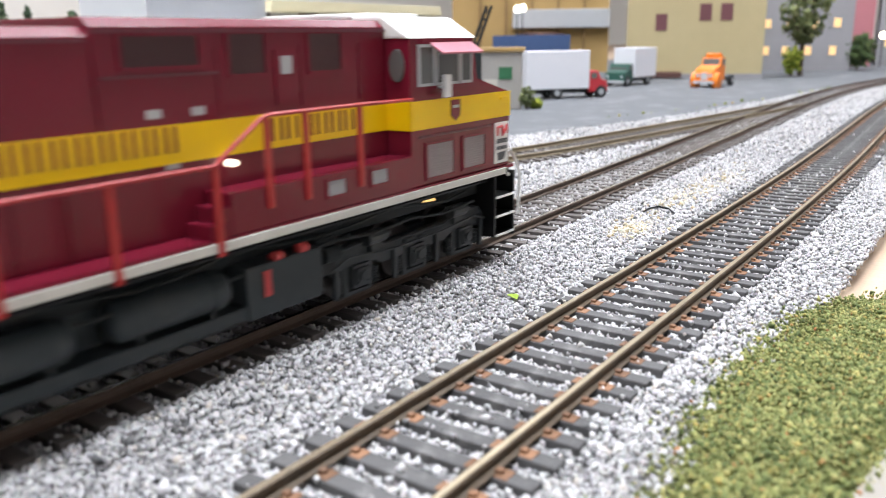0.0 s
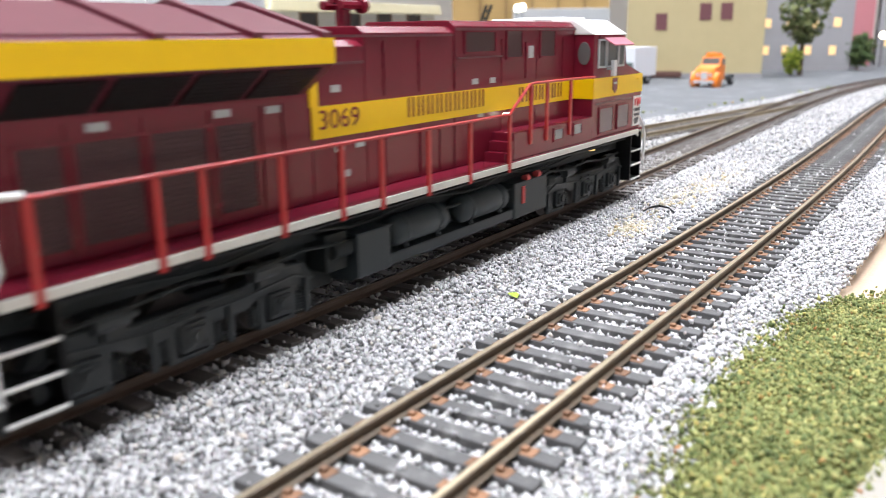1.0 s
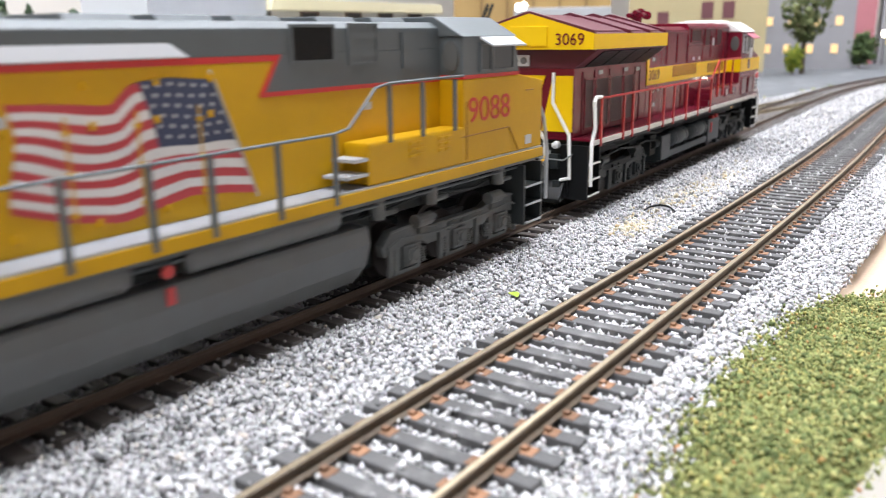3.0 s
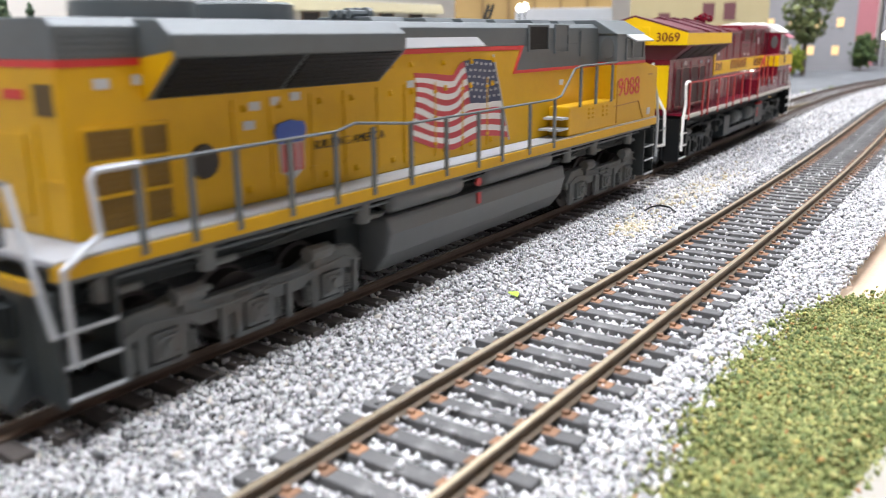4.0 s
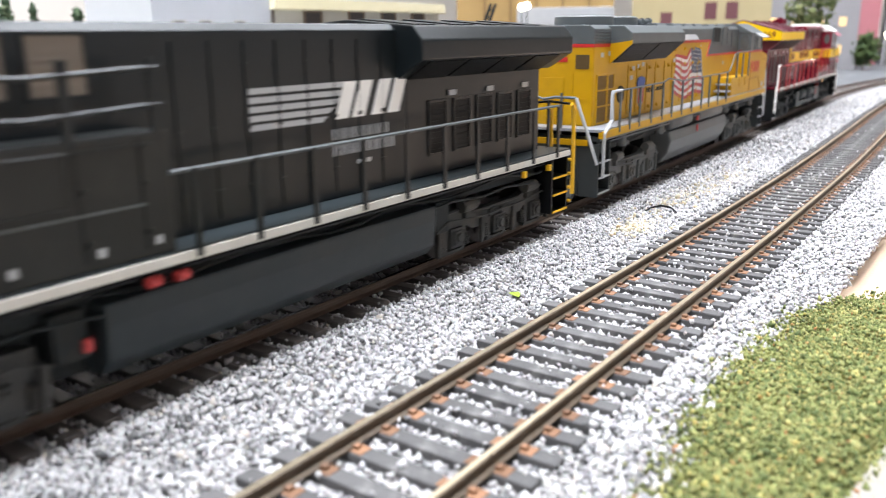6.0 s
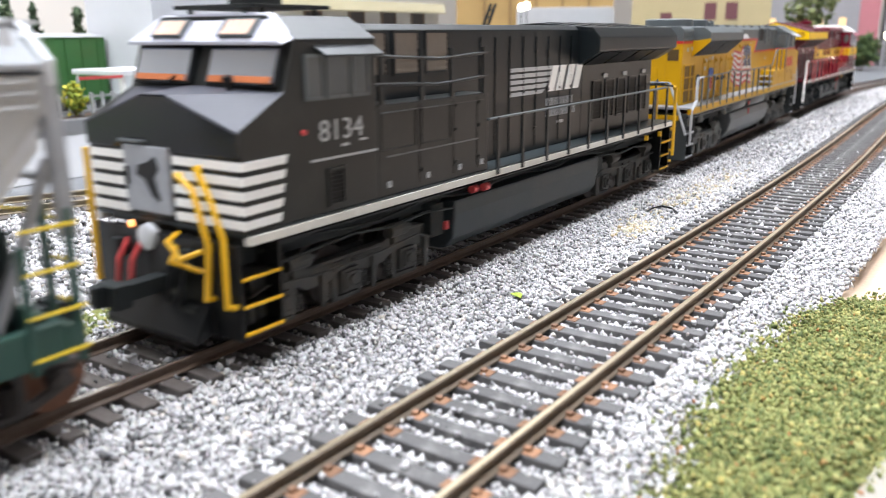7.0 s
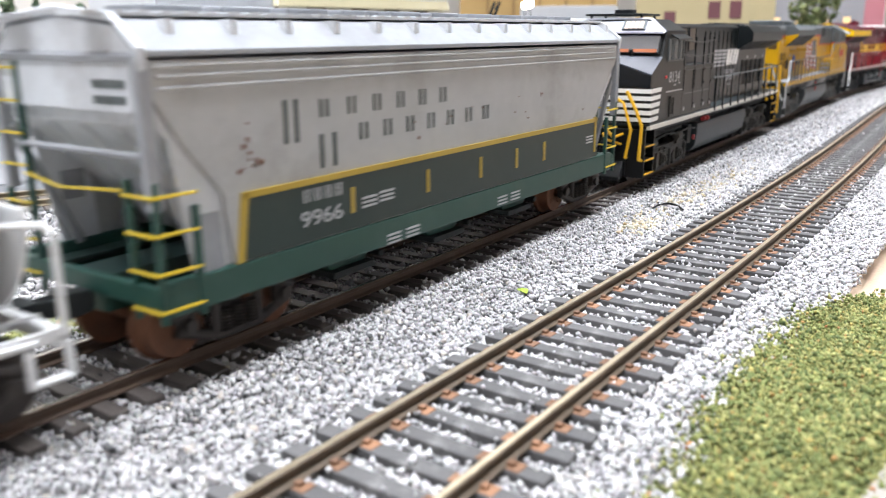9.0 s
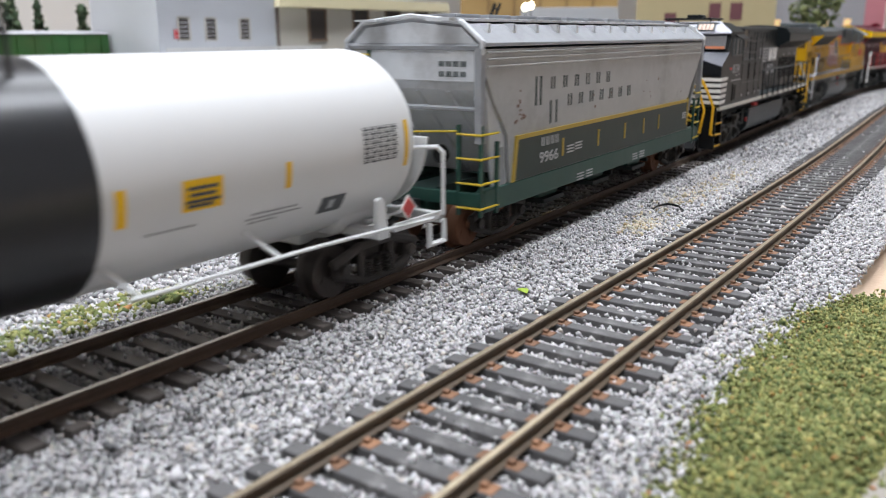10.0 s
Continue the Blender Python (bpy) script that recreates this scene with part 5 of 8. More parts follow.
def black_locomotive():
    """Built with its nose towards -x."""
    sh = NSHIFT
    OX[0] = -300.0
    car = thing("locomotive", "black diesel locomotive model with white stripes and yellow handrails", "locomotive", "train")
    bm = bm_new()
    box(bm, -397, -199, -13.6, 13.6, 14.0, 20.0)
    part("underframe", bm, UNDER, car)
    for s in (-1, 1):
        bm = bm_new()
        box(bm, -397, -199, min(s * 13.6, s * 18.4), max(s * 13.6, s * 18.4), 18.6, 20.0)
        part("sill_flange", bm, BLACK, car)
    for k in range(17):
        x = -397 + 6 + k * (-199 - -397 - 12) / 16
        bm = bm_new()
        along_x(bm, [(-13.6, 15.8), (-18.0, 18.5), (-18.0, 18.8), (-13.6, 18.8)], x - 0.5, x + 0.5)
        part("deck_bracket", bm, UNDER, car)
    bm = bm_new()
    wire(bm, [(-397 + 4 + k * 8, -15.0 - (k % 3) * 0.4, 16.0 + 0.8 * math.sin(k * 1.3)) for k in range(25)], 0.4)
    part("cable", bm, UNDER, car)
    bm = bm_new()
    wire(bm, [(-397 + 6, -16.6, 17.4), (-199 - 6, -16.6, 17.4)], 0.35)
    part("air_pipe", bm, BLACK, car)
    for s in (-1, 1):
        bm = bm_new()
        box(bm, -399, -198, min(s * 18.4, s * 19.7), max(s * 18.4, s * 19.7), 18.8, 20.3)
        part("sill", bm, DULL_WHITE, car, "off-white sill edge", 0.1)
    bm = bm_new()
    box(bm, -399, -198, -19.4, 19.4, 20.0, 20.7)
    part("walkway", bm, TANK_BLACK, car)
    # cab, nose
    side = [(-365.8, 20.7), (-365.8, 50.2), (-386.6, 50.2), (-389.4, 42.0), (-399.4, 36.8), (-399.0, 20.7)]
    bm = bm_new()
    along_y(bm, side, -19.3, 19.3)
    part("cab", bm, NDARK, car, "", 0.35)
    bm = bm_new()
    along_x(bm, [(-19.5, 50.1), (19.5, 50.1), (13, 54.0), (-13, 54.0)], -386.4, -365.4)
    part("cab_roof", bm, NBLACK, car, "", 0.4)
    bm = bm_new()
    along_y(bm, [(-384.6, 54.3), (-386.2, 50.2), (-389.3, 49.2), (-389.5, 49.8), (-385.4, 54.4)], -19, 19)
    for v in bm.verts:
        if v.co.z > 52:
            v.co.y *= 0.72
    brow = part("windscreen_brow", bm, BROW, car, "brow with number boards, its pale reflection painted in", 0.2)
    for y in (-12.5, 4.5):
        bm = bm_new()
        along_y(bm, [(-388.9, 50.4), (-386.4, 53.2), (-386.9, 53.6), (-389.5, 50.8)], y, y + 8)
        nb = part("number_board", bm, HARBOUR, brow, "number board in a dark frame", 0.1)
        bm = bm_new()
        for k in range(4):
            along_y(bm, [(-389.35, 50.95), (-387.15, 53.15), (-387.25, 53.3), (-389.5, 51.1)], y + 0.9 + k * 1.6, y + 2.1 + k * 1.6)
        part("number_bars", bm, paint("board_orange_%d" % (y > 0), (0.75, 0.5, 0.38), 0.5), nb, "pale orange figures")
    # windscreens
    for y0, y1 in ((-17.5, -2.2), (3.0, 16.8)):
        bm = bm_new()
        along_y(bm, [(-389.4, 42.6), (-387.2, 48.9), (-387.8, 49.1), (-390.0, 42.8)], y0 - 0.7, y1 + 0.7)
        fr = part("windscreen_frame", bm, BLACK, car, "", 0.3)
        bm = bm_new()
        along_y(bm, [(-389.6, 43.2), (-387.7, 48.5), (-388.2, 48.7), (-390.2, 43.4)], y0, y1)
        part("pane", bm, MIRROR_GLASS, fr, "brightly reflecting windscreen")
        bm = bm_new()
        along_y(bm, [(-389.9, 43.2), (-389.5, 44.2), (-390.0, 44.4), (-390.4, 43.4)], y0 + 0.4, y1 - 0.4)
        part("windscreen_shelf", bm, paint("orange_sill_%d" % (y0 > 0), (0.45, 0.13, 0.04), 0.5), fr)
    # nose face with stripes
    bm = bm_new()
    along_x(bm, [(-3.0, 22.0), (8.6, 22.0), (8.6, 33.2), (-3.0, 33.2)], -400.2, -399.2)
    door = part("nose_door", bm, NOSE_GREY, car, "pale grey nose door panel", 0.25)
    bm = bm_new()
    along_x(bm, [(-0.5, 24.2), (1.4, 25.0), (3.0, 27.6), (5.2, 28.4), (4.6, 30.0), (2.0, 30.6), (0.2, 31.6), (-0.6, 29.6), (0.8, 28.0)], -400.45, -400.15)
    part("emblem", bm, BLACK, door, "plain black emblem shape")
    bm = bm_new()
    rod(bm, (-400.6, 7.6, 26.5), (-400.6, 7.6, 29.5), 0.35, 6)
    part("door_handle", bm, BLACK, door)
    # nose top: level along the middle, falling to the corners
    bm = bm_new()
    pts = [(-389.5, -19.25, 41.9), (-399.6, -19.25, 36.6), (-399.6, -3.0, 41.7), (-389.5, -3.0, 42.5), (-389.5, 3.0, 42.5), (-399.6, 3.0, 41.7), (-399.6, 19.25, 36.6), (-389.5, 19.25, 41.9)]
    top = [bm.verts.new((x - OX[0], y, z)) for x, y, z in pts]
    low = [bm.verts.new((x - OX[0], y, 36.2 if x < -395 else 41.2)) for x, y, z in pts]
    for q in ((0, 1, 2, 3), (3, 2, 5, 4), (4, 5, 6, 7)):
        bm.faces.new([top[k] for k in q])
        bm.faces.new([low[k] for k in q[::-1]])
    for k in range(8):
        bm.faces.new((top[k], top[(k + 1) % 8], low[(k + 1) % 8], low[k]))
    part("nose_top", bm, NOSE_SHEEN, car, "sloping black nose top with a grey sheen painted in")
    bm = bm_new()
    along_x(bm, [(-19.2, 36.2), (19.2, 36.2), (3.0, 41.4), (-3.0, 41.4)], -399.9, -399.5)
    part("nose_gable", bm, GLOSSBLACK, car, "glossy black peaked nose front")
    bm = bm_new()
    wire(bm, [(-390.2, -15.5, 43.0), (-391.0, -9.5, 43.2), (-390.4, -8.6, 44.2)], 0.22)
    wire(bm, [(-390.2, 12.5, 43.0), (-391.0, 6.5, 43.2), (-390.4, 5.6, 44.2)], 0.22)
    part("wiper", bm, BLACK, car)
    bm = bm_new()
    wire(bm, [(-399.7, 3.0, 34.0), (-400.6, 3.4, 34.0), (-400.6, 8.6, 34.0), (-399.7, 9.0, 34.0)], 0.25)
    part("grab_iron", bm, HARBOUR, car)
    bm = bm_new()
    along_x(bm, [(-19.2, 32.6), (19.2, 32.6), (19.2, 36.4), (-19.2, 36.4)], -399.75, -399.3)
    part("nose_chin", bm, GLOSSBLACK, car, "glossy black upper nose", 0.1)
    bm = bm_new()
    rod(bm, (-391.5, -9.0, 41.0), (-391.5, -9.0, 43.4), 0.4, 8)
    rod(bm, (-391.5, -9.0, 43.4), (-391.9, -9.0, 44.4), 0.8, 10)
    part("antenna", bm, BLACK, car)
    for k in range(5):
        z = 21.4 + k * 2.3
        bm = bm_new()
        box(bm, -399.7, -399.3, -19.4, -3.4, z, z + 1.35)
        box(bm, -399.7, -399.3, 9.0, 19.4, z, z + 1.35)
        along_y(bm, [(-399.6, z), (-391.9 + k * 0.45, z + 0.2), (-391.4 + k * 0.45, z + 1.5), (-399.6, z + 1.35)], -19.6, -19.25)
        part("stripe", bm, WHITE, car, "white speed stripe wrapping round the nose")
    cab_windows(car, [(-384.2, -380.6), (-379.0, -373.6), (-372.2, -368.6)], -19.35, 40.8, 47.2, HARBOUR)
    bm = bm_new()
    along_x(bm, [(-19.2, 49.2), (-22.0, 47.6), (-22.0, 47.2), (-19.2, 48.6)], -382, -366.5)
    part("sunshade", bm, NBLACK, car, "black window awning", 0.1)
    lettering("road_number", "8134", 3.6, 11.6, LTGREY, car, facing(-381.6, -19.32, 33.2), "white road number on the cab side")
    vent(car, -379.5, -376, 22.2, 28.0, -19.35, NDARK, GRILLE, 8)
    patch(car, "seam", -384, -366, -19.3, 30.0, 30.4, LTGREY)
    patch(car, "notice", -376, -374, -19.3, 31.9, 32.4, LTGREY)
    patch(car, "notice", -371, -369, -19.3, 32.4, 32.8, LTGREY)
    bm = bm_new()
    rod(bm, (-385.5, -19.3, 35.2), (-385.5, -19.8, 35.2), 0.5, 8)
    part("marker_lamp", bm, DECAL_RED, car)
    bm = bm_new()
    for y in (-9, 9):
        for x in (-383, -370):
            rod(bm, (x, y, 54), (x, y, 55.6), 0.5, 6)
    box(bm, -386, -367, -10, 10, 55.2, 55.9)
    box(bm, -377, -372, -3, 3, 55.9, 57.4)
    box(bm, -384, -380, -6, -2, 55.9, 57)
    part("roof_rack", bm, NBLACK, car, "", 0.15)
    # equipment cab behind, full width up to mid height
    bm = bm_new()
    box(bm, -365.8, -325.5, -19.2, 19.2, 20.7, 38.2)
    part("side_box", bm, NDARK, car, "", 0.4)
    patch(car, "seam", -363, -330, -19.2, 28.2, 28.5, HARBOUR)
    for x in (-352.5, -340.0, -330.5):
        patch(car, "door_seam", x, x + 0.3, -19.2, 22.0, 37.6, GRILLE, "", 0.08)
        for z in (24.0, 31.0, 36.0):
            patch(car, "hinge", x + 0.6, x + 1.2, -19.2, z, z + 0.7, NDARK, "", 0.35)
    for x0, x1, z0, z1 in ((-364.6, -353.6, 29.6, 36.6), (-351.4, -341.2, 29.6, 36.6)):
        bm = bm_new()
        wire(bm, [(x0, -19.25, z0), (x1, -19.25, z0), (x1, -19.25, z1), (x0, -19.25, z1), (x0, -19.25, z0)], 0.14, 4)
        part("panel_frame", bm, NDARK, car)
    patch(car, "seam", -363, -328, -19.2, 36.4, 36.7, NBLACK)
    bm = bm_new()
    for x in (-363, -350, -338, -329):
        box(bm, x, x + 1.1, -19.35, -19.2, 22.4, 23.6)
    part("notice", bm, LTGREY, car)
    bm = bm_new()
    along_x(bm, [(-13, 20.7), (13, 20.7), (13, 51.6), (11.6, 52.8), (-11.6, 52.8), (-13, 51.6)], -365.8, -262)
    part("hood", bm, NBLACK, car, "", 0.3)
    for a, b in ((-362, -355), (-352, -344), (-341, -333)):
        vent(car, a, b, 43.2, 51.0, -13.05, NBLACK, paint("louvre_tan_%d" % -a, (0.2, 0.17, 0.14), 0.6, 0.2), 7)
    bm = bm_new()
    for z in (41.0, 46.0):
        wire(bm, [(-366, -19.0, z + 1), (-345, -19, z), (-326, -19, z + 0.8)], 0.35)
    part("handrail", bm, NBLACK, car)
    stanchions(car, [-364, -351, -340, -327], -19, 37, 48, NBLACK, 0.7)
    door_lines(car, [-319, -312, -305, -298, -291, -284, -277, -270], -13.05, 22, 50, NBLACK)
    # striped horse-mane emblem as plain bars, and the lettering blocks
    bm = bm_new()
    for k in range(5):
        z = 35.4 + k * 1.5
        along_y(bm, [(-305 + k * 0.1, z), (-287.5 + k * 1.9, z), (-286.0 + k * 1.9, z + 0.95), (-305 + k * 0.1, z + 0.95)], -13.25, -13.05)
    part("emblem_stripes", bm, LTGREY, car, "white speed-line emblem")
    for x in (-284.0, -279.2, -273.4, -268.4):
        bm = bm_new()
        along_y(bm, [(x, 35.6), (x + 3.6, 35.6), (x + 6.4, 42.3), (x + 2.8, 42.3)], -13.27, -13.05)
        part("emblem_block", bm, WHITE, car, "white slanted emblem block")
    bars("name_block", [(-285 + k * 2.5, -283.1 + k * 2.5) for k in range(7)], -13.05, 31.8, 33.8, LTGREY, car, "white company lettering")
    bars("name_block", [(-285 + k * 2.4, -283.1 + k * 2.4) for k in range(8)], -13.05, 28.8, 30.8, LTGREY, car, "white company lettering")
    patch(car, "notice", -278, -274, -13.05, 26.6, 27.4, LTGREY)
    # radiator end
    bm = bm_new()
    box(bm, -262, -204.2, -13, 13, 20.7, 42.2)
    part("radiator_body", bm, NBLACK, car, "", 0.3)
    bm = bm_new()
    along_x(bm, [(-13, 41.8), (-19.6, 45.8), (-19.6, 49.6), (-17.2, 52.4), (0, 53.8), (17.2, 52.4), (19.6, 49.6), (19.6, 45.8), (13, 41.8)], -265, -198.4)
    part("radiator_hood", bm, NBLACK, car, "", 0.35)
    for k in range(4):
        a = -262 + k * 14.6
        bm = bm_new()
        along_x(bm, [(-13.5, 41.7), (-19.3, 45.3), (-19.1, 45.6), (-13.3, 42.0)], a, a + 13.2)
        part("grille", bm, GRILLE, car, "black sloping radiator grille")
    for x in (-258, -243, -228, -212):
        bm = bm_new()
        along_x(bm, [(-15, 52.2), (-1, 53.6), (-1, 54.0), (-15, 52.8)], x - 4, x + 4)
        part("roof_screen", bm, NBLACK, car)
    for k in range(5):
        vent(car, -254 + k * 9.6, -248 + k * 9.6, 25.5, 36.5, -13.05, NBLACK, GRILLE, 9)
    for x in (-247, -231, -214):
        patch(car, "notice", x, x + 3, -13.4, 37.6, 38.8, LTGREY, "small white notice", 0.1)
    # handrails
    stanchions(car, [-322, -310, -297, -284, -271, -258, -245, -232, -219, -206], -19.8, 19.2, 32.4, NBLACK, 0.5)
    rail_line(car, [(-326, -19.6, 32.2), (-206, -19.8, 32.6)], HARBOUR, 0.36)
    rail_line(car, [(-401.2, -7.3, 29.4), (-402.5, -8.0, 29.6), (-402.5, -11.5, 27.5), (-402.8, -14.5, 19.0), (-402.6, -13.0, 10.0), (-401.0, -12.8, 9.6)], SAFETY, 0.5)
    rail_line(car, [(-401.2, -12.0, 31.0), (-402.4, -12.6, 31.0), (-402.5, -15.5, 26.0), (-402.8, -18.0, 20.5), (-402.6, -17.6, 9.5), (-401.0, -18.0, 9.0)], SAFETY, 0.5)
    bm = bm_new()
    wire(bm, [(-401, -5.0, 19.6), (-404.2, -6.4, 19.0), (-404.6, -9.6, 16.5), (-401.5, -11.4, 17.5)], 0.45)
    wire(bm, [(-401, -4.4, 17.2), (-404.0, -6.6, 15.6), (-401.5, -11.0, 14.0)], 0.4)
    part("uncoupling_lever", bm, SAFETY, car, "bent yellow uncoupling lever")
    # clutter on the pilot face
    for y, z, w, h in ((-9.8, 6.0, 3.4, 2.0), (-2.6, 4.4, 5.2, 1.6), (6.4, 5.2, 4.2, 2.4), (-9.0, 14.6, 2.2, 2.8), (9.2, 13.8, 2.4, 3.2)):
        bm = bm_new()
        box(bm, -402.6, -401.0, y, y + w, z, z + h)
        part("pilot_fitting", bm, UNDER, car, "", 0.25)
    rail_line(car, [(-402.8, 15, 32.5), (-403, 15, 9)], SAFETY, 0.6)
    rail_line(car, [(-198.5, -19.8, 32.5), (-197.0, -19.8, 31.5), (-196.6, -19.8, 22), (-196.6, -19.8, 8)], SAFETY, 0.55)
    rail_line(car, [(-198.5, -13.4, 32.5), (-196.6, -13.0, 30), (-196.4, -13.0, 20), (-196.4, -13, 8)], SAFETY, 0.5)
    bm = bm_new()
    for k in range(4):
        rod(bm, (-196.8, -19.4, 6 + 3.8 * k), (-196.8, -13.2, 6 + 3.8 * k), 0.5, 6)
    part("ladder_rung", bm, SAFETY, car, "yellow end ladder rungs")
    stanchions(car, [-199.2], -13.4, 19.2, 33.0, NBLACK, 0.5)
    stanchions(car, [-199.2], -7.0, 19.2, 32.4, NBLACK, 0.5)
    stanchions(car, [-199.2], 7.0, 19.2, 32.4, NBLACK, 0.5)
    rail_line(car, [(-199.2, -19.6, 32.6), (-199.0, -13.4, 33.0), (-198.8, -7.0, 32.2), (-198.6, 0, 30.6), (-198.8, 7.0, 32.2), (-199.2, 19.0, 32.6)], NBLACK, 0.36)
    for y, m in ((-9.5, BLACK), (-5.5, BLACK), (-3.8, DECAL_RED), (4.6, BLACK)):
        rail_line(car, [(-197.6, y, 18), (-195.2, y, 15.0), (-194.6, y + 0.6, 10.0), (-196.0, y + 1.6, 8)], m, 0.5, "air_hose")
    for y, z, w, h in ((-11.0, 11.0, 3.2, 5.0), (3.8, 10.6, 4.0, 5.2), (-6.0, 4.6, 12.0, 1.6)):
        bm = bm_new()
        box(bm, -197.4, -195.8, y, y + w, z, z + h)
        part("pilot_fitting", bm, UNDER, car, "", 0.25)
    for x in (-223.5, -210.5):
        bm = bm_new()
        box(bm, x, x + 1.0, -20.0, -18.8, 16.2, 17.8)
        part("jacking_pad", bm, SAFETY, car, "small yellow jacking pad", 0.15)
    side_steps(car, -399.5, -1, BLACK, SAFETY, 18.8)
    side_steps(car, -199.0, 1, BLACK, SAFETY, 18.8)
    # hoses and lamps on the pilot
    for y, m in ((5, DECAL_RED), (8.5, DECAL_RED), (-5, BLACK), (-8, BLACK)):
        rail_line(car, [(-400.8, y, 17), (-403, y, 14), (-403.4, y + 0.6, 9.5), (-402.4, y + 1.6, 8)], m, 0.5, "air_hose")
    bm = bm_new()
    lathe(bm, (-401.2, 2.5, 18.0), "x", [(-1.0, 0.6), (-0.6, 2.2), (0.6, 2.4)], 14)
    part("ditch_light", bm, BRIGHT, car, "silver lamp on the pilot", 0, True)
    bm = bm_new()
    lathe(bm, (-400.6, 7.5, 19.6), "x", [(-0.4, 0.5), (0, 0.7)], 10)
    part("marker_lamp", bm, glow("lamp_orange", (1.0, 0.4, 0.12), 3.0), car, "small glowing marker lamp")
    # tank, trucks
    bm = bm_new()
    along_x(bm, [(-13, 3.8), (13, 3.8), (17, 7), (17, 15.2), (-17.6, 15.2), (-17.6, 12), (-17.0, 6.6), (-15, 4.2)], -337, -258)
    part("fuel_tank", bm, TANK_BLACK, car, "dark grey fuel tank", 0.6)
    bm = bm_new()
    rod(bm, (-330, -17.6, 16.6), (-328, -17.6, 16.6), 0.9, 10)
    rod(bm, (-325, -17.6, 16.4), (-323, -17.6, 16.4), 0.9, 10)
    box(bm, -340.4, -339.4, -17.6, -16.8, 9.4, 11.2)
    part("fuel_gauge", bm, DECAL_RED, car, "small red fuel cut-off and gauge")
    for x0 in (-345, -257):
        bm = bm_new()
        box(bm, x0 + 1, x0 + 6, -16, -11, 8, 15.2)
        part("air_compressor", bm, UNDER, car, "", 0.3)
    bm = bm_new()
    wire(bm, [(x, -16.8, 13.4 + (x % 5) * 0.35) for x in range(-395, -205, 12)], 0.35)
    part("air_pipe", bm, UNDER, car)
    truck_three(car, -396, -346, NTRUCK, WHEEL, "weathered dark six-wheel truck")
    truck_three(car, -254, -204, NTRUCK, WHEEL, "weathered dark six-wheel truck")
    for a, b in ((-348, -336.5), (-258.5, -252)):
        bm = bm_new()
        box(bm, a, b, -10.5, 10.5, 3.8, 15.0)
        part("equipment_box", bm, UNDER, car, "", 0.3)
    coupler(car, -400, -1, UNDER)
    coupler(car, -198, 1, UNDER)
    return car, -300.0 + sh


# ---------------------------------------------------------------- covered hopper and tank car


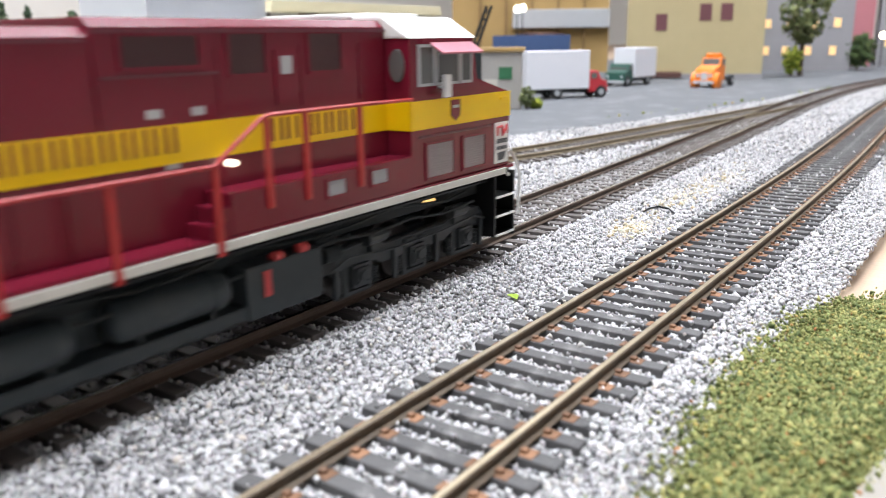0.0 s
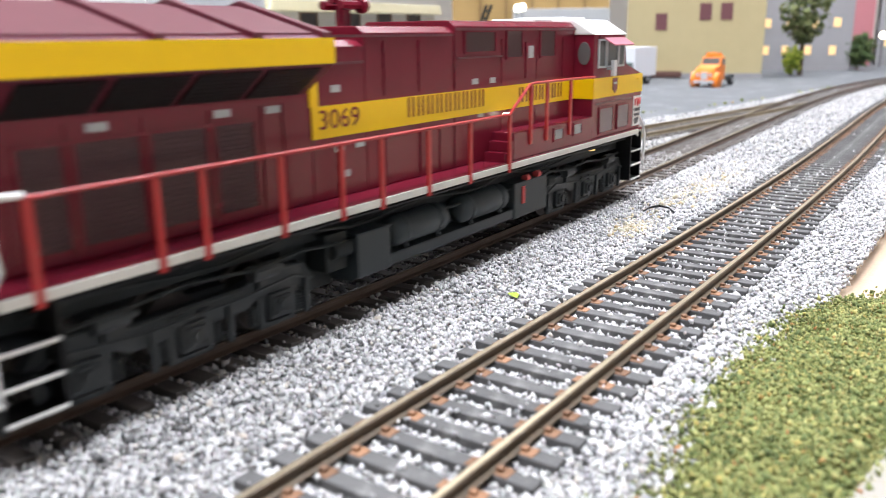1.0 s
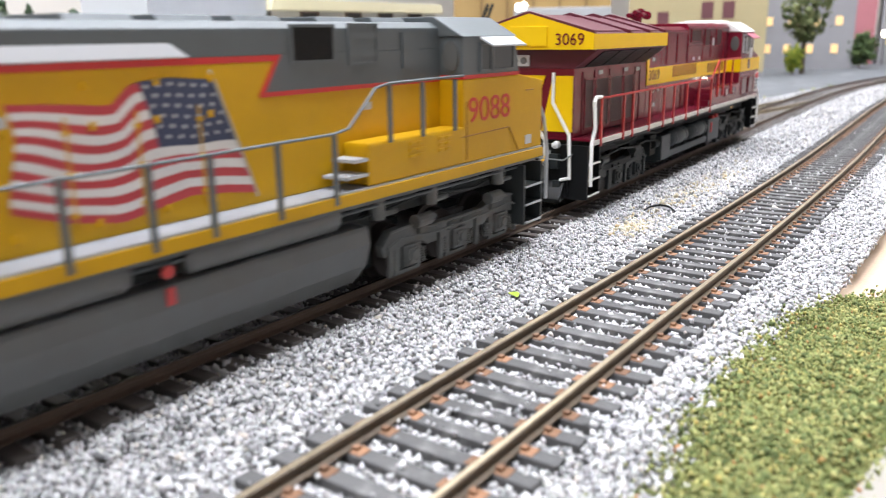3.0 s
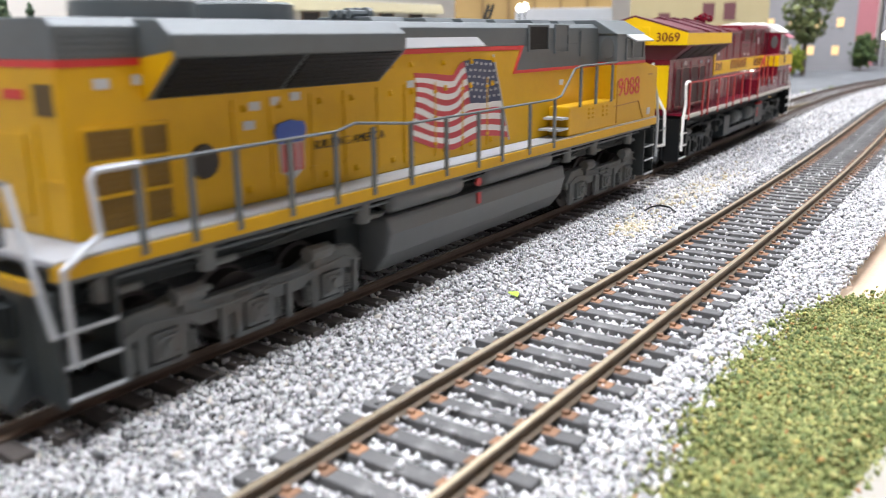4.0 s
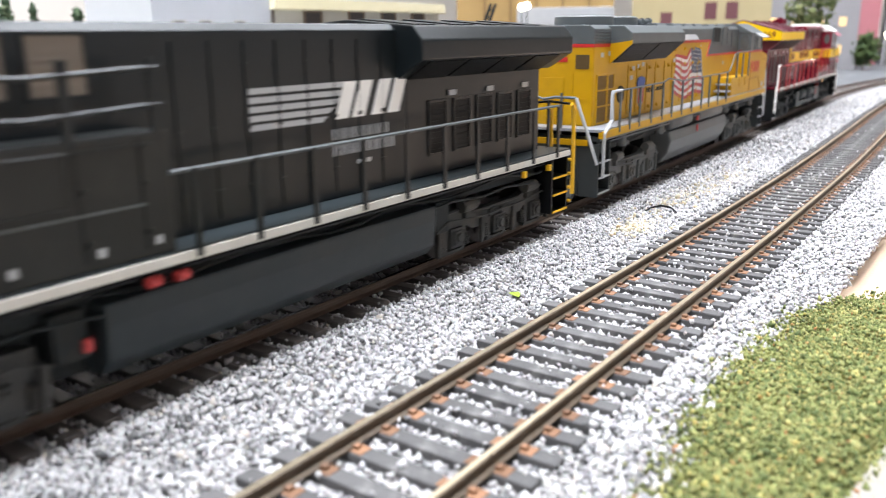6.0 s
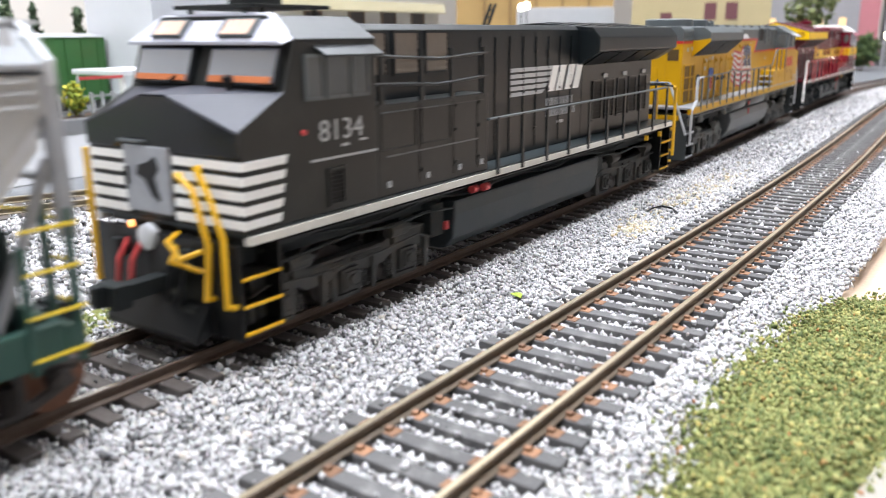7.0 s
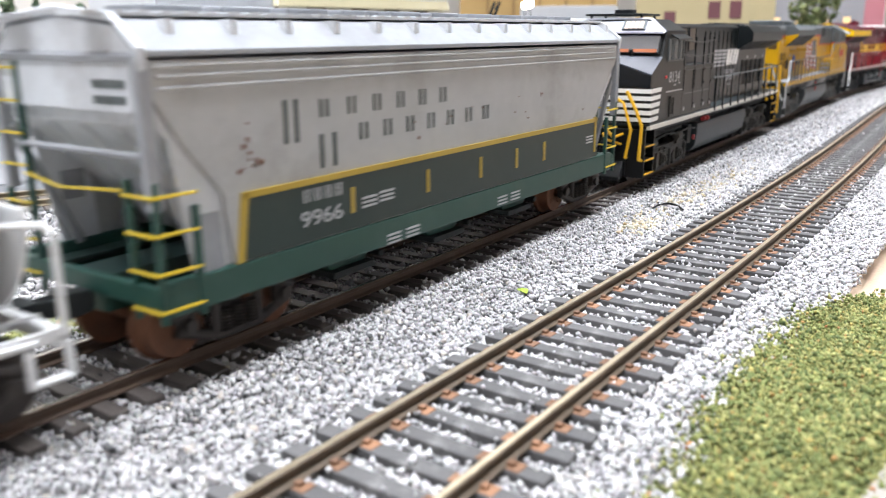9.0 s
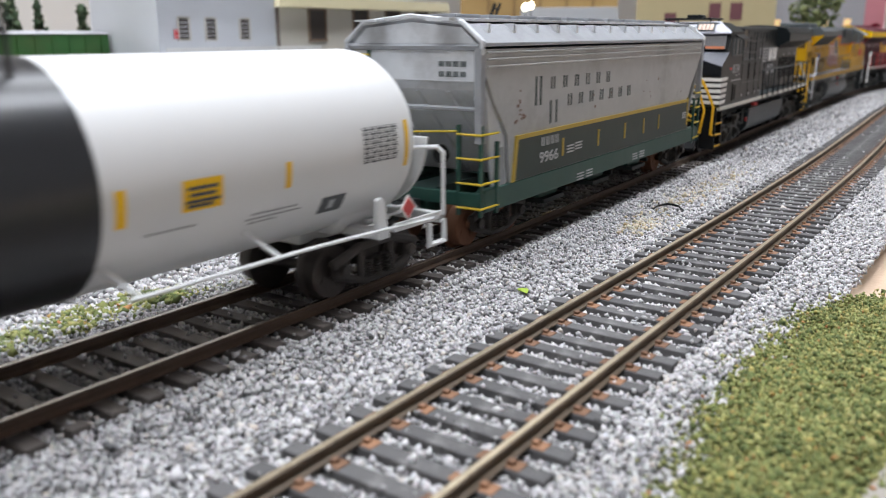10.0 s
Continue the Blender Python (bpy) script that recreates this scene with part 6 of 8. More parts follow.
def hopper_car():
    """Fitted between x = -586 and -430; the ends slope in below the roof."""
    OX[0] = -508.0
    car = thing("covered_hopper", "weathered white and green covered hopper car with yellow trim", "freight car", "train")
    # trough with deep end slopes, between two side sheets
    bm = bm_new()
    along_y(bm, [(-584.4, 46.3), (-584.4, 37.5), (-561, 15.0), (-451, 15.0), (-429.6, 37.5), (-429.6, 46.3)], -18.7, 18.7)
    part("trough", bm, HOP_END_LIT, car, "grey trough with sloping ends, lightened as if lit", 0.3)
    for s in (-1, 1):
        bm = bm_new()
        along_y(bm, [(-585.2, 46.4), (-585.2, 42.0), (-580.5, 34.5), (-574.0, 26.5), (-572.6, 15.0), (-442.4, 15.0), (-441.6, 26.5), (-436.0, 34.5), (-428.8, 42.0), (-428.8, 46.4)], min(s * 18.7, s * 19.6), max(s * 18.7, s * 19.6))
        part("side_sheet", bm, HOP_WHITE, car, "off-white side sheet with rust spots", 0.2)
    for xo in (-584.75, -429.65):
        bm = bm_new()
        a, b = (-586.0, -585.0) if xo < -500 else (-429.0, -428.0)
        along_x(bm, [(-17.6, 39.4), (17.6, 39.4), (18.6, 46.8), (13.6, 51.0), (0, 52.2), (-13.6, 51.0), (-18.6, 46.8)], a, b)
        part("end_sheet", bm, HOP_END_LIT, car, "grey end sheet, lightened as if lit", 0.12)
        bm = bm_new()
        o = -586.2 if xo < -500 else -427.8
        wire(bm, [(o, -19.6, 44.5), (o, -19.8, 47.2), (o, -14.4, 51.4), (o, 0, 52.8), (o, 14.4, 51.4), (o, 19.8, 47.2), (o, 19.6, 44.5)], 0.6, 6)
        part("roof_rim", bm, HOP_END_LIT, car, "pale rim along the roof's end", 0, True)
    for xa, xb in ((-584.0, -562), (-430, -450)):
        for y in (-9, 0, 9):
            bm = bm_new()
            rod(bm, (xa, y, 37.2), (xb, y, 15.6), 0.55, 6)
            part("slope_rib", bm, HOP_END_LIT, car)
    for s in (-1, 1):
        for xa, xb in ((-574.2, -578.4), (-442.6, -438.6)):
            bm = bm_new()
            lo, hi = min(xa, xb), max(xa, xb)
            along_x(bm, [(s * 18.6, 15.0), (s * 19.3, 15.0), (s * 18.2, 27.5), (s * 17.6, 27.5)], lo, hi)
            part("corner_web", bm, HOP_ROOF if xa < -500 else HOP_DARK, car, "corner web", 0.2)
            e, w = (xa + 0.4, -1) if xa < -500 else (xa - 0.4, 1)
            bm = bm_new()
            along_y(bm, [(e + w * 9.0, 39.5), (e - w * 1.0, 25.5), (e - w * 1.6, 15.0), (e + w * 5.5, 15.0), (e + w * 7.2, 26.0)][::w], min(s * 18.0, s * 18.5), max(s * 18.0, s * 18.5))
            if xa < -500:
                part("end_gusset", bm, HOP_END_LIT, car, "pale grey end gusset plate", 0.1)
    # lower green field and yellow lining
    bm = bm_new()
    along_y(bm, [(-572.0, 15.6), (-570.4, 25.4), (-441.6, 25.6), (-442.2, 15.6)], -19.95, -19.6)
    part("green_field", bm, HOP_DARK, car, "dark green lower side")
    bm = bm_new()
    along_y(bm, [(-570.8, 25.3), (-441.4, 25.4), (-441.4, 26.4), (-570.8, 26.3)], -20.1, -19.6)
    along_y(bm, [(-572.4, 15.4), (-571.2, 15.4), (-569.6, 26.2), (-570.8, 26.2)], -20.1, -19.6)
    box(bm, -442.8, -441.7, -20.1, -19.6, 17, 26.8)
    for x in (-546, -523, -503, -487, -473):
        box(bm, x, x + 0.9, -20.1, -19.9, 18.5, 23.2)
    part("lining", bm, HOP_YELLOW, car, "yellow lining")
    # roof with sloping shoulders, hatches and running board
    bm = bm_new()
    along_x(bm, [(-20.0, 46.2), (-20.0, 47.0), (-14.5, 51.0), (0, 52.4), (14.5, 51.0), (20.0, 47.0), (20.0, 46.2)], -585.4, -428.6)
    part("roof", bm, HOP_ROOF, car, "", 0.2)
    bm = bm_new()
    for s in (-1, 1):
        for z in (42.6, 44.2, 45.6):
            rod(bm, (-584, s * 19.7, z), (-430, s * 19.7, z), 0.32, 6)
    part("side_rib", bm, HOP_WHITE, car)
    for k in range(14):
        x = -580 + k * 11.4
        bm = bm_new()
        along_y(bm, [(x, 48.6), (x + 1.4, 48.6), (x + 1.2, 51.2), (x + 0.2, 51.2)], -17.2, -14.4)
        part("roof_bracket", bm, HOP_END_LIT, car)
    bm = bm_new()
    box(bm, -590, -425, -13.6, -7.2, 51.6, 52.1)
    box(bm, -590, -425, 7.2, 13.6, 51.6, 52.1)
    for x in range(-590, -428, 4):
        box(bm, x, x + 2.2, -13.8, -7, 52.1, 52.35)
    part("running_board", bm, HOP_END_LIT, car, "grey grating roof walkway")
    for k in range(10):
        x = -575 + k * 14.8
        bm = bm_new()
        box(bm, x, x + 11, -5, 5, 52.2, 53.5)
        part("roof_hatch", bm, HOP_ROOF, car, "", 0.3)
    # underframe sill
    for s in (-1, 1):
        bm = bm_new()
        pts = [(min(s * 17.6, s * 20.0), 10.2), (max(s * 17.6, s * 20.0), 10.2), (max(s * 17.6, s * 20.0), 15.4), (min(s * 17.6, s * 20.0), 15.4)]
        along_x(bm, pts, -585, -430)
        part("side_sill", bm, HOP_GREEN, car, "green side sill", 0.35)
    for a, b, c, d in ((-585, -560, -586.5, -585), (-452, -430, -430, -428.5)):
        bm = bm_new()
        box(bm, a, b, -4.5, 4.5, 12.6, 14.4)
        part("end_platform", bm, HOP_DARK, car)
        for y0, y1 in ((-17.6, -13.0), (13.0, 17.6)):
            bm = bm_new()
            box(bm, a, b, y0, y1, 12.6, 13.4)
            part("crossover_board", bm, HOP_DARK, car, "", 0.1)
        bm = bm_new()
        box(bm, c, d, -20, 20, 11.6, 14.8)
        part("end_sill", bm, HOP_GREEN, car, "", 0.3)
    # added dark plates that stand in for the shadow below the end slope
    bm = bm_new()
    box(bm, -441.4, -440.6, -17.4, 17.4, 9.0, 25.5)
    box(bm, -433.0, -432.2, -13.0, 17.4, 9.0, 27.0)
    part("end_shade_plate", bm, HOP_DARK, car, "dark green plates for the shade under the end slope", 0.1)
    bm = bm_new()
    box(bm, -585, -430, -3, 3, 8.0, 13)
    part("centre_sill", bm, HOP_GREEN, car, "", 0.3)
    # discharge hoppers
    for x in (-540, -508, -476):
        bm = bm_new()
        along_y(bm, [(x - 12, 14.6), (x + 12, 14.6), (x + 5, 6.2), (x - 5, 6.2)], -13, 13)
        part("discharge_chute", bm, HOP_GREEN, car, "", 0.4)
        bm = bm_new()
        box(bm, x - 6, x + 6, -15, 15, 5.2, 6.4)
        rod(bm, (x + 8, -15, 7.2), (x + 8, 15, 7.2), 0.7, 8)
        part("outlet_gate", bm, UNDER, car)
    # end posts, ladders, grab irons
    for xe, s in ((-586.0, -1), (-428.0, 1)):
        for y in (-19.0, 19.0):
            bm = bm_new()
            along_y(bm, [(xe - 1.0, 46.5), (xe + 1.0, 46.5), (xe + 1.2, 26.0), (xe - 0.6, 26.0)], y - 0.9, y + 0.9)
            part("end_post", bm, HOP_ROOF, car, "pale grey end post", 0.1)
            bm = bm_new()
            rod(bm, (xe - s * 0.5, y * 0.94, 36), (xe - s * 9.5, y * 0.9, 15), 0.8, 6)
            part("end_brace", bm, HOP_ROOF, car, "pale grey sloping brace")
        for z, y, r in ((46.8, 19, 0.8), (33.5, 15, 0.6)):
            bm = bm_new()
            rod(bm, (xe, -19, z), (xe, y, z), r, 6)
            part("end_rail", bm, HOP_ROOF, car, "pale grey cross rail")
        for x, y, top in ((xe, -19.6, 30), (xe, -13.4, 30), (xe - s * 6.4, -19.9, 26), (xe, 19.6, 46), (xe, 12.8, 46)):
            bm = bm_new()
            box(bm, x - 0.5, x + 0.5, y - 0.4, y + 0.4, 9.5, top)
            part("ladder_stile", bm, HOP_GREEN, car)
        for z in (11.4, 17.0, 22.6, 28.0):
            bm = bm_new()
            wire(bm, [(xe + s * 0.8, -13.2, z), (xe + s * 0.8, -20.0, z), (xe - s * 6.6, -20.3, z)], 0.24)
            part("ladder_rung", bm, HOP_RUNG, car, "yellow ladder rung")
        for z in (12.4, 18, 24, 30, 35, 40, 45):
            bm = bm_new()
            rod(bm, (xe + s * 0.6, 12.6, z), (xe + s * 0.6, 19.8, z), 0.24, 6)
            part("ladder_rung", bm, HOP_RUNG, car, "yellow ladder rung")
        bm = bm_new()
        wire(bm, [(xe + s * 0.8, -13.2, 28.6), (xe + s * 0.8, 3, 27.6), (xe + s * 0.8, 12.6, 29)], 0.24)
        part("grab_iron", bm, HOP_RUNG, car, "yellow grab iron")
    bm = bm_new()
    lathe(bm, (-579.5, -4, 22.0), "x", [(-0.8, 2.2), (0, 2.3)], 16)
    part("round_port", bm, GRILLE, car)
    # lettering blocks
    bars("initial_block", [(-561.5, -557.5)], -19.6, 32.6, 39.6, HOP_DARK, car, "large dark green initial")
    bars("initial_block", [(-553.5, -548.5)], -19.6, 27.6, 33.4, HOP_DARK, car, "large dark green initial")
    bars("name_block", [(-553 + k * 7.0, -550.4 + k * 7.0) for k in range(6)], -19.6, 36.2, 39.2, HOP_DARK, car, "spaced dark green company lettering")
    bars("name_block", [(-543 + k * 6.9, -540.2 + k * 6.9) for k in range(7)], -19.6, 31.4, 34.4, HOP_DARK, car, "spaced dark green company lettering")
    bars("reporting_mark", [(-558 + k * 2.6, -556.1 + k * 2.6) for k in range(4)], -19.95, 22.4, 24.6, LTGREY, car, "white reporting mark")
    lettering("road_number", "9966", 2.7, 10.2, LTGREY, car, facing(-558.6, -20.0, 18.2), "white road number on the lower side")
    for x, z in ((-543, 20.5), (-538, 20.8), (-536, 12), (-530, 12.1), (-495, 12.4), (-489, 12.5), (-448, 21.5)):
        bm = bm_new()
        for k in range(3):
            box(bm, x, x + 4.2, -20.12, -19.9, z - k * 0.8, z - k * 0.8 + 0.4)
        part("stencil", bm, LTGREY, car, "fine white stencilled lines")
    for k in range(4):
        for z in (42.6, 40.4):
            bm = bm_new()
            box(bm, -586.25, -585.95, -9.2 - k * 2.0, -8.8 - k * 2.0, z, z + 1.2)
            box(bm, -586.25, -585.95, -8.4 - k * 2.0, -8.0 - k * 2.0, z, z + 1.2)
            part("reporting_mark", bm, HOP_DARK, car, "dark reporting mark on the end sheet")
    rng = random.Random(4)
    for k in range(26):
        bm = bm_new()
        x, z = (-569 + rng.gauss(0, 1.6), 33 + rng.gauss(0, 3.0)) if k < 14 else (rng.uniform(-530, -450), rng.uniform(28, 36))
        r = rng.uniform(0.15, 0.5)
        along_y(bm, [(x - r, z), (x, z - r * 1.2), (x + r * 1.3, z + 0.1), (x, z + r)], -19.66, -19.6)
        part("rust_spot", bm, RUST, car, "rust-brown chip in the paint")
    truck_two(car, -582, -554, FREIGHT, RUST, "dark freight truck with rusty wheels")
    front = truck_two(car, -452, -424, FREIGHT, RUST, "dark freight truck with rusty wheels")
    front.location.x = 1.9 * MM
    coupler(car, -586, -1, UNDER)
    coupler(car, -429, 1, UNDER)
    for ob in car.children:
        if not ob.name.startswith(("truck", "coupler")):
            for v in ob.data.vertices:
                v.co.y *= 0.95
                v.co.x += (v.co.x + 0.078) * 0.017
                if ob.name.startswith(("roof", "running_board")):
                    v.co.z += 0.7 * MM
    return car, -508.0 + HSHIFT + 1.3


def tank_car():
    """Tank between x = -760 and -601."""
    OX[0] = -680.0
    car = thing("tank_car", "glossy white tank car with black middle band and white frames", "freight car", "train")
    R, zc = 17.6, 29.2

    def shell(name, x0, x1, material, r, label, ends=()):
        bm = bm_new()
        prof = [(x0, r), (x1, r)]
        if "front" in ends:
            prof = [(x0, r)] + [(x1 + 9.0 * math.sin(a), r * math.cos(a)) for a in [k * math.pi / 2 / 9 for k in range(9)]] + [(x1 + 9.0, 0.3)]
        if "rear" in ends:
            prof = [(x0 - 9.0, 0.3)] + [(x0 - 9.0 * math.cos(a), r * math.sin(a)) for a in [k * math.pi / 2 / 9 for k in range(1, 9)]] + [(x0, r), (x1, r)]
        lathe(bm, (0, 0, zc), "x", prof, 64)
        return part(name, bm, material, car, label, 0, True)
    shell("tank_front", -676.2, -609.5, TANKCAR_WHITE, R, "glossy white tank shell", ("front",))
    shell("tank_band", -712, -675.7, TANKCAR_BLACK, R + 0.12, "black middle band", ())
    shell("tank_rear", -752, -711.5, TANKCAR_WHITE, R, "glossy white tank shell", ("rear",))
    bm = bm_new()
    lathe(bm, (-695, 0, zc + R - 0.6), "z", [(0, 7.0), (3.4, 7.0), (3.9, 6.2), (4.4, 3.0)], 24)
    dome = part("dome", bm, TANKCAR_BLACK, car, "black valve housing", 0, True)
    bm = bm_new()
    for y in (-9, 9):
        wire(bm, [(-681, y, zc + R - 3), (-681, y, zc + R + 7.5), (-709, y, zc + R + 7.5), (-709, y, zc + R - 3)], 0.45)
    wire(bm, [(-681, -9, zc + R + 7.5), (-681, 9, zc + R + 7.5)], 0.45)
    wire(bm, [(-681, -9, zc + R + 3.5), (-709, -9, zc + R + 3.5)], 0.4)
    part("platform_rail", bm, TANKCAR_BLACK, car)
    bm = bm_new()
    box(bm, -706, -684, -10, 10, zc + R - 1.4, zc + R - 0.8)
    part("platform", bm, TANKCAR_BLACK, car)

    def on_shell(name, x0, x1, a0, a1, material, label, proud=0.1, parent=None):
        """A decal that follows the shell; a0, a1: heights in mm on the near side."""
        bm = bm_new()
        r = R + proud
        n = 6
        rows = []
        for k in range(n + 1):
            z = a0 + (a1 - a0) * k / n
            y = -math.sqrt(max(r * r - (z - zc) ** 2, 0))
            rows.append([bm.verts.new((x - OX[0], y, z)) for x in (x0, x1)])
        for a, b in zip(rows, rows[1:]):
            bm.faces.new((a[0], a[1], b[1], b[0]))
        return part(name, bm, material, parent or car, label)
    on_shell("reflector", -673.8, -672.1, 24.0, 29.4, DECAL_YELLOW, "yellow reflective strip")
    on_shell("reflector", -642.4, -641.1, 25.0, 29.4, DECAL_YELLOW, "yellow reflective strip")
    on_shell("reflector", -610.7, -609.6, 24.6, 33.6, DECAL_YELLOW, "yellow reflective strip")
    pl = on_shell("placard", -662.9, -655.5, 24.4, 29.2, DECAL_YELLOW, "yellow caution placard with dark lines of print")
    for z, a, b in ((27.6, 0.8, 6.4), (26.6, 1.2, 6.0), (25.6, 0.5, 6.8), (24.9, 0.8, 5.5)):
        on_shell("print_line", -662.9 + a, -662.9 + b, z, z + 0.55, DECAL_GREY, "", 0.2, pl)
    for row in range(8):
        z = 26.4 + row * 0.85
        on_shell("table_rule", -623.0, -612.8, z + 0.62, z + 0.72, DECAL_GREY, "thin dark rule of the data table", 0.12)
        for k in range(5):
            on_shell("table_entry", -622.8 + k * 2.0, -621.5 + k * 2.0 + 0.4 * ((row * 3 + k) % 2), z + 0.12, z + 0.45, DECAL_GREY, "", 0.12)
    on_shell("dark_plate", -632.4, -626.2, 18.4, 21.6, DECAL_GREY, "dark grey plate with pale emblem")
    on_shell("plate_emblem", -630.4, -629.0, 19.2, 20.9, LTGREY, "", 0.22)
    for z, a, b in ((21.4, -649, -638.5), (20.6, -650, -637.5), (19.9, -649, -643), (22.0, -669, -660)):
        on_shell("print_line", a, b, z, z + 0.2, DECAL_GREY, "fine line of print")
    # half-height shield before the tank head
    bm = bm_new()
    along_x(bm, [(16.0 * math.cos(math.radians(a)), zc + 16.0 * math.sin(math.radians(a))) for a in range(-180, 1, 12)], -601.4, -600.6)
    part("head_shield", bm, TANKCAR_WHITE, car, "white half-height head shield", 0.25)
    # frames, trucks, end details at both ends
    for xe, s in ((-601, 1), (-762, -1)):
        xb = xe - s * 17
        bm = bm_new()
        along_x(bm, [(-9, 12), (9, 12), (13.5, 19.0), (12.4, 20.6), (-12.4, 20.6), (-13.5, 19.0)], xb - 5, xb + 5)
        part("saddle", bm, TANKCAR_WHITE, car, "", 0.3)
        bm = bm_new()
        a, b = sorted((xe - s * 26, xe + s * 2.5))
        box(bm, a, b, -4, 4, 10.0, 13.2)
        a, b = sorted((xe + s * 0.8, xe + s * 2.6))
        box(bm, a, b, -18.4, 18.4, 11.2, 13.4)
        a, b = sorted((xb - 1.5, xb + 1.5))
        box(bm, a, b, -18.2, 18.2, 11.4, 13.2)
        part("stub_sill", bm, TANKCAR_WHITE, car, "white end frame", 0.3)
        a, b = sorted((xe - s * 14, xe + s * 2.6))
        for k in range(6):
            bm = bm_new()
            y = -18 + k * 7.2
            box(bm, a, b, y - 0.35, y + 0.35, 13.2, 13.8)
            part("walkway_bar", bm, TANKCAR_WHITE, car)
        bm = bm_new()
        box(bm, a, b, -18.4, -17.4, 12.2, 13.15)
        part("walkway_edge", bm, TANKCAR_WHITE, car)
        bm = bm_new()
        along_y(bm, [(xb - 1.6, 13), (xb + 1.6, 13), (xb + 0.7, 18.6), (xb - 0.2, 19.6), (xb - 1.6, 19.2)], -17.8, -16.6)
        part("gusset", bm, TANKCAR_WHITE, car, "", 0.3)
        for y in (-18.6, 18.6):
            bm = bm_new()
            x0, x1 = xe - s * 3.2, xe + s * 2.0
            wire(bm, [(x0, y, 12), (x0, y, 7.4), (x1, y, 7.4), (x1, y, 12)], 0.55)
            part("sill_step", bm, TANKCAR_WHITE, car)
            bm = bm_new()
            wire(bm, [(xe + s * 1.8, y, 13), (xe + s * 1.8, y, 26.0), (xe + s * 1.0, y * 0.95, 27.2), (xe - s * 4, y * 0.72, 27.2)], 0.5)
            part("end_handrail", bm, TANKCAR_WHITE, car)
    bm = bm_new()
    wire(bm, [(-603, -18.6, 12.8), (-625, -18.8, 13.8), (-640, -18.8, 14.2), (-674, -18.8, 14.4)], 0.4)
    for x in (-646, -672):
        rod(bm, (x, -18.7, 14.3), (x - 3, -13.8, 18.4), 0.45, 6)
    part("side_rail", bm, TANKCAR_WHITE, car, "white grab rail along the tank")
    bm = bm_new()
    x, y, z = -611.5, -18.6, 16.6
    along_y(bm, [(x - 2.4, z), (x, z - 2.6), (x + 2.4, z), (x, z + 2.6)], y - 0.3, y)
    dia = part("hazard_plate", bm, WHITE, car, "white-edged red diamond hazard plate")
    bm = bm_new()
    along_y(bm, [(x - 1.9, z), (x, z - 2.1), (x + 1.9, z), (x, z + 2.1)], y - 0.42, y - 0.3)
    part("hazard_field", bm, DECAL_RED, dia)
    bm = bm_new()
    rod(bm, (x, y, z), (x, -16.8, z), 0.5, 6)
    part("plate_bracket", bm, TANKCAR_WHITE, dia)
    truck_two(car, -629.6, -599.6, FREIGHT, WHEEL, "dark brown freight truck")
    truck_two(car, -763, -733, FREIGHT, WHEEL, "dark brown freight truck")
    coupler(car, -599, 1, UNDER)
    coupler(car, -764, -1, UNDER)
    return car, -680.0 + HSHIFT


NSHIFT, HSHIFT = -28.0, -31.0

# ---------------------------------------------------------------- ground


def sheet(name, points, z, material, label, category="ground", thick=0.004):
    """A flat piece of ground with the outline points (x, y in metres), its top at z."""
    bm = bm_new()
    keep, OX[0] = OX[0], 0.0
    top = [bm.verts.new((x * 1000, y * 1000, z * 1000)) for x, y in points]
    low = [bm.verts.new((x * 1000, y * 1000, (z - thick) * 1000)) for x, y in points]
    bm.faces.new(top)
    bm.faces.new(low[::-1])
    k = len(points)
    for i in range(k):
        bm.faces.new((low[i], low[(i + 1) % k], top[(i + 1) % k], top[i]))
    OX[0] = keep
    ob = new(name, mesh_of(name, bm, material))
    return tagged(ob, label, category, kind="structure")


GRASS = [(0.03, 0.028), (0.0807, 0.0262), (0.0949, 0.028), (0.1066, 0.0303), (0.1242, 0.0324), (0.1356, 0.0329), (0.148, 0.0295), (0.1636, 0.0258), (0.1773, 0.0182), (0.186, 0.011), (0.186, -0.02), (0.125, -0.02), (0.116, 0.008), (0.103, 0.0105), (0.03, 0.013)]
sheet("ground", [(-3, -0.26), (4.4, -0.26), (4.4, 2.3), (-3, 2.3)], -0.0075, EARTH, "tan painted layout baseboard", thick=0.03)
sheet("ballast_bed", [(-1.2, 0.030), (0.15, 0.030), (0.4, 0.028), (0.8, 0.03), (1.5, -0.2), (1.6, -0.02), (1.0, 0.135), (0.76, 0.163), (0.58, 0.181), (0.477, 0.2), (0.433, 0.216), (0.388, 0.225), (0.2, 0.27), (-1.2, 0.3)], -0.0036, BED, "grey stone ballast bed under the tracks")
sheet("road", [(-1.2, 0.297), (0.2, 0.267), (0.388, 0.223), (0.433, 0.215), (0.477, 0.199), (0.582, 0.18), (0.759, 0.162), (1.0, 0.134), (1.5, 0.05), (2.4, 0.05), (2.4, 0.75), (-1.2, 0.75)], -0.0032, ASPHALT, "grey asphalt yard and road", "road")
sheet("pavement", [(0.02, 0.30), (0.26, 0.30), (0.42, 0.36), (0.42, 0.44), (0.02, 0.44)], -0.0028, CONCRETE, "pale concrete platform paving", "pavement")
sheet("trim", [(0.04, 0.0154), (0.0965, 0.0098), (0.112, 0.0078), (0.2, -0.003), (0.2, -0.06), (0.04, -0.06)], -0.0027, paint("edge_board_paint", (0.27, 0.245, 0.21), 0.7, 0.08, 80, 0.1), "pale beige edge board of the layout", "trim", 0.012)
sheet("verge", [(-0.2, 0.44), (0.5, 0.44), (0.5, 0.50), (-0.2, 0.50)], -0.0028, paint("lawn_green", (0.11, 0.2, 0.04), 0.9, 0.3, 200, 0.5), "green lawn strip")

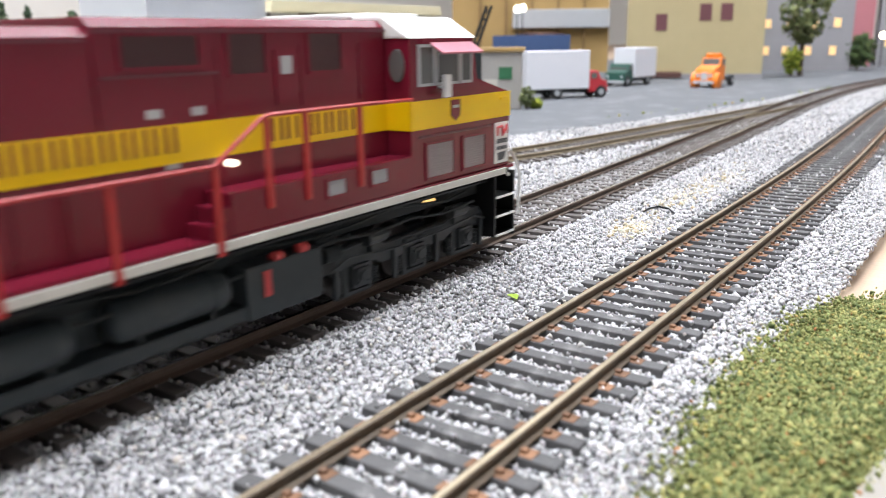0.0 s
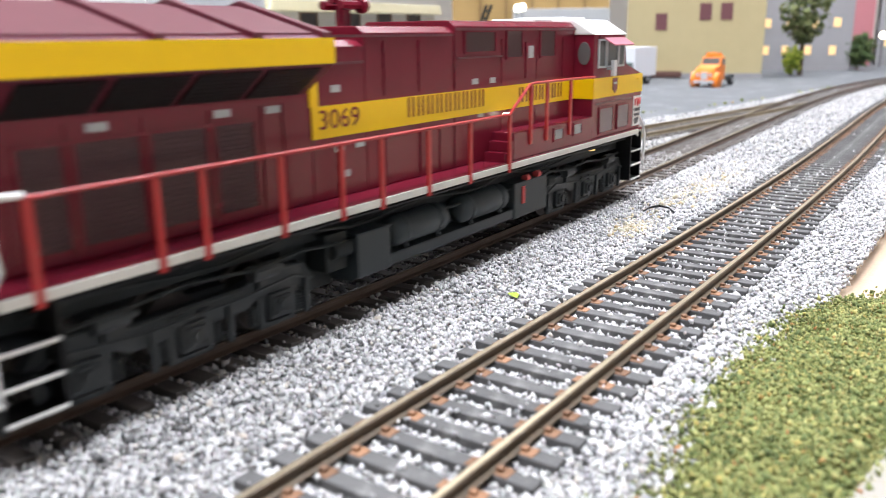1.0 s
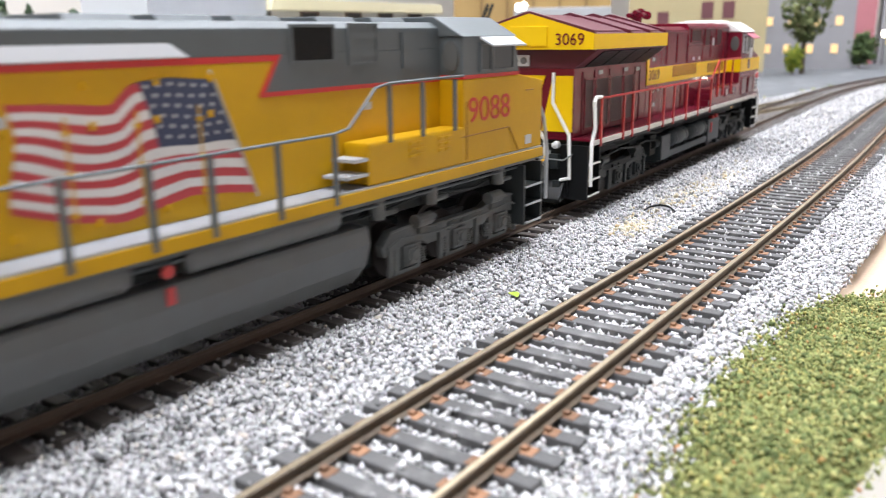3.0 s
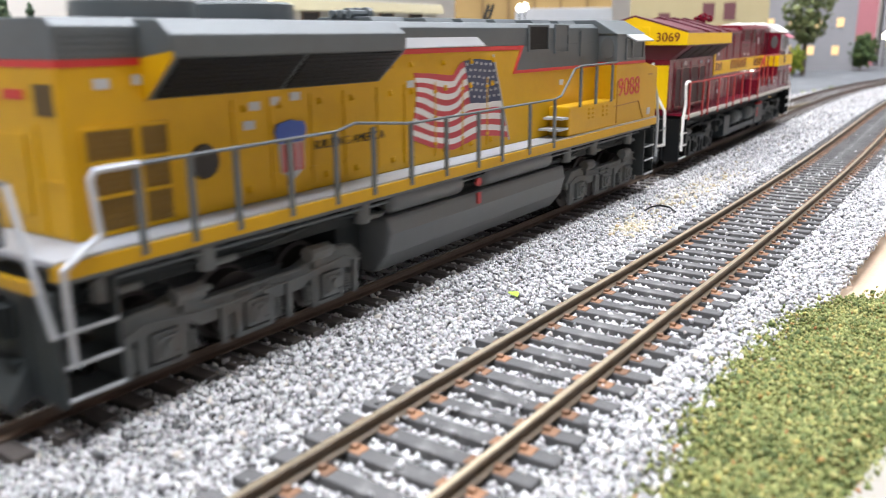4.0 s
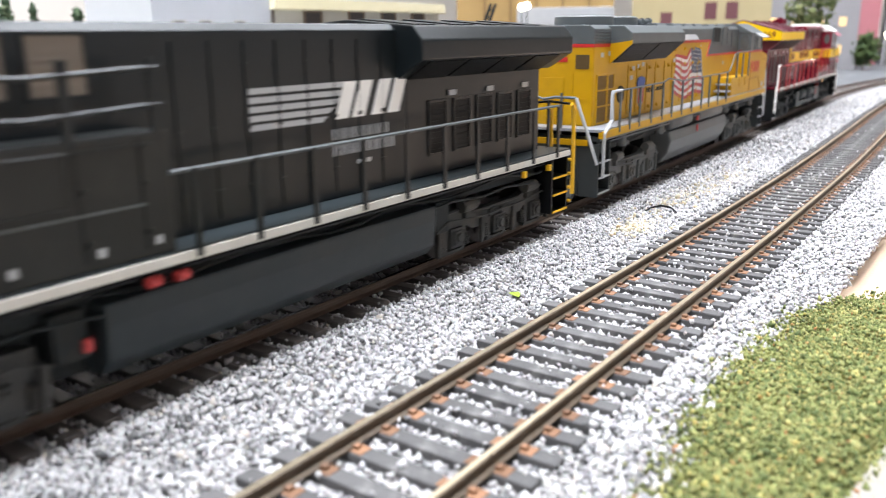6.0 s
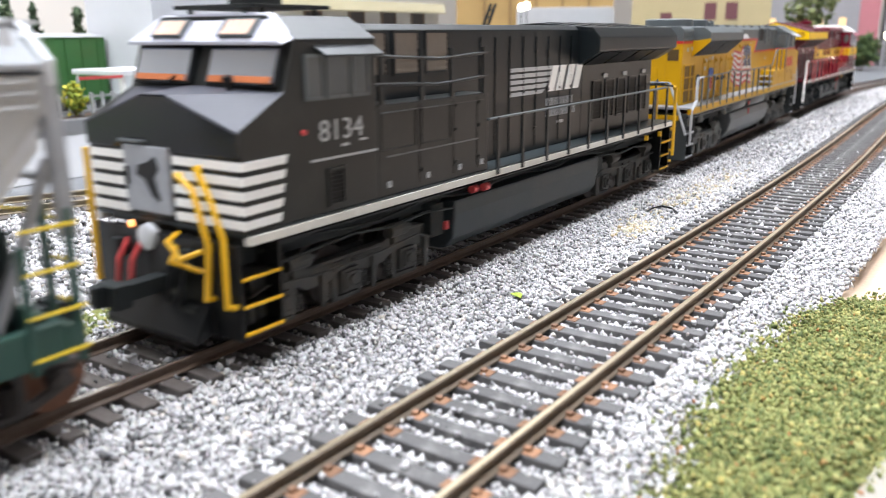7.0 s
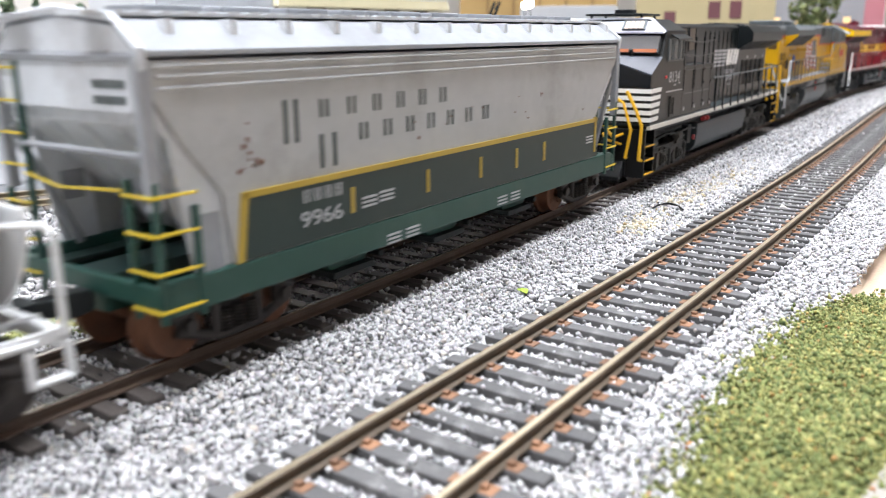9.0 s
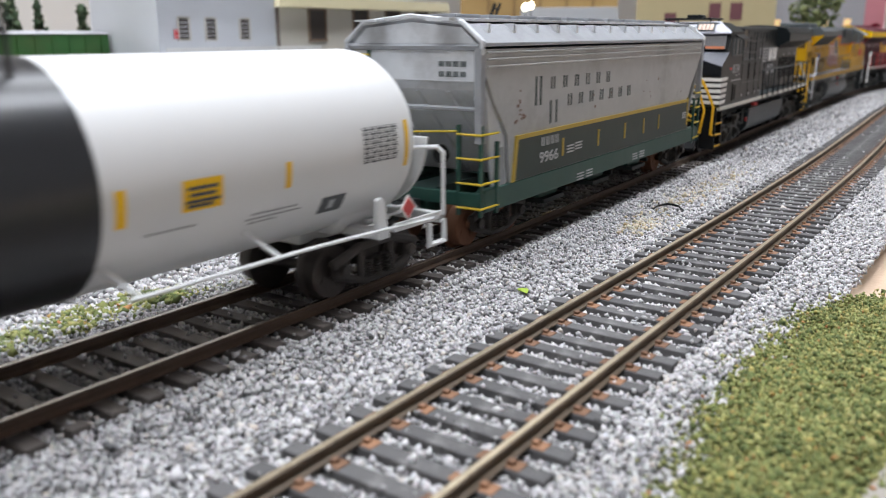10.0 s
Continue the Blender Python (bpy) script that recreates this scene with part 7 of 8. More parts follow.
# ---------------------------------------------------------------- loose grains


def inside(points, x, y):
    hit = np.zeros(len(x), bool)
    px, py = np.array([p[0] for p in points]), np.array([p[1] for p in points])
    j = len(px) - 1
    for i in range(len(px)):
        cross = ((py[i] > y) != (py[j] > y)) & (x < (px[j] - px[i]) * (y - py[i]) / (py[j] - py[i] + 1e-12) + px[i])
        hit ^= cross
        j = i
    return hit


def grains(name, centres, sizes, material, label, category, seed, flat=0.75, bumpy=0.35):
    """Many small irregular eight-sided stones or tufts as one mesh."""
    rng = np.random.default_rng(seed)
    n = len(centres)
    base = np.array([(1, 0, 0), (-1, 0, 0), (0, 1, 0), (0, -1, 0), (0, 0, 1), (0, 0, -1)], float)
    faces = np.array([(0, 2, 4), (2, 1, 4), (1, 3, 4), (3, 0, 4), (2, 0, 5), (1, 2, 5), (3, 1, 5), (0, 3, 5)])
    v = base[None] * (1 + rng.uniform(-bumpy, bumpy, (n, 6, 1))) + rng.uniform(-bumpy * 0.6, bumpy * 0.6, (n, 6, 3))
    a = rng.normal(size=(n, 4))
    a /= np.linalg.norm(a, axis=1, keepdims=True)
    w, x, y, z = a.T
    rot = np.stack([1 - 2 * (y * y + z * z), 2 * (x * y - z * w), 2 * (x * z + y * w), 2 * (x * y + z * w), 1 - 2 * (x * x + z * z), 2 * (y * z - x * w), 2 * (x * z - y * w), 2 * (y * z + x * w), 1 - 2 * (x * x + y * y)], 1).reshape(n, 3, 3)
    v[..., 2] *= flat
    v = np.einsum("nij,nkj->nki", rot, v) * sizes[:, None, None] + centres[:, None, :]
    f = (faces[None] + 6 * np.arange(n)[:, None, None]).reshape(-1)
    me = bpy.data.meshes.new(name)
    me.vertices.add(n * 6)
    me.vertices.foreach_set("co", v.reshape(-1))
    me.loops.add(len(f))
    me.loops.foreach_set("vertex_index", f.astype(np.int32))
    me.polygons.add(n * 8)
    me.polygons.foreach_set("loop_start", np.arange(0, n * 24, 3, dtype=np.int32))
    me.polygons.foreach_set("loop_total", np.full(n * 8, 3, np.int32))
    me.update(calc_edges=True)
    me.materials.append(material)
    ob = new(name, me)
    return tagged(ob, label, category, kind="stuff")


TIE_PITCH = 6.15 * MM
HALF_GAUGE = 9.25 * MM


def near_track(x, y, fn, phase):
    """Offset from the track's line, and the distance from the nearest tie's middle, for arrays of points."""
    xs, ys, arc = line_table(fn, -1.0, 1.4, 0.004)
    yy = np.interp(x, xs, ys)
    slope = np.interp(x, xs, np.gradient(ys, xs))
    off = (y - yy) / np.sqrt(1 + slope ** 2)
    s = np.interp(x + off * slope / np.sqrt(1 + slope ** 2), xs, arc)
    k = (s - phase) / TIE_PITCH
    return off, np.abs(k - np.round(k)) * TIE_PITCH


PHASES = {"main": 0.0012, "front": 0.0020, "siding": 0.0}


def ballast(x0, x1, y0, y1, size, count, seed, label, between=False):
    rng = np.random.default_rng(seed)
    x, y = rng.uniform(x0, x1, count), rng.uniform(y0, y1, count)
    keep = ~inside(GRASS, x + rng.normal(0, 0.003, count), y + rng.normal(0, 0.0026, count))
    keep &= x > y * 0.42
    edge = np.interp(x, [0.0, 0.166, 0.18, 0.25, 0.5, 0.9, 1.3], [0.028, 0.027, 0.026, 0.022, 0.02, 0.02, -0.1])
    keep &= y > edge + rng.normal(0, 0.0012, count)
    road = np.interp(x, [-0.4, 0.2, 0.388, 0.433, 0.477, 0.582, 0.759, 1.0, 1.5], [0.285, 0.268, 0.223, 0.215, 0.199, 0.18, 0.162, 0.134, 0.05])
    keep &= y < road + rng.normal(0, 0.0015, count)
    x, y = x[keep], y[keep]
    z = np.full(len(x), -0.0031) + rng.normal(0, 0.00034, len(x))
    keep, near = np.ones(len(x), bool), np.zeros(len(x), bool)
    for fn, key, sleeper in ((main_y, "main", 0.016), (front_y, "front", 0.016), (siding_y, "siding", 0.016)):
        off, along = near_track(x, y, fn, PHASES[key])
        a = np.abs(off)
        if key == "siding":
            a = np.where(x > 0.64, 1.0, a)
        on_tie = (a < sleeper) & (along < (0.0022 if between else 0.0021))
        keep &= ~(on_tie & ((rng.random(len(x)) > 0.012) | (x > 0.36)))
        z = np.where(on_tie, -0.0019, z)
        near = near | ((a < 0.017) & (a != 1.0))
        if key == "main":
            z = np.where(a < 0.008, z + 0.00035, z)
        keep &= np.abs(a - HALF_GAUGE) > 0.0012
        z = np.where((a < 0.0175), z - np.where(x > 0.36, 0.00045, 0.00022), z)
        z = np.where((a > 0.019) & (a < 0.026), z + 0.0002, z)
    if between:
        keep &= near
        z = z + 0.00005
    x, y, z = x[keep], y[keep], z[keep]
    s = size * rng.lognormal(0, 0.28, len(x)) * 0.5
    return grains("ballast", np.stack([x, y, z], 1), s, STONE, label, "ballast", seed)


ballast(0.02, 0.36, 0.025, 0.150, 0.00094, 165000, 11, "loose white and grey stone ballast around the tracks")
ballast(0.02, 0.50, 0.035, 0.150, 0.0009, 70000, 14, "fine stone ballast packed between the ties", True)
ballast(0.36, 1.25, -0.02, 0.235, 0.0013, 125000, 12, "loose white and grey stone ballast further along the tracks")
ballast(-0.1, 0.40, 0.145, 0.285, 0.0017, 34000, 13, "loose pale stone ballast behind the main track")


def turf(points, count, seed, label, size=0.0011, lift=0.0006, outline=0.0012):
    rng = np.random.default_rng(seed)
    lo, hi = np.min(points, 0), np.max(points, 0)
    x, y = rng.uniform(lo[0], hi[0], count), rng.uniform(lo[1], hi[1], count)
    k = inside(points, x + rng.normal(0, outline, count), y + rng.normal(0, outline, count))
    x, y = x[k], y[k]
    clump = np.array([noise.noise((a * 90, b * 90, seed)) for a, b in zip(x, y)])
    z = -0.0030 + rng.uniform(-0.0006, lift, len(x)) + 0.0011 * clump
    return grains("turf", np.stack([x, y, z], 1), size * rng.lognormal(0, 0.35, len(x)) * 0.5, TURF, label, "grass", seed, 0.7, 0.5)


turf(GRASS, 150000, 21, "fine mottled green ground foam turf", 0.00062, 0.0009, 0.0032)
turf([(x, y + 0.0035) for x, y in GRASS[:9]] + [(x, y - 0.001) for x, y in GRASS[8::-1]], 7500, 24, "loose green foam crumbs at the edge of the turf", 0.00062, 0.0003, 0.0032)
turf([(0.0, 0.1375), (0.05, 0.1370), (0.1, 0.1345), (0.12, 0.1345), (0.11, 0.1385), (0.09, 0.1465), (0.05, 0.149), (0.0, 0.15)], 9000, 22, "narrow strip of green turf behind the main track")
turf([(0.52, 0.22), (0.6, 0.19), (0.75, 0.166), (0.9, 0.150), (0.9, 0.153), (0.75, 0.169), (0.6, 0.194), (0.5, 0.23)], 1500, 23, "sparse weeds along the road edge", 0.0018)
sheet("turf_bed", [(x, y - 0.004 if k < 9 else y) for k, (x, y) in enumerate(GRASS)], -0.0034, paint("turf_soil", (0.12, 0.13, 0.04), 0.9, 0.4, 400, 0.5), "dark green soil under the turf")

# small fallen leaf between the tracks
leaf = thing("leaf", "tiny bright green leaf lying on the ballast", "leaf", at=(0.1393, 0.0799, -0.0019), turn=-126)
bm = bm_new()
OX[0] = 0
for s in (-1, 1):
    a = [bm.verts.new(p) for p in ((-2.0, 0, 0.1), (-0.6, s * 1.1, 0.5), (0.8, s * 0.95, 0.5), (2.1, 0, 0.2), (0.2, 0, 0.15))]
    bm.faces.new(a if s < 0 else a[::-1])
    b = [bm.verts.new((v.co.x, v.co.y, v.co.z - 0.12)) for v in a]
    bm.faces.new(b[::-1] if s < 0 else b)
part("blade", bm, paint("leaf_green", (0.3, 0.42, 0.05), 0.5, 0.15, 600), leaf)

twig = thing("twig", "thin black bent twig on the ballast", "twig", at=(0, 0, 0))
bm = bm_new()
wire(bm, [(234.1, 89.0, -2.2), (238.5, 88.9, -1.9), (242.0, 87.2, -1.7), (241.0, 83.5, -1.8), (237.1, 80.4, -2.2)], 0.28)
part("stem", bm, BLACK, twig)

# yellowed patches among the stones
rng_np = np.random.default_rng(31)
for cx, cy, sx, sy, n in ((0.212, 0.083, 0.006, 0.003, 220), (0.277, 0.087, 0.03, 0.004, 420)):
    c = np.stack([rng_np.normal(cx, sx, n), rng_np.normal(cy, sy, n), rng_np.normal(-0.0027, 0.0002, n)], 1)
    grains("ballast", c, 0.0013 * rng_np.lognormal(0, 0.25, n) * 0.5, islands("yellowed_stone_%d" % n, [(0, (0.5, 0.38, 0.2)), (0.5, (0.66, 0.58, 0.42)), (1, (0.74, 0.7, 0.62))], 0.8), "patch of yellowed ballast stones", "ballast", n)

# ---------------------------------------------------------------- track


def rails_and_ties(name, fn, x0, x1, phase, rail_mat, tie_mat, label, spiked=True, tie_half=16.0, top_mat=None):
    tr = thing(name, label, "track", kind="structure")
    xs, ys, arc = line_table(fn, x0, x1, 0.004)
    slope = np.gradient(ys, xs)
    nx, ny = -slope / np.sqrt(1 + slope ** 2), 1 / np.sqrt(1 + slope ** 2)
    prof = [(-1.15, -2.1), (1.15, -2.1), (1.15, -1.85), (0.32, -1.5), (0.32, -0.75), (0.62, -0.55), (0.62, -0.12), (0.42, 0), (-0.42, 0), (-0.62, -0.12), (-0.62, -0.55), (-0.32, -0.75), (-0.32, -1.5), (-1.15, -1.85)]
    for s in (-1, 1):
        bm = bm_new()
        rings = []
        for x, y, a, b in zip(xs, ys, nx, ny):
            rings.append([bm.verts.new(((x + a * (s * HALF_GAUGE + u * MM)) * 1000, (y + b * (s * HALF_GAUGE + u * MM)) * 1000, w)) for u, w in prof])
        tops = []
        for p, q in zip(rings, rings[1:]):
            for i in range(len(prof)):
                j = (i + 1) % len(prof)
                f = bm.faces.new((p[i], p[j], q[j], q[i]))
                if i in (7,):
                    tops.append(f)
        for f in tops:
            f.material_index = 1
        ob = part("rail", bm, rail_mat, tr, "weathered rail with a polished head")
        ob.data.materials.append(top_mat or RAILTOP)
    bm = bm_new()
    keep, OX[0] = OX[0], 0.0
    box(bm, -1.45, 1.45, -tie_half, tie_half, -3.9, -2.1)
    tie_me = mesh_of("tie", bm, tie_mat, 0.25)
    bm = bm_new()
    for s in (-1, 1):
        box(bm, -1.2, 1.2, s * 9.25 - 3.1, s * 9.25 + 3.3, -2.12, -1.95)
        for u in (-1.45, 1.45):
            box(bm, -0.5, 0.5, s * 9.25 + u - 0.5, s * 9.25 + u + 0.5, -2.0, -1.45)
    sp_me = mesh_of("tie_plate", bm, SPIKE, 0.12)
    OX[0] = keep
    full = line_table(fn, -1.0, 1.4, 0.004)
    k0, k1 = np.interp(xs[0], full[0], full[2]), np.interp(xs[-1], full[0], full[2])
    k = math.ceil((k0 - phase) / TIE_PITCH)
    rng = random.Random(7)
    n = 0
    while phase + k * TIE_PITCH < k1 and n < 300:
        s = phase + k * TIE_PITCH
        x = float(np.interp(s, full[2], full[0]))
        y = float(fn(x))
        sl = (fn(x + 0.002) - fn(x - 0.002)) / 0.004
        m = pose(x, y, rng.uniform(-0.00012, 0.00004), rng.uniform(-0.3, 0.3), 0, math.degrees(math.atan(sl)) + rng.uniform(-1.3, 1.3))
        ob = new("tie", tie_me)
        ob.parent, ob.matrix_basis = tr, m
        if spiked:
            pl = new("tie_plate", sp_me)
            pl.parent = ob
        k += 1
        n += 1
    return tr


# ---------------------------------------------------------------- motions

SPEED = [(0, -0.0881), (0.5, -0.0429), (1, 0.0), (1.5, 0.0428), (2, 0.0853), (2.5, 0.1279), (3.0, 0.1705), (3.5, 0.2131), (4, 0.2557), (4.5, 0.2975), (5, 0.3394), (5.5, 0.3813), (6, 0.4238), (6.5, 0.4664), (7, 0.5089), (7.5, 0.5524), (8, 0.5953), (8.5, 0.6382), (9, 0.6812), (9.5, 0.7238), (10, 0.7654)]
MAIN_XS, MAIN_YS, MAIN_ARC = line_table(main_y, -1.2, 1.4)
ARC0 = float(np.interp(0.0, MAIN_XS, MAIN_ARC))


def on_main(u):
    s = ARC0 + u
    return Vector((float(np.interp(s, MAIN_ARC, MAIN_XS)), float(np.interp(s, MAIN_ARC, MAIN_YS)), 0))


def run_at(u, half=0.075):
    a, b = on_main(u - half), on_main(u + half)
    c, d = (a + b) / 2, b - a
    return pose(c.x, c.y, 0, 0, 0, math.degrees(math.atan2(d.y, d.x)))


def motions():
    for car, centre in TRAIN:
        walk(car, [(t, run_at(centre * MM + s)) for t, s in SPEED])
    ts, ss = [t for t, s in SPEED], [s for t, s in SPEED]
    for ob, x, r in WHEELSETS:
        rows, step = [], 0.075
        for k in range(int(CLIP / step) + 2):
            t = min(k * step, CLIP)
            t = round(t * FPS) / FPS
            roll = float(np.interp(t, ts, ss)) / (r * MM)
            m = Matrix.Translation((x * MM, 0, r * MM)) @ Matrix.Rotation(roll, 4, "Y")
            if not rows or t > rows[-1][0]:
                rows.append((t, m))
        walk(ob, rows)


TRAIN = [maroon_locomotive(), yellow_locomotive(), black_locomotive(), hopper_car(), tank_car()]

# ---------------------------------------------------------------- background town
OX[0] = 0.0


def mbox(bm, x0, x1, y0, y1, z0, z1):
    return box(bm, x0 * 1000, x1 * 1000, y0 * 1000, y1 * 1000, z0 * 1000, z1 * 1000)


def panes(house, spots, y, w, h, rim, pane_mat, pane_label="", depth=0.0012):
    """Framed windows on a wall that looks to -y; spots: lower left corners (x, z)."""
    for x, z in spots:
        bm = bm_new()
        t = w * 0.12
        mbox(bm, x - t, x + w + t, y - depth, y + 0.0002, z - t, z)
        mbox(bm, x - t, x + w + t, y - depth, y + 0.0002, z + h, z + h + t)
        mbox(bm, x - t, x, y - depth, y + 0.0002, z, z + h)
        mbox(bm, x + w, x + w + t, y - depth, y + 0.0002, z, z + h)
        win = part("window", bm, rim, house)
        bm = bm_new()
        mbox(bm, x, x + w, y - depth * 0.4, y + 0.0002, z, z + h)
        part("pane", bm, pane_mat, win, pane_label)


WALL_CREAM = paint("cream_room_wall", (0.77, 0.765, 0.735), 0.9, 0.04, 3, 0.02)
WALL_GREY = paint("grey_bounce_wall", (0.5, 0.5, 0.51), 0.9, 0.06, 3, 0.02)
SIDING = paint("white_siding", (0.66, 0.67, 0.69), 0.7, 0.05, 60, 0.1)
BEIGE = paint("beige_render", (0.56, 0.52, 0.45), 0.8, 0.08, 60, 0.15)
CREAM = paint("cream_roof_card", (0.74, 0.66, 0.44), 0.8, 0.06, 60, 0.1)
TAN = paint("tan_brickwork_card", (0.5, 0.42, 0.24), 0.8, 0.1, 60, 0.15)
OCHRE = paint("ochre_card", (0.37, 0.24, 0.09), 0.8, 0.15, 40, 0.1)
GREYST = paint("grey_stone_card", (0.28, 0.27, 0.28), 0.85, 0.18, 60, 0.2)
REDST = paint("red_brick_card", (0.45, 0.17, 0.19), 0.85, 0.14, 60, 0.2)
MAROONWIN = paint("maroon_window", (0.14, 0.05, 0.055), 0.6, 0.1)
DARKWIN = paint("dark_window", (0.05, 0.04, 0.035), 0.4, 0.2)
BROWN = paint("brown_boxcar_paint", (0.1, 0.045, 0.035), 0.7, 0.2, 60, 0.1)
BLUEP = paint("blue_skip_paint", (0.05, 0.09, 0.2), 0.6, 0.15, 60, 0.1)
GREENP = paint("green_boxcar_paint", (0.035, 0.13, 0.03), 0.6, 0.2, 30, 0.1, dirt=(0.09, 0.1, 0.03), dirt_amount=0.3)
TRUCKW = paint("truck_white_paint", (0.74, 0.74, 0.77), 0.5, 0.04, 60, 0.03)
TRUCKR = paint("truck_red_paint", (0.5, 0.03, 0.04), 0.35, 0.08)
TRUCKG = paint("truck_green_paint", (0.02, 0.08, 0.06), 0.35, 0.08)
TRUCKO = paint("truck_orange_paint", (0.85, 0.21, 0.012), 0.35, 0.06)
TYRE = paint("tyre_rubber", (0.02, 0.02, 0.021), 0.8, 0.15)
LIT = glow("lit_window", (1.0, 0.66, 0.3), 0.3)
BULB = glow("bulb_warm_white", (1.0, 0.9, 0.7), 8.0)
BARK = paint("twig_bark", (0.12, 0.09, 0.06), 0.9, 0.25, 300, 0.4)
LEAF_A = islands("foliage_green", [(0, (0.03, 0.06, 0.02)), (0.5, (0.08, 0.13, 0.035)), (1, (0.15, 0.2, 0.06))], 0.8)
LEAF_D = islands("foliage_olive", [(0, (0.07, 0.1, 0.03)), (0.5, (0.17, 0.2, 0.07)), (1, (0.3, 0.32, 0.13))], 0.8)
LEAF_B = islands("foliage_lime", [(0, (0.14, 0.22, 0.02)), (0.5, (0.3, 0.38, 0.03)), (1, (0.5, 0.5, 0.05))], 0.8)
LEAF_C = islands("conifer_green", [(0, (0.02, 0.05, 0.02)), (0.5, (0.05, 0.09, 0.035)), (1, (0.1, 0.13, 0.06))], 0.8)
PETAL_P = islands("pink_petals", [(0, (0.6, 0.22, 0.2)), (1, (0.8, 0.45, 0.4))], 0.8)
PETAL_Y = islands("yellow_petals", [(0, (0.75, 0.6, 0.03)), (1, (0.85, 0.75, 0.1))], 0.8)

ZR = -0.0032

# room walls and ceiling that close the place
# south and west walls are unseen, grey to cut fill on the train
for nm, a in (("wall_north", (-3, 5, 2.3, 2.4, -0.8, 1.9)), ("wall_east", (4.4, 4.5, -1.6, 2.3, -0.8, 1.9)), ("wall_south", (-3, 5, -1.7, -1.6, -0.8, 1.9)), ("wall_west", (-3.1, -3.0, -1.7, 2.4, -0.8, 1.9))):
    bm = bm_new()
    mbox(bm, *a)
    cream = nm in ("wall_north", "wall_east")
    tagged(new(nm, mesh_of(nm, bm, WALL_CREAM if cream else WALL_GREY)), "plain cream wall of the train room" if cream else "unseen grey wall that cuts bounced light", "wall", kind="structure")
# unseen floor, added dark to lower the light bounced onto the train
bm = bm_new()
mbox(bm, -3.1, 5, -1.7, 2.4, -0.85, -0.8)
tagged(new("floor", mesh_of("floor", bm, paint("grey_bounce_floor", (0.24, 0.235, 0.235), 0.95, 0.2, 200, 0.3))), "unseen dull grey floor that cuts bounced light", "floor", kind="structure")
bm = bm_new()
mbox(bm, -3.1, 5, -1.7, 2.4, 1.9, 1.95)
tagged(new("ceiling", mesh_of("ceiling", bm, WHITE)), "plain white ceiling of the train room", "ceiling", kind="structure")


# white two-storey house with balcony and porch
def white_house():
    h = thing("house", "white clapboard two-storey model house with balcony and porch", "house", at=(0, 0, 0))
    bm = bm_new()
    mbox(bm, 0.361, 0.471, 0.500, 0.58, ZR, 0.105)
    part("wall", bm, SIDING, h)
    bm = bm_new()
    for k in range(34):
        z = 0.001 + k * 0.003
        mbox(bm, 0.3605, 0.4715, 0.4988, 0.5004, z, z + 0.0004)
    part("cladding", bm, SIDING, h)
    panes(h, [(0.378, 0.0465), (0.402, 0.0465), (0.4345, 0.0465)], 0.5, 0.0085, 0.0145, BEIGE, DARKWIN, "dark window with a pale curtain")
    panes(h, [(0.376, 0.004), (0.392, 0.004), (0.418, 0.004), (0.446, 0.004)], 0.5, 0.0095, 0.021, BEIGE, DARKWIN)
    bm = bm_new()
    mbox(bm, 0.297, 0.471, 0.448, 0.5, 0.0275, 0.0305)
    part("porch_roof", bm, SIDING, h, "white porch roof", 0.3)
    for x in (0.2985, 0.33, 0.362, 0.394, 0.426, 0.458):
        bm = bm_new()
        mbox(bm, x, x + 0.0028, 0.4495, 0.4523, 0.002, 0.0275)
        part("porch_post", bm, WHITE, h)
    bm = bm_new()
    mbox(bm, 0.297, 0.471, 0.448, 0.5, ZR, 0.002)
    part("porch_floor", bm, paint("porch_brown_boards", (0.2, 0.11, 0.07), 0.7, 0.2, 60, 0.2), h, "brown wooden porch floor", 0.2)
    bm = bm_new()
    mbox(bm, 0.33, 0.471, 0.4495, 0.4505, 0.0405, 0.0415)
    mbox(bm, 0.33, 0.471, 0.4495, 0.4505, 0.0312, 0.0320)
    for k in range(48):
        x = 0.33 + k * 0.00295
        mbox(bm, x, x + 0.0011, 0.4496, 0.4504, 0.032, 0.0405)
    part("balcony_railing", bm, WHITE, h, "white picket balcony railing")
    bm = bm_new()
    mbox(bm, 0.3735, 0.377, 0.499, 0.4995, 0.047, 0.0535)
    part("poster", bm, DECAL_RED, h, "small red poster")
    return h


white_house()


def beige_house():
    h = thing("house", "long beige model building with cream overhanging roof", "building")
    bm = bm_new()
    mbox(bm, 0.473, 0.705, 0.502, 0.6, ZR, 0.0715)
    part("wall", bm, BEIGE, h)
    bm = bm_new()
    along_y(bm, [(470, 71.0), (708, 71.0), (704, 80), (474, 80)], 494, 606)
    part("roof", bm, CREAM, h, "cream corrugated roof with deep eaves", 0.4)
    bm = bm_new()
    for k in range(60):
        x = 471 + k * 3.95
        rod(bm, (x, 493.6, 71.6), (x + 0.3, 494.4, 79.6), 0.5, 5)
    part("roof_ribs", bm, CREAM, h)
    panes(h, [(0.512, 0.046), (0.568, 0.047), (0.614, 0.048), (0.66, 0.049)], 0.502, 0.018, 0.0235, paint("brown_window_trim", (0.2, 0.14, 0.1), 0.7), DARKWIN)
    panes(h, [(0.5, 0.006), (0.55, 0.006), (0.60, 0.006), (0.65, 0.006)], 0.502, 0.018, 0.024, bpy.data.materials["brown_window_trim"], DARKWIN)
    bm = bm_new()
    rod(bm, (474.5, 500.5, -3), (474.5, 500.5, 71), 1.4, 8)
    part("downpipe", bm, paint("brown_pipe", (0.16, 0.13, 0.11), 0.6), h)
    return h


beige_house()

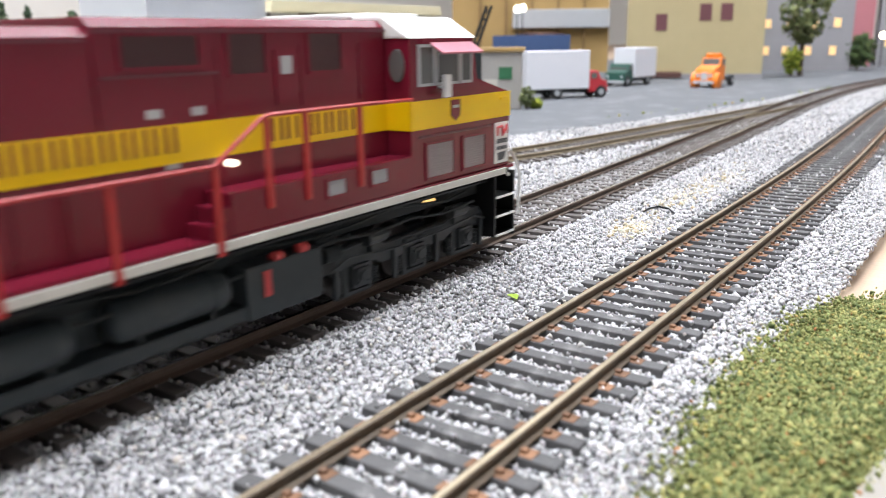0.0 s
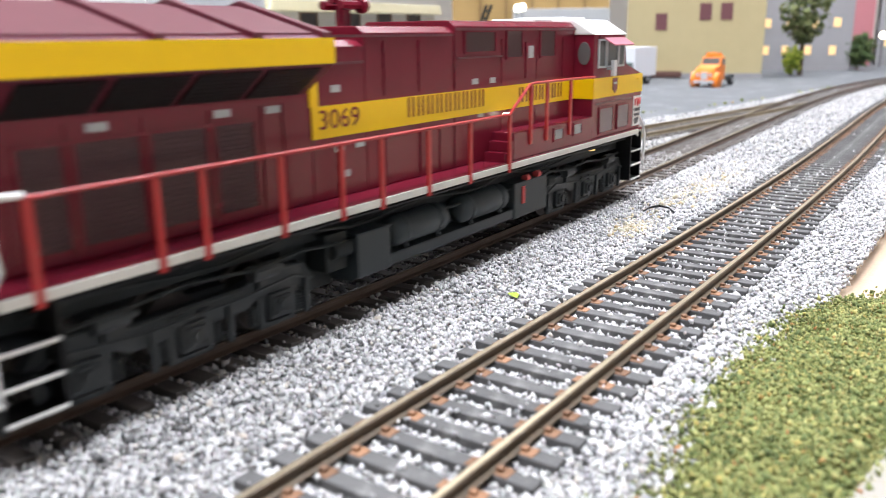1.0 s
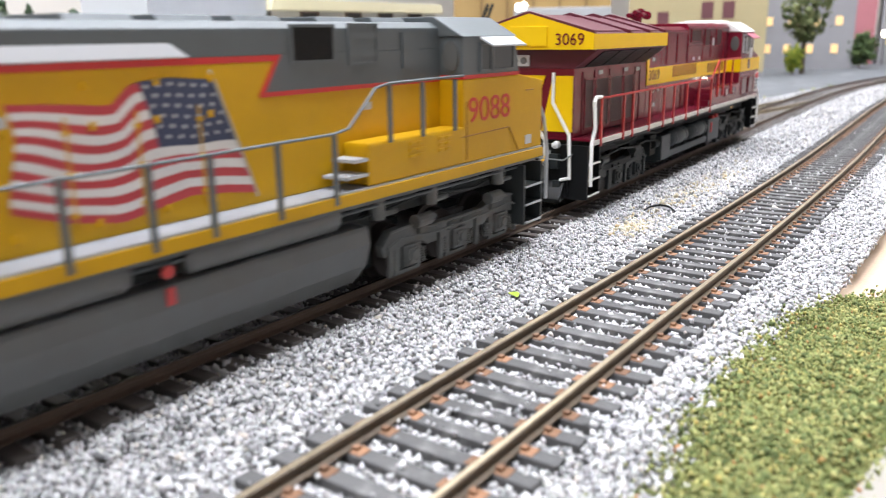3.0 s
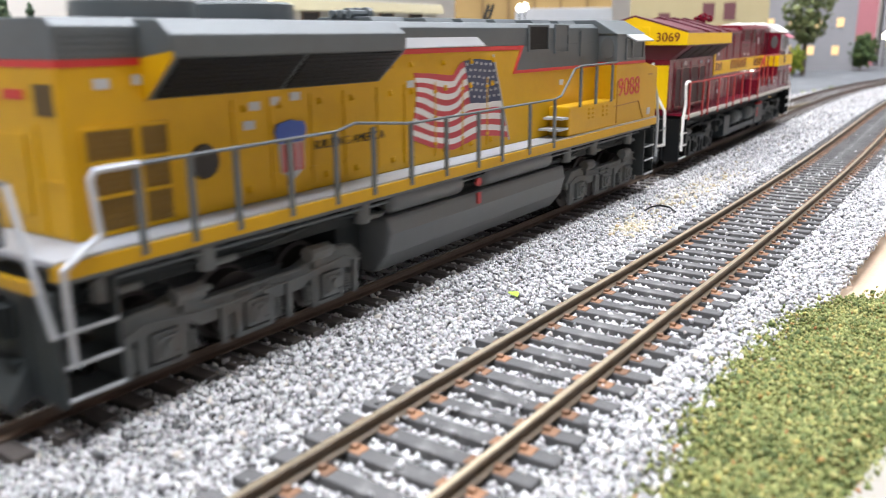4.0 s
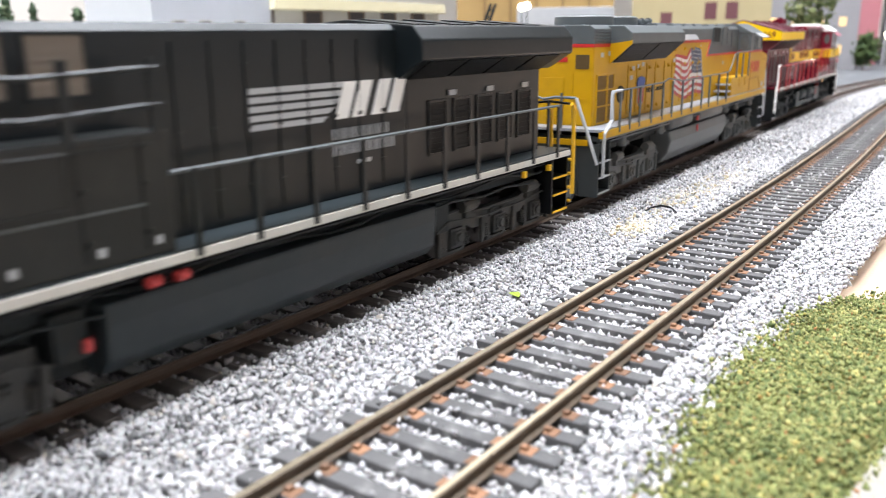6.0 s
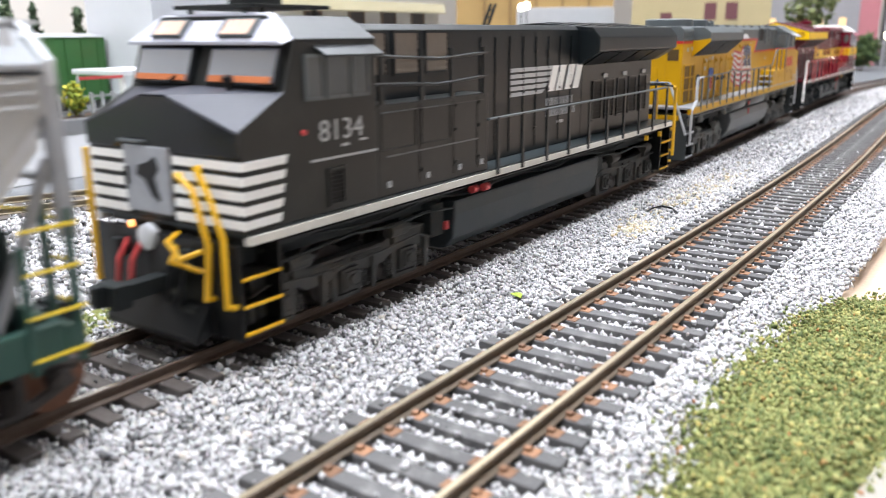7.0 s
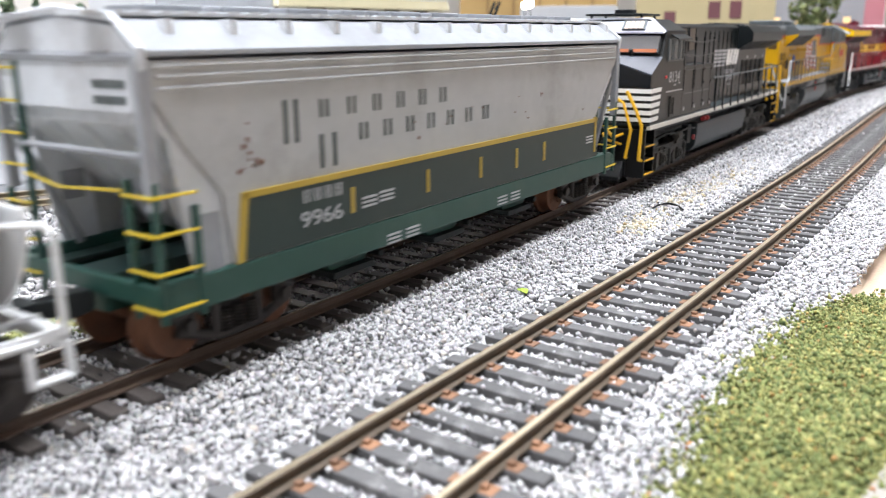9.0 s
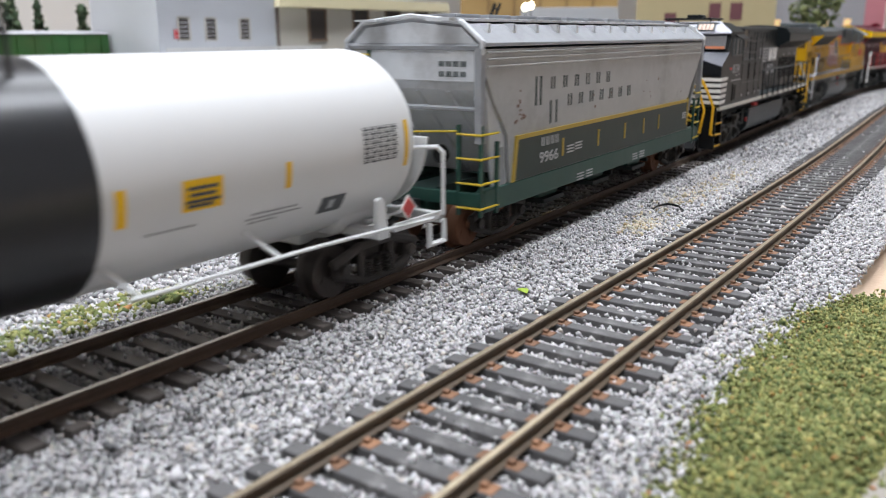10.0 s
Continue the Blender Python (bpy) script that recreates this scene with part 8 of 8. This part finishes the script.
# grey fence in front of the houses
fence = thing("fence", "pale grey picket fence", "fence")
bm = bm_new()
mbox(bm, 0.10, 0.297, 0.4495, 0.4505, 0.008, 0.0092)
mbox(bm, 0.10, 0.297, 0.4495, 0.4505, 0.016, 0.0172)
part("fence_rail", bm, LTGREY, fence)
for k in range(28):
    bm = bm_new()
    x = 0.102 + k * 0.007
    mbox(bm, x, x + 0.0018, 0.4492, 0.4508, ZR, 0.0188)
    part("picket", bm, LTGREY, fence)


# green boxcar on a far track
def boxcar(x0, x1, y, z0, z1, material, label, plate):
    c = thing("boxcar", label, "freight car")
    bm = bm_new()
    mbox(bm, x0, x1, y, y + 0.034, z0 + 0.009, z1)
    body = part("body", bm, material, c, "", 0.5)
    bm = bm_new()
    n = max(6, int((x1 - x0) / 0.012))
    for k in range(n):
        x = x0 + (x1 - x0) * (k + 0.5) / n
        mbox(bm, x - 0.0007, x + 0.0007, y - 0.0009, y, z0 + 0.01, z1 - 0.002)
    part("side_posts", bm, material, c)
    bm = bm_new()
    along_x(bm, [(y * 1000 - 0.8, z1 * 1000), (y * 1000 + 34.8, z1 * 1000), (y * 1000 + 17, z1 * 1000 + 2.4)], x0 * 1000 - 0.5, x1 * 1000 + 0.5)
    part("roof", bm, LTGREY if plate else material, c)
    if plate:
        bm = bm_new()
        mbox(bm, x0 + (x1 - x0) * 0.18, x0 + (x1 - x0) * 0.30, y - 0.0013, y - 0.0008, z0 + 0.027, z1 - 0.006)
        part("lettering_block", bm, LTGREY, body, "faded white lettering block")
    for x in (x0 + 0.02, x1 - 0.045):
        bm = bm_new()
        mbox(bm, x, x + 0.025, y + 0.004, y + 0.03, z0 + 0.004, z0 + 0.009)
        tr = part("truck", bm, UNDER, c)
        for a in (0.004, 0.021):
            bm = bm_new()
            lathe(bm, ((x + a) * 1000, y * 1000 + 17, z0 * 1000 + 5.2), "y", [(-11, 5.2), (11, 5.2)], 16)
            part("wheels", bm, WHEEL, tr)
    return c


boxcar(0.05, 0.358, 0.555, ZR, 0.0505, GREENP, "dark green boxcar with a white lettering block", True)
boxcar(1.03, 1.20, 0.56, ZR, 0.052, BROWN, "dull brown boxcar standing in the yard", False)


# planter with two flowering shrubs
def shrub(name, x, y, z, r, h, leaves, petals, label, seed, count=260):
    t = thing(name, label, "shrub", at=(x, y, z))
    rng = np.random.default_rng(seed)
    bm = bm_new()
    for k in range(5):
        a = rng.uniform(0, 6.28)
        rod(bm, (0, 0, 0), (math.cos(a) * r * 500, math.sin(a) * r * 500, h * 700), 0.5, 5)
    part("stems", bm, BARK, t)

    def cloud(nm, n, mat, size, shell):
        u = rng.normal(size=(n, 3))
        u /= np.linalg.norm(u, axis=1, keepdims=True)
        rad = rng.uniform(shell, 1.0, (n, 1)) ** 0.6
        c = u * rad * np.array([r, r, h / 2]) * rng.uniform(0.8, 1.15, (n, 1)) + np.array([0, 0, h * 0.58])
        ob = grains(nm, c, size * rng.lognormal(0, 0.3, n), mat, "", "", seed, 0.35, 0.4)
        for key in ("label", "category", "kind"):
            if key in ob:
                del ob[key]
        ob.parent = t
    cloud("foliage", count, leaves, r * 0.2, 0.2)
    if petals:
        cloud("blossom", 40, petals, r * 0.2, 0.8)
    return t


planter = thing("planter", "pale grey concrete planter box", "planter")
bm = bm_new()
mbox(bm, 0.225, 0.286, 0.432, 0.452, -0.0028, 0.006)
part("trough", bm, CONCRETE, planter, "", 0.6)
bm = bm_new()
mbox(bm, 0.228, 0.283, 0.435, 0.449, 0.0055, 0.0064)
part("soil", bm, paint("dark_soil", (0.06, 0.045, 0.03), 0.9, 0.3), planter)
shrub("shrub", 0.236, 0.442, 0.0062, 0.0062, 0.022, LEAF_A, PETAL_P, "bushy green shrub with pink blossom", 41)
shrub("shrub", 0.262, 0.442, 0.0062, 0.0062, 0.018, LEAF_B, PETAL_Y, "yellow flowering shrub in a planter", 42)
bench = thing("barrier", "red and white striped barrier arm on a post", "barrier")
bm = bm_new()
rod(bm, (268, 446, -2.8), (268, 446, 29), 0.9, 8)
part("post", bm, LTGREY, bench)
bm = bm_new()
mbox(bm, 0.268, 0.297, 0.4452, 0.4462, 0.0265, 0.0282)
part("arm", bm, DECAL_RED, bench)


# trees
def tree(x, y, h, r, leaves, label, seed, count=420, low=0.35, conifer=False):
    t = thing("tree", label, "tree", at=(x, y, ZR))
    rng = np.random.default_rng(seed)
    bm = bm_new()
    H = h * 1000
    lathe(bm, (0, 0, 0), "z", [(0, H * 0.03), (H * 0.4, H * 0.022), (H * 0.9, H * 0.006)], 8)
    for k in range(10):
        a, z = rng.uniform(0, 6.28), rng.uniform(low, 0.8) * H
        rr = r * 1000 * (1.0 - z / H if conifer else 0.75)
        rod(bm, (0, 0, z), (math.cos(a) * rr, math.sin(a) * rr, z + rr * (0.1 if conifer else 0.6)), H * 0.006, 5)
    part("trunk", bm, BARK, t, "", 0, True)
    z = rng.uniform(low, 1.0, count)
    ang = rng.uniform(0, 6.28, count)
    if conifer:
        rad = (1.04 - z) / (1.04 - low) * r * rng.uniform(0.3, 1.15, count)
    else:
        rad = np.sqrt(np.clip(1 - ((z - (1 + low) / 2) / ((1 - low) / 2)) ** 2, 0.02, 1)) * r * rng.uniform(0.35, 1.2, count) * (1 + 0.3 * np.sin(ang * 3 + z * 9))
    c = np.stack([np.cos(ang) * rad, np.sin(ang) * rad, z * h], 1)
    ob = grains("crown", c, h * 0.028 * rng.lognormal(0, 0.35, count), leaves, "", "", seed, 0.4, 0.4)
    for key in ("label", "category", "kind"):
        if key in ob:
            del ob[key]
    ob.parent = t
    return t


for k, (x, h) in enumerate(((0.25, 0.07), (0.272, 0.078), (0.30, 0.082), (0.325, 0.075), (0.335, 0.083), (0.362, 0.08), (0.385, 0.076), (0.41, 0.084), (0.44, 0.072), (0.22, 0.075), (0.19, 0.08))):
    tree(x, 0.63 + 0.012 * (k % 3), h, 0.011, LEAF_C, "small dark conifer behind the boxcar", 60 + k, 260, 0.12, True)
tree(1.128, 0.232, 0.112, 0.024, LEAF_D, "leafy olive green deciduous model tree", 81, 620, 0.36)
shrub("shrub", 1.10, 0.237, ZR, 0.011, 0.034, LEAF_B, None, "small lime green bush by the road", 82, 300)
shrub("shrub", 1.30, 0.192, ZR, 0.02, 0.045, LEAF_A, None, "dark green bush beside the buildings", 83, 400)


# road vehicles
def wheel_set(car, spots, r, w):
    for x, y in spots:
        bm = bm_new()
        lathe(bm, (x, y, r), "y", [(-w / 2, r * 0.8), (-w / 2 + 0.3, r), (w / 2 - 0.3, r), (w / 2, r * 0.8)], 18)
        wh = part("wheel", bm, TYRE, car, "", 0, True)
        bm = bm_new()
        lathe(bm, (x, y, r), "y", [(-w / 2 - 0.12, r * 0.5), (w / 2 + 0.12, r * 0.5)], 12)
        part("hub", bm, LTGREY, wh)


def box_truck(x, y, turn, cab_mat, label, length=46.0, boxh=27.0, cabl=17.0):
    """Nose towards local +x; origin on the road."""
    t = thing("box_truck", label, "truck", "trucks in the yard", at=(x, y, ZR), turn=turn)
    bm = bm_new()
    box(bm, -length, 0, -13, 13, 8.5, 8.5 + boxh)
    part("cargo_box", bm, TRUCKW, t, "white box body", 0.6)
    bm = bm_new()
    box(bm, -length, cabl, -8, 8, 4.5, 8.5)
    part("chassis", bm, UNDER, t)
    bm = bm_new()
    along_y(bm, [(1, 5), (1, 23), (9, 23.4), (12.0, 16.5), (cabl + 5, 14.5), (cabl + 6, 5)], -11.5, 11.5)
    cabp = part("cab", bm, cab_mat, t, "", 0.9)
    bm = bm_new()
    along_y(bm, [(9.9, 17), (8.5, 22.2), (9.3, 22.4), (11.9, 17)], -10, 10)
    box(bm, 2.6, 8.0, -11.7, 11.7, 16.5, 21.6)
    part("cab_glass", bm, GLASS, cabp)
    bm = bm_new()
    box(bm, cabl + 5.6, cabl + 7.0, -11.6, 11.6, 4, 6.2)
    for y0 in (-8.5, 8.5):
        rod(bm, (cabl + 5.8, y0, 10), (cabl + 6.6, y0, 10), 1.4, 10)
    part("bumper", bm, BRIGHT, t)
    wheel_set(t, [(12, -10.5), (12, 10.5), (-30, -10.5), (-30, 10.5)], 5.2, 4)
    return t


box_truck(0.672, 0.318, -38, TRUCKR, "white box truck with a red cab in the yard", 59, 32, 13)
box_truck(0.846, 0.352, 172, TRUCKG, "white box truck with a dark green cab in the yard", 46, 31, 13)


def tow_truck(x, y, turn):
    t = thing("tow_truck", "bright orange vintage truck parked on the road", "truck", "trucks in the yard", at=(x, y, ZR), turn=turn)
    bm = bm_new()
    along_y(bm, [(-10, 6), (-10, 27), (-8, 30), (4, 30), (7, 22), (22, 19), (24, 15), (24, 6)], -10, 10)
    body = part("body", bm, TRUCKO, t, "", 2.2)
    bm = bm_new()
    along_y(bm, [(5.6, 22), (3.6, 28.4), (4.6, 28.6), (7.4, 22)], -8.4, 8.4)
    box(bm, -7.5, 2.5, -10.2, 10.2, 22, 28)
    part("cab_glass", bm, GLASS, body)
    bm = bm_new()
    for y0 in (-11, 11):
        lathe(bm, (17, y0, 7), "y", [(-3.2, 7.2), (-2.4, 8.4), (2.4, 8.4), (3.2, 7.2)], 18)
    part("mudguards", bm, TRUCKO, t, "", 0, True)
    bm = bm_new()
    box(bm, -36, -10, -9, 9, 6, 9)
    part("flat_bed", bm, UNDER, t, "", 0.4)
    bm = bm_new()
    lathe(bm, (-3, 0, 30), "z", [(0, 8), (3, 8), (3.6, 6)], 8)
    for k in range(3):
        rod(bm, (0, -6 + 6 * k, 30), (0, -6 + 6 * k, 34), 1.8, 8)
    part("roof_beacons", bm, TRUCKO, t)
    bm = bm_new()
    box(bm, 23.6, 25.4, -10.5, 10.5, 4.5, 7.0)
    for y0 in (-6.5, 6.5):
        rod(bm, (23.8, y0, 12.5), (25, y0, 12.5), 1.7, 12)
    box(bm, 23.9, 24.4, -3.5, 3.5, 8, 15)
    part("grille", bm, BRIGHT, t)
    wheel_set(t, [(17, -10.5), (17, 10.5), (-28, -10), (-28, 10)], 5.6, 4.4)
    return t


tow_truck(0.862, 0.262, 178)


# tan building
def tan_building():
    b = thing("building", "tall tan model warehouse with small maroon windows", "building", at=(0.985, 0.40, ZR), turn=-71.5)
    # local x runs along the wall that faces the camera, local -y out of it
    bm = bm_new()
    box(bm, -8, 152, 0, 120, 0, 150)
    part("wall", bm, TAN, b)
    bm = bm_new()
    for k in range(48):
        box(bm, -8.2, 152.2, -0.35, 0.2, k * 3.0, k * 3.0 + 0.5)
    part("cladding", bm, TAN, b)
    bm = bm_new()
    box(bm, -9, 153, -1.5, 121, 0, 6)
    part("plinth", bm, GREYST, b)
    for x, z in ((27, 58), (78, 69), (102, 69)):
        bm = bm_new()
        box(bm, x - 0.8, x + 12.8, -0.9, 0.2, z - 0.8, z + 19)
        w = part("window", bm, MAROONWIN, b, "small maroon window")
        bm = bm_new()
        box(bm, x + 1.2, x + 10.8, -1.1, -0.85, z + 1.2, z + 17)
        part("pane", bm, MAROONWIN, w)
    bm = bm_new()
    box(bm, 2, 60, -12, 0, 2, 8)
    part("loading_dock", bm, BROWN, b, "dark loading dock")
    return b


tan_building()


def lit_building(x, y, turn, w, h, d, material, label, spots, ww, wh):
    b = thing("building", label, "building", at=(x, y, ZR), turn=turn)
    bm = bm_new()
    box(bm, 0, w, 0, d, 0, h)
    part("wall", bm, material, b)
    bm = bm_new()
    box(bm, -2, w + 2, -2, d + 2, h, h + 5)
    part("cornice", bm, material, b, "", 0.8)
    for px, pz in spots:
        bm = bm_new()
        box(bm, px - 1, px + ww + 1, -0.9, 0.2, pz - 1, pz + wh + 1)
        fr = part("window", bm, GREYST, b)
        bm = bm_new()
        box(bm, px, px + ww, -1.1, -0.85, pz, pz + wh)
        part("pane", bm, LIT, fr, "warmly lit window pane")
    return b


lit_building(1.262, 0.318, -78.5, 120, 150, 90, GREYST, "grey stone model building with lit windows", [(4, 60), (34, 60), (66, 60), (95, 60), (4, 22), (30, 22), (60, 22), (92, 22)], 9, 12)
lit_building(1.48, 0.262, -80, 60, 170, 90, REDST, "red brick model building", [(18, 20), (38, 20)], 8, 14)
lit_building(1.49, 0.195, -80, 90, 160, 90, GREYST, "grey stone model building", [(10, 30), (40, 30)], 10, 16)

# low structures in the yard behind the trucks
ob = thing("shed", "ochre yellow industrial shed with a dark roof edge", "building", at=(1.05, 0.69, ZR), turn=-62)
bm = bm_new()
box(bm, -20, 210, 0, 90, 0, 150)
part("wall", bm, OCHRE, ob)
bm = bm_new()
box(bm, 70, 210, -14, 0, 64, 90)
part("awning", bm, LTGREY, ob, "pale awning", 1)
DARK_OCHRE = paint("dark_ochre_card", (0.24, 0.15, 0.06), 0.8, 0.15)
for k in range(5):
    bm = bm_new()
    box(bm, 20 + k * 38, 24 + k * 38, -6, 0, 0, 140)
    part("pilaster", bm, DARK_OCHRE, ob)
skip = thing("skip", "blue steel skip container", "container", at=(0.98, 0.60, ZR), turn=-62)
bm = bm_new()
along_x(bm, [(0, 0), (30, 0), (34, 54), (-4, 54)], 0, 105)
part("bin", bm, BLUEP, skip, "", 0.6)
bm = bm_new()
for k in range(8):
    box(bm, 4 + k * 13.5, 6 + k * 13.5, -4.7, -1.5, 2, 54)
part("rib", bm, BLUEP, skip)
hut = thing("kiosk", "small weathered grey trackside hut with a green sign", "hut", at=(0.528, 0.333, ZR), turn=-62)
bm = bm_new()
box(bm, 0, 30, 0, 30, 0, 42)
part("wall", bm, paint("weathered_grey_card", (0.36, 0.34, 0.31), 0.85, 0.18, 80, 0.2), hut, "", 0.5)
bm = bm_new()
box(bm, -2, 32, -2, 32, 42, 45)
part("roof", bm, OCHRE, hut, "", 0.5)
bm = bm_new()
box(bm, 13, 23, -0.6, 0.1, 22, 31)
part("sign", bm, paint("sign_green", (0.03, 0.14, 0.06), 0.5), hut, "dark green sign panel")
bm = bm_new()
box(bm, 2, 12, -0.6, 0.1, 2, 22)
part("door", bm, BEIGE, hut)
shrub("shrub", 0.541, 0.3015, ZR, 0.006, 0.016, LEAF_D, None, "scruffy olive weeds beside the hut", 84, 220)
shrub("shrub", 0.5495, 0.2995, ZR, 0.007, 0.007, LEAF_B, None, "low yellow-green weeds beside the hut", 85, 200)
crane = thing("crane", "black lattice yard crane arm", "crane", at=(0.60, 0.385, ZR), turn=-60)
bm = bm_new()
box(bm, -6, 6, -6, 6, 0, 40)
part("pedestal", bm, UNDER, crane, "", 0.6)
bm = bm_new()
for y0 in (-2.5, 2.5):
    rod(bm, (0, y0, 40), (14, y0, 78), 1.2, 6)
    rod(bm, (-4, y0, 40), (10, y0, 78), 1.2, 6)
for k in range(6):
    rod(bm, (k * 2.3 - 4, -2.5, 40 + k * 6.3), (k * 2.3 + 2, 2.5, 44 + k * 6.3), 0.7, 5)
part("arm", bm, UNDER, crane)


def street_lamp(x, y, h, label):
    t = thing("street_lamp", label, "lamp", at=(x, y, ZR))
    bm = bm_new()
    rod(bm, (0, 0, 0), (0, 0, h), 0.8, 8)
    part("post", bm, UNDER, t)
    bm = bm_new()
    lathe(bm, (0, 0, h), "z", [(0, 1.2), (2, 3.8), (5, 4.8), (8, 3.8), (10, 1.2)], 14)
    part("bulb", bm, BULB, t, "glowing warm white bulb", 0, True)
    return t


street_lamp(1.02, 0.585, 84, "yard lamp with a glowing white bulb")
street_lamp(1.035, 0.585, 86, "yard lamp with a glowing white bulb")
street_lamp(1.44, 0.182, 42, "street lamp with a glowing white bulb")

# ---------------------------------------------------------------- track pieces, last
rails_and_ties("main_track", main_y, -0.6, 1.3, PHASES["main"], RAILSIDE_DARK, TIE_BROWN, "main track with dark brown rails and ties", False, top_mat=RAILTOP_BRIGHT)
rails_and_ties("front_track", front_y, -0.2, 1.2, PHASES["front"], RAILSIDE, TIE, "front track with rusty rails and orange-brown tie plates", True)
rails_and_ties("siding_track", siding_y, -0.3, 0.66, PHASES["siding"], RAILSIDE_PALE, TIE_BROWN, "curved siding track joining the main line", False)

motions()
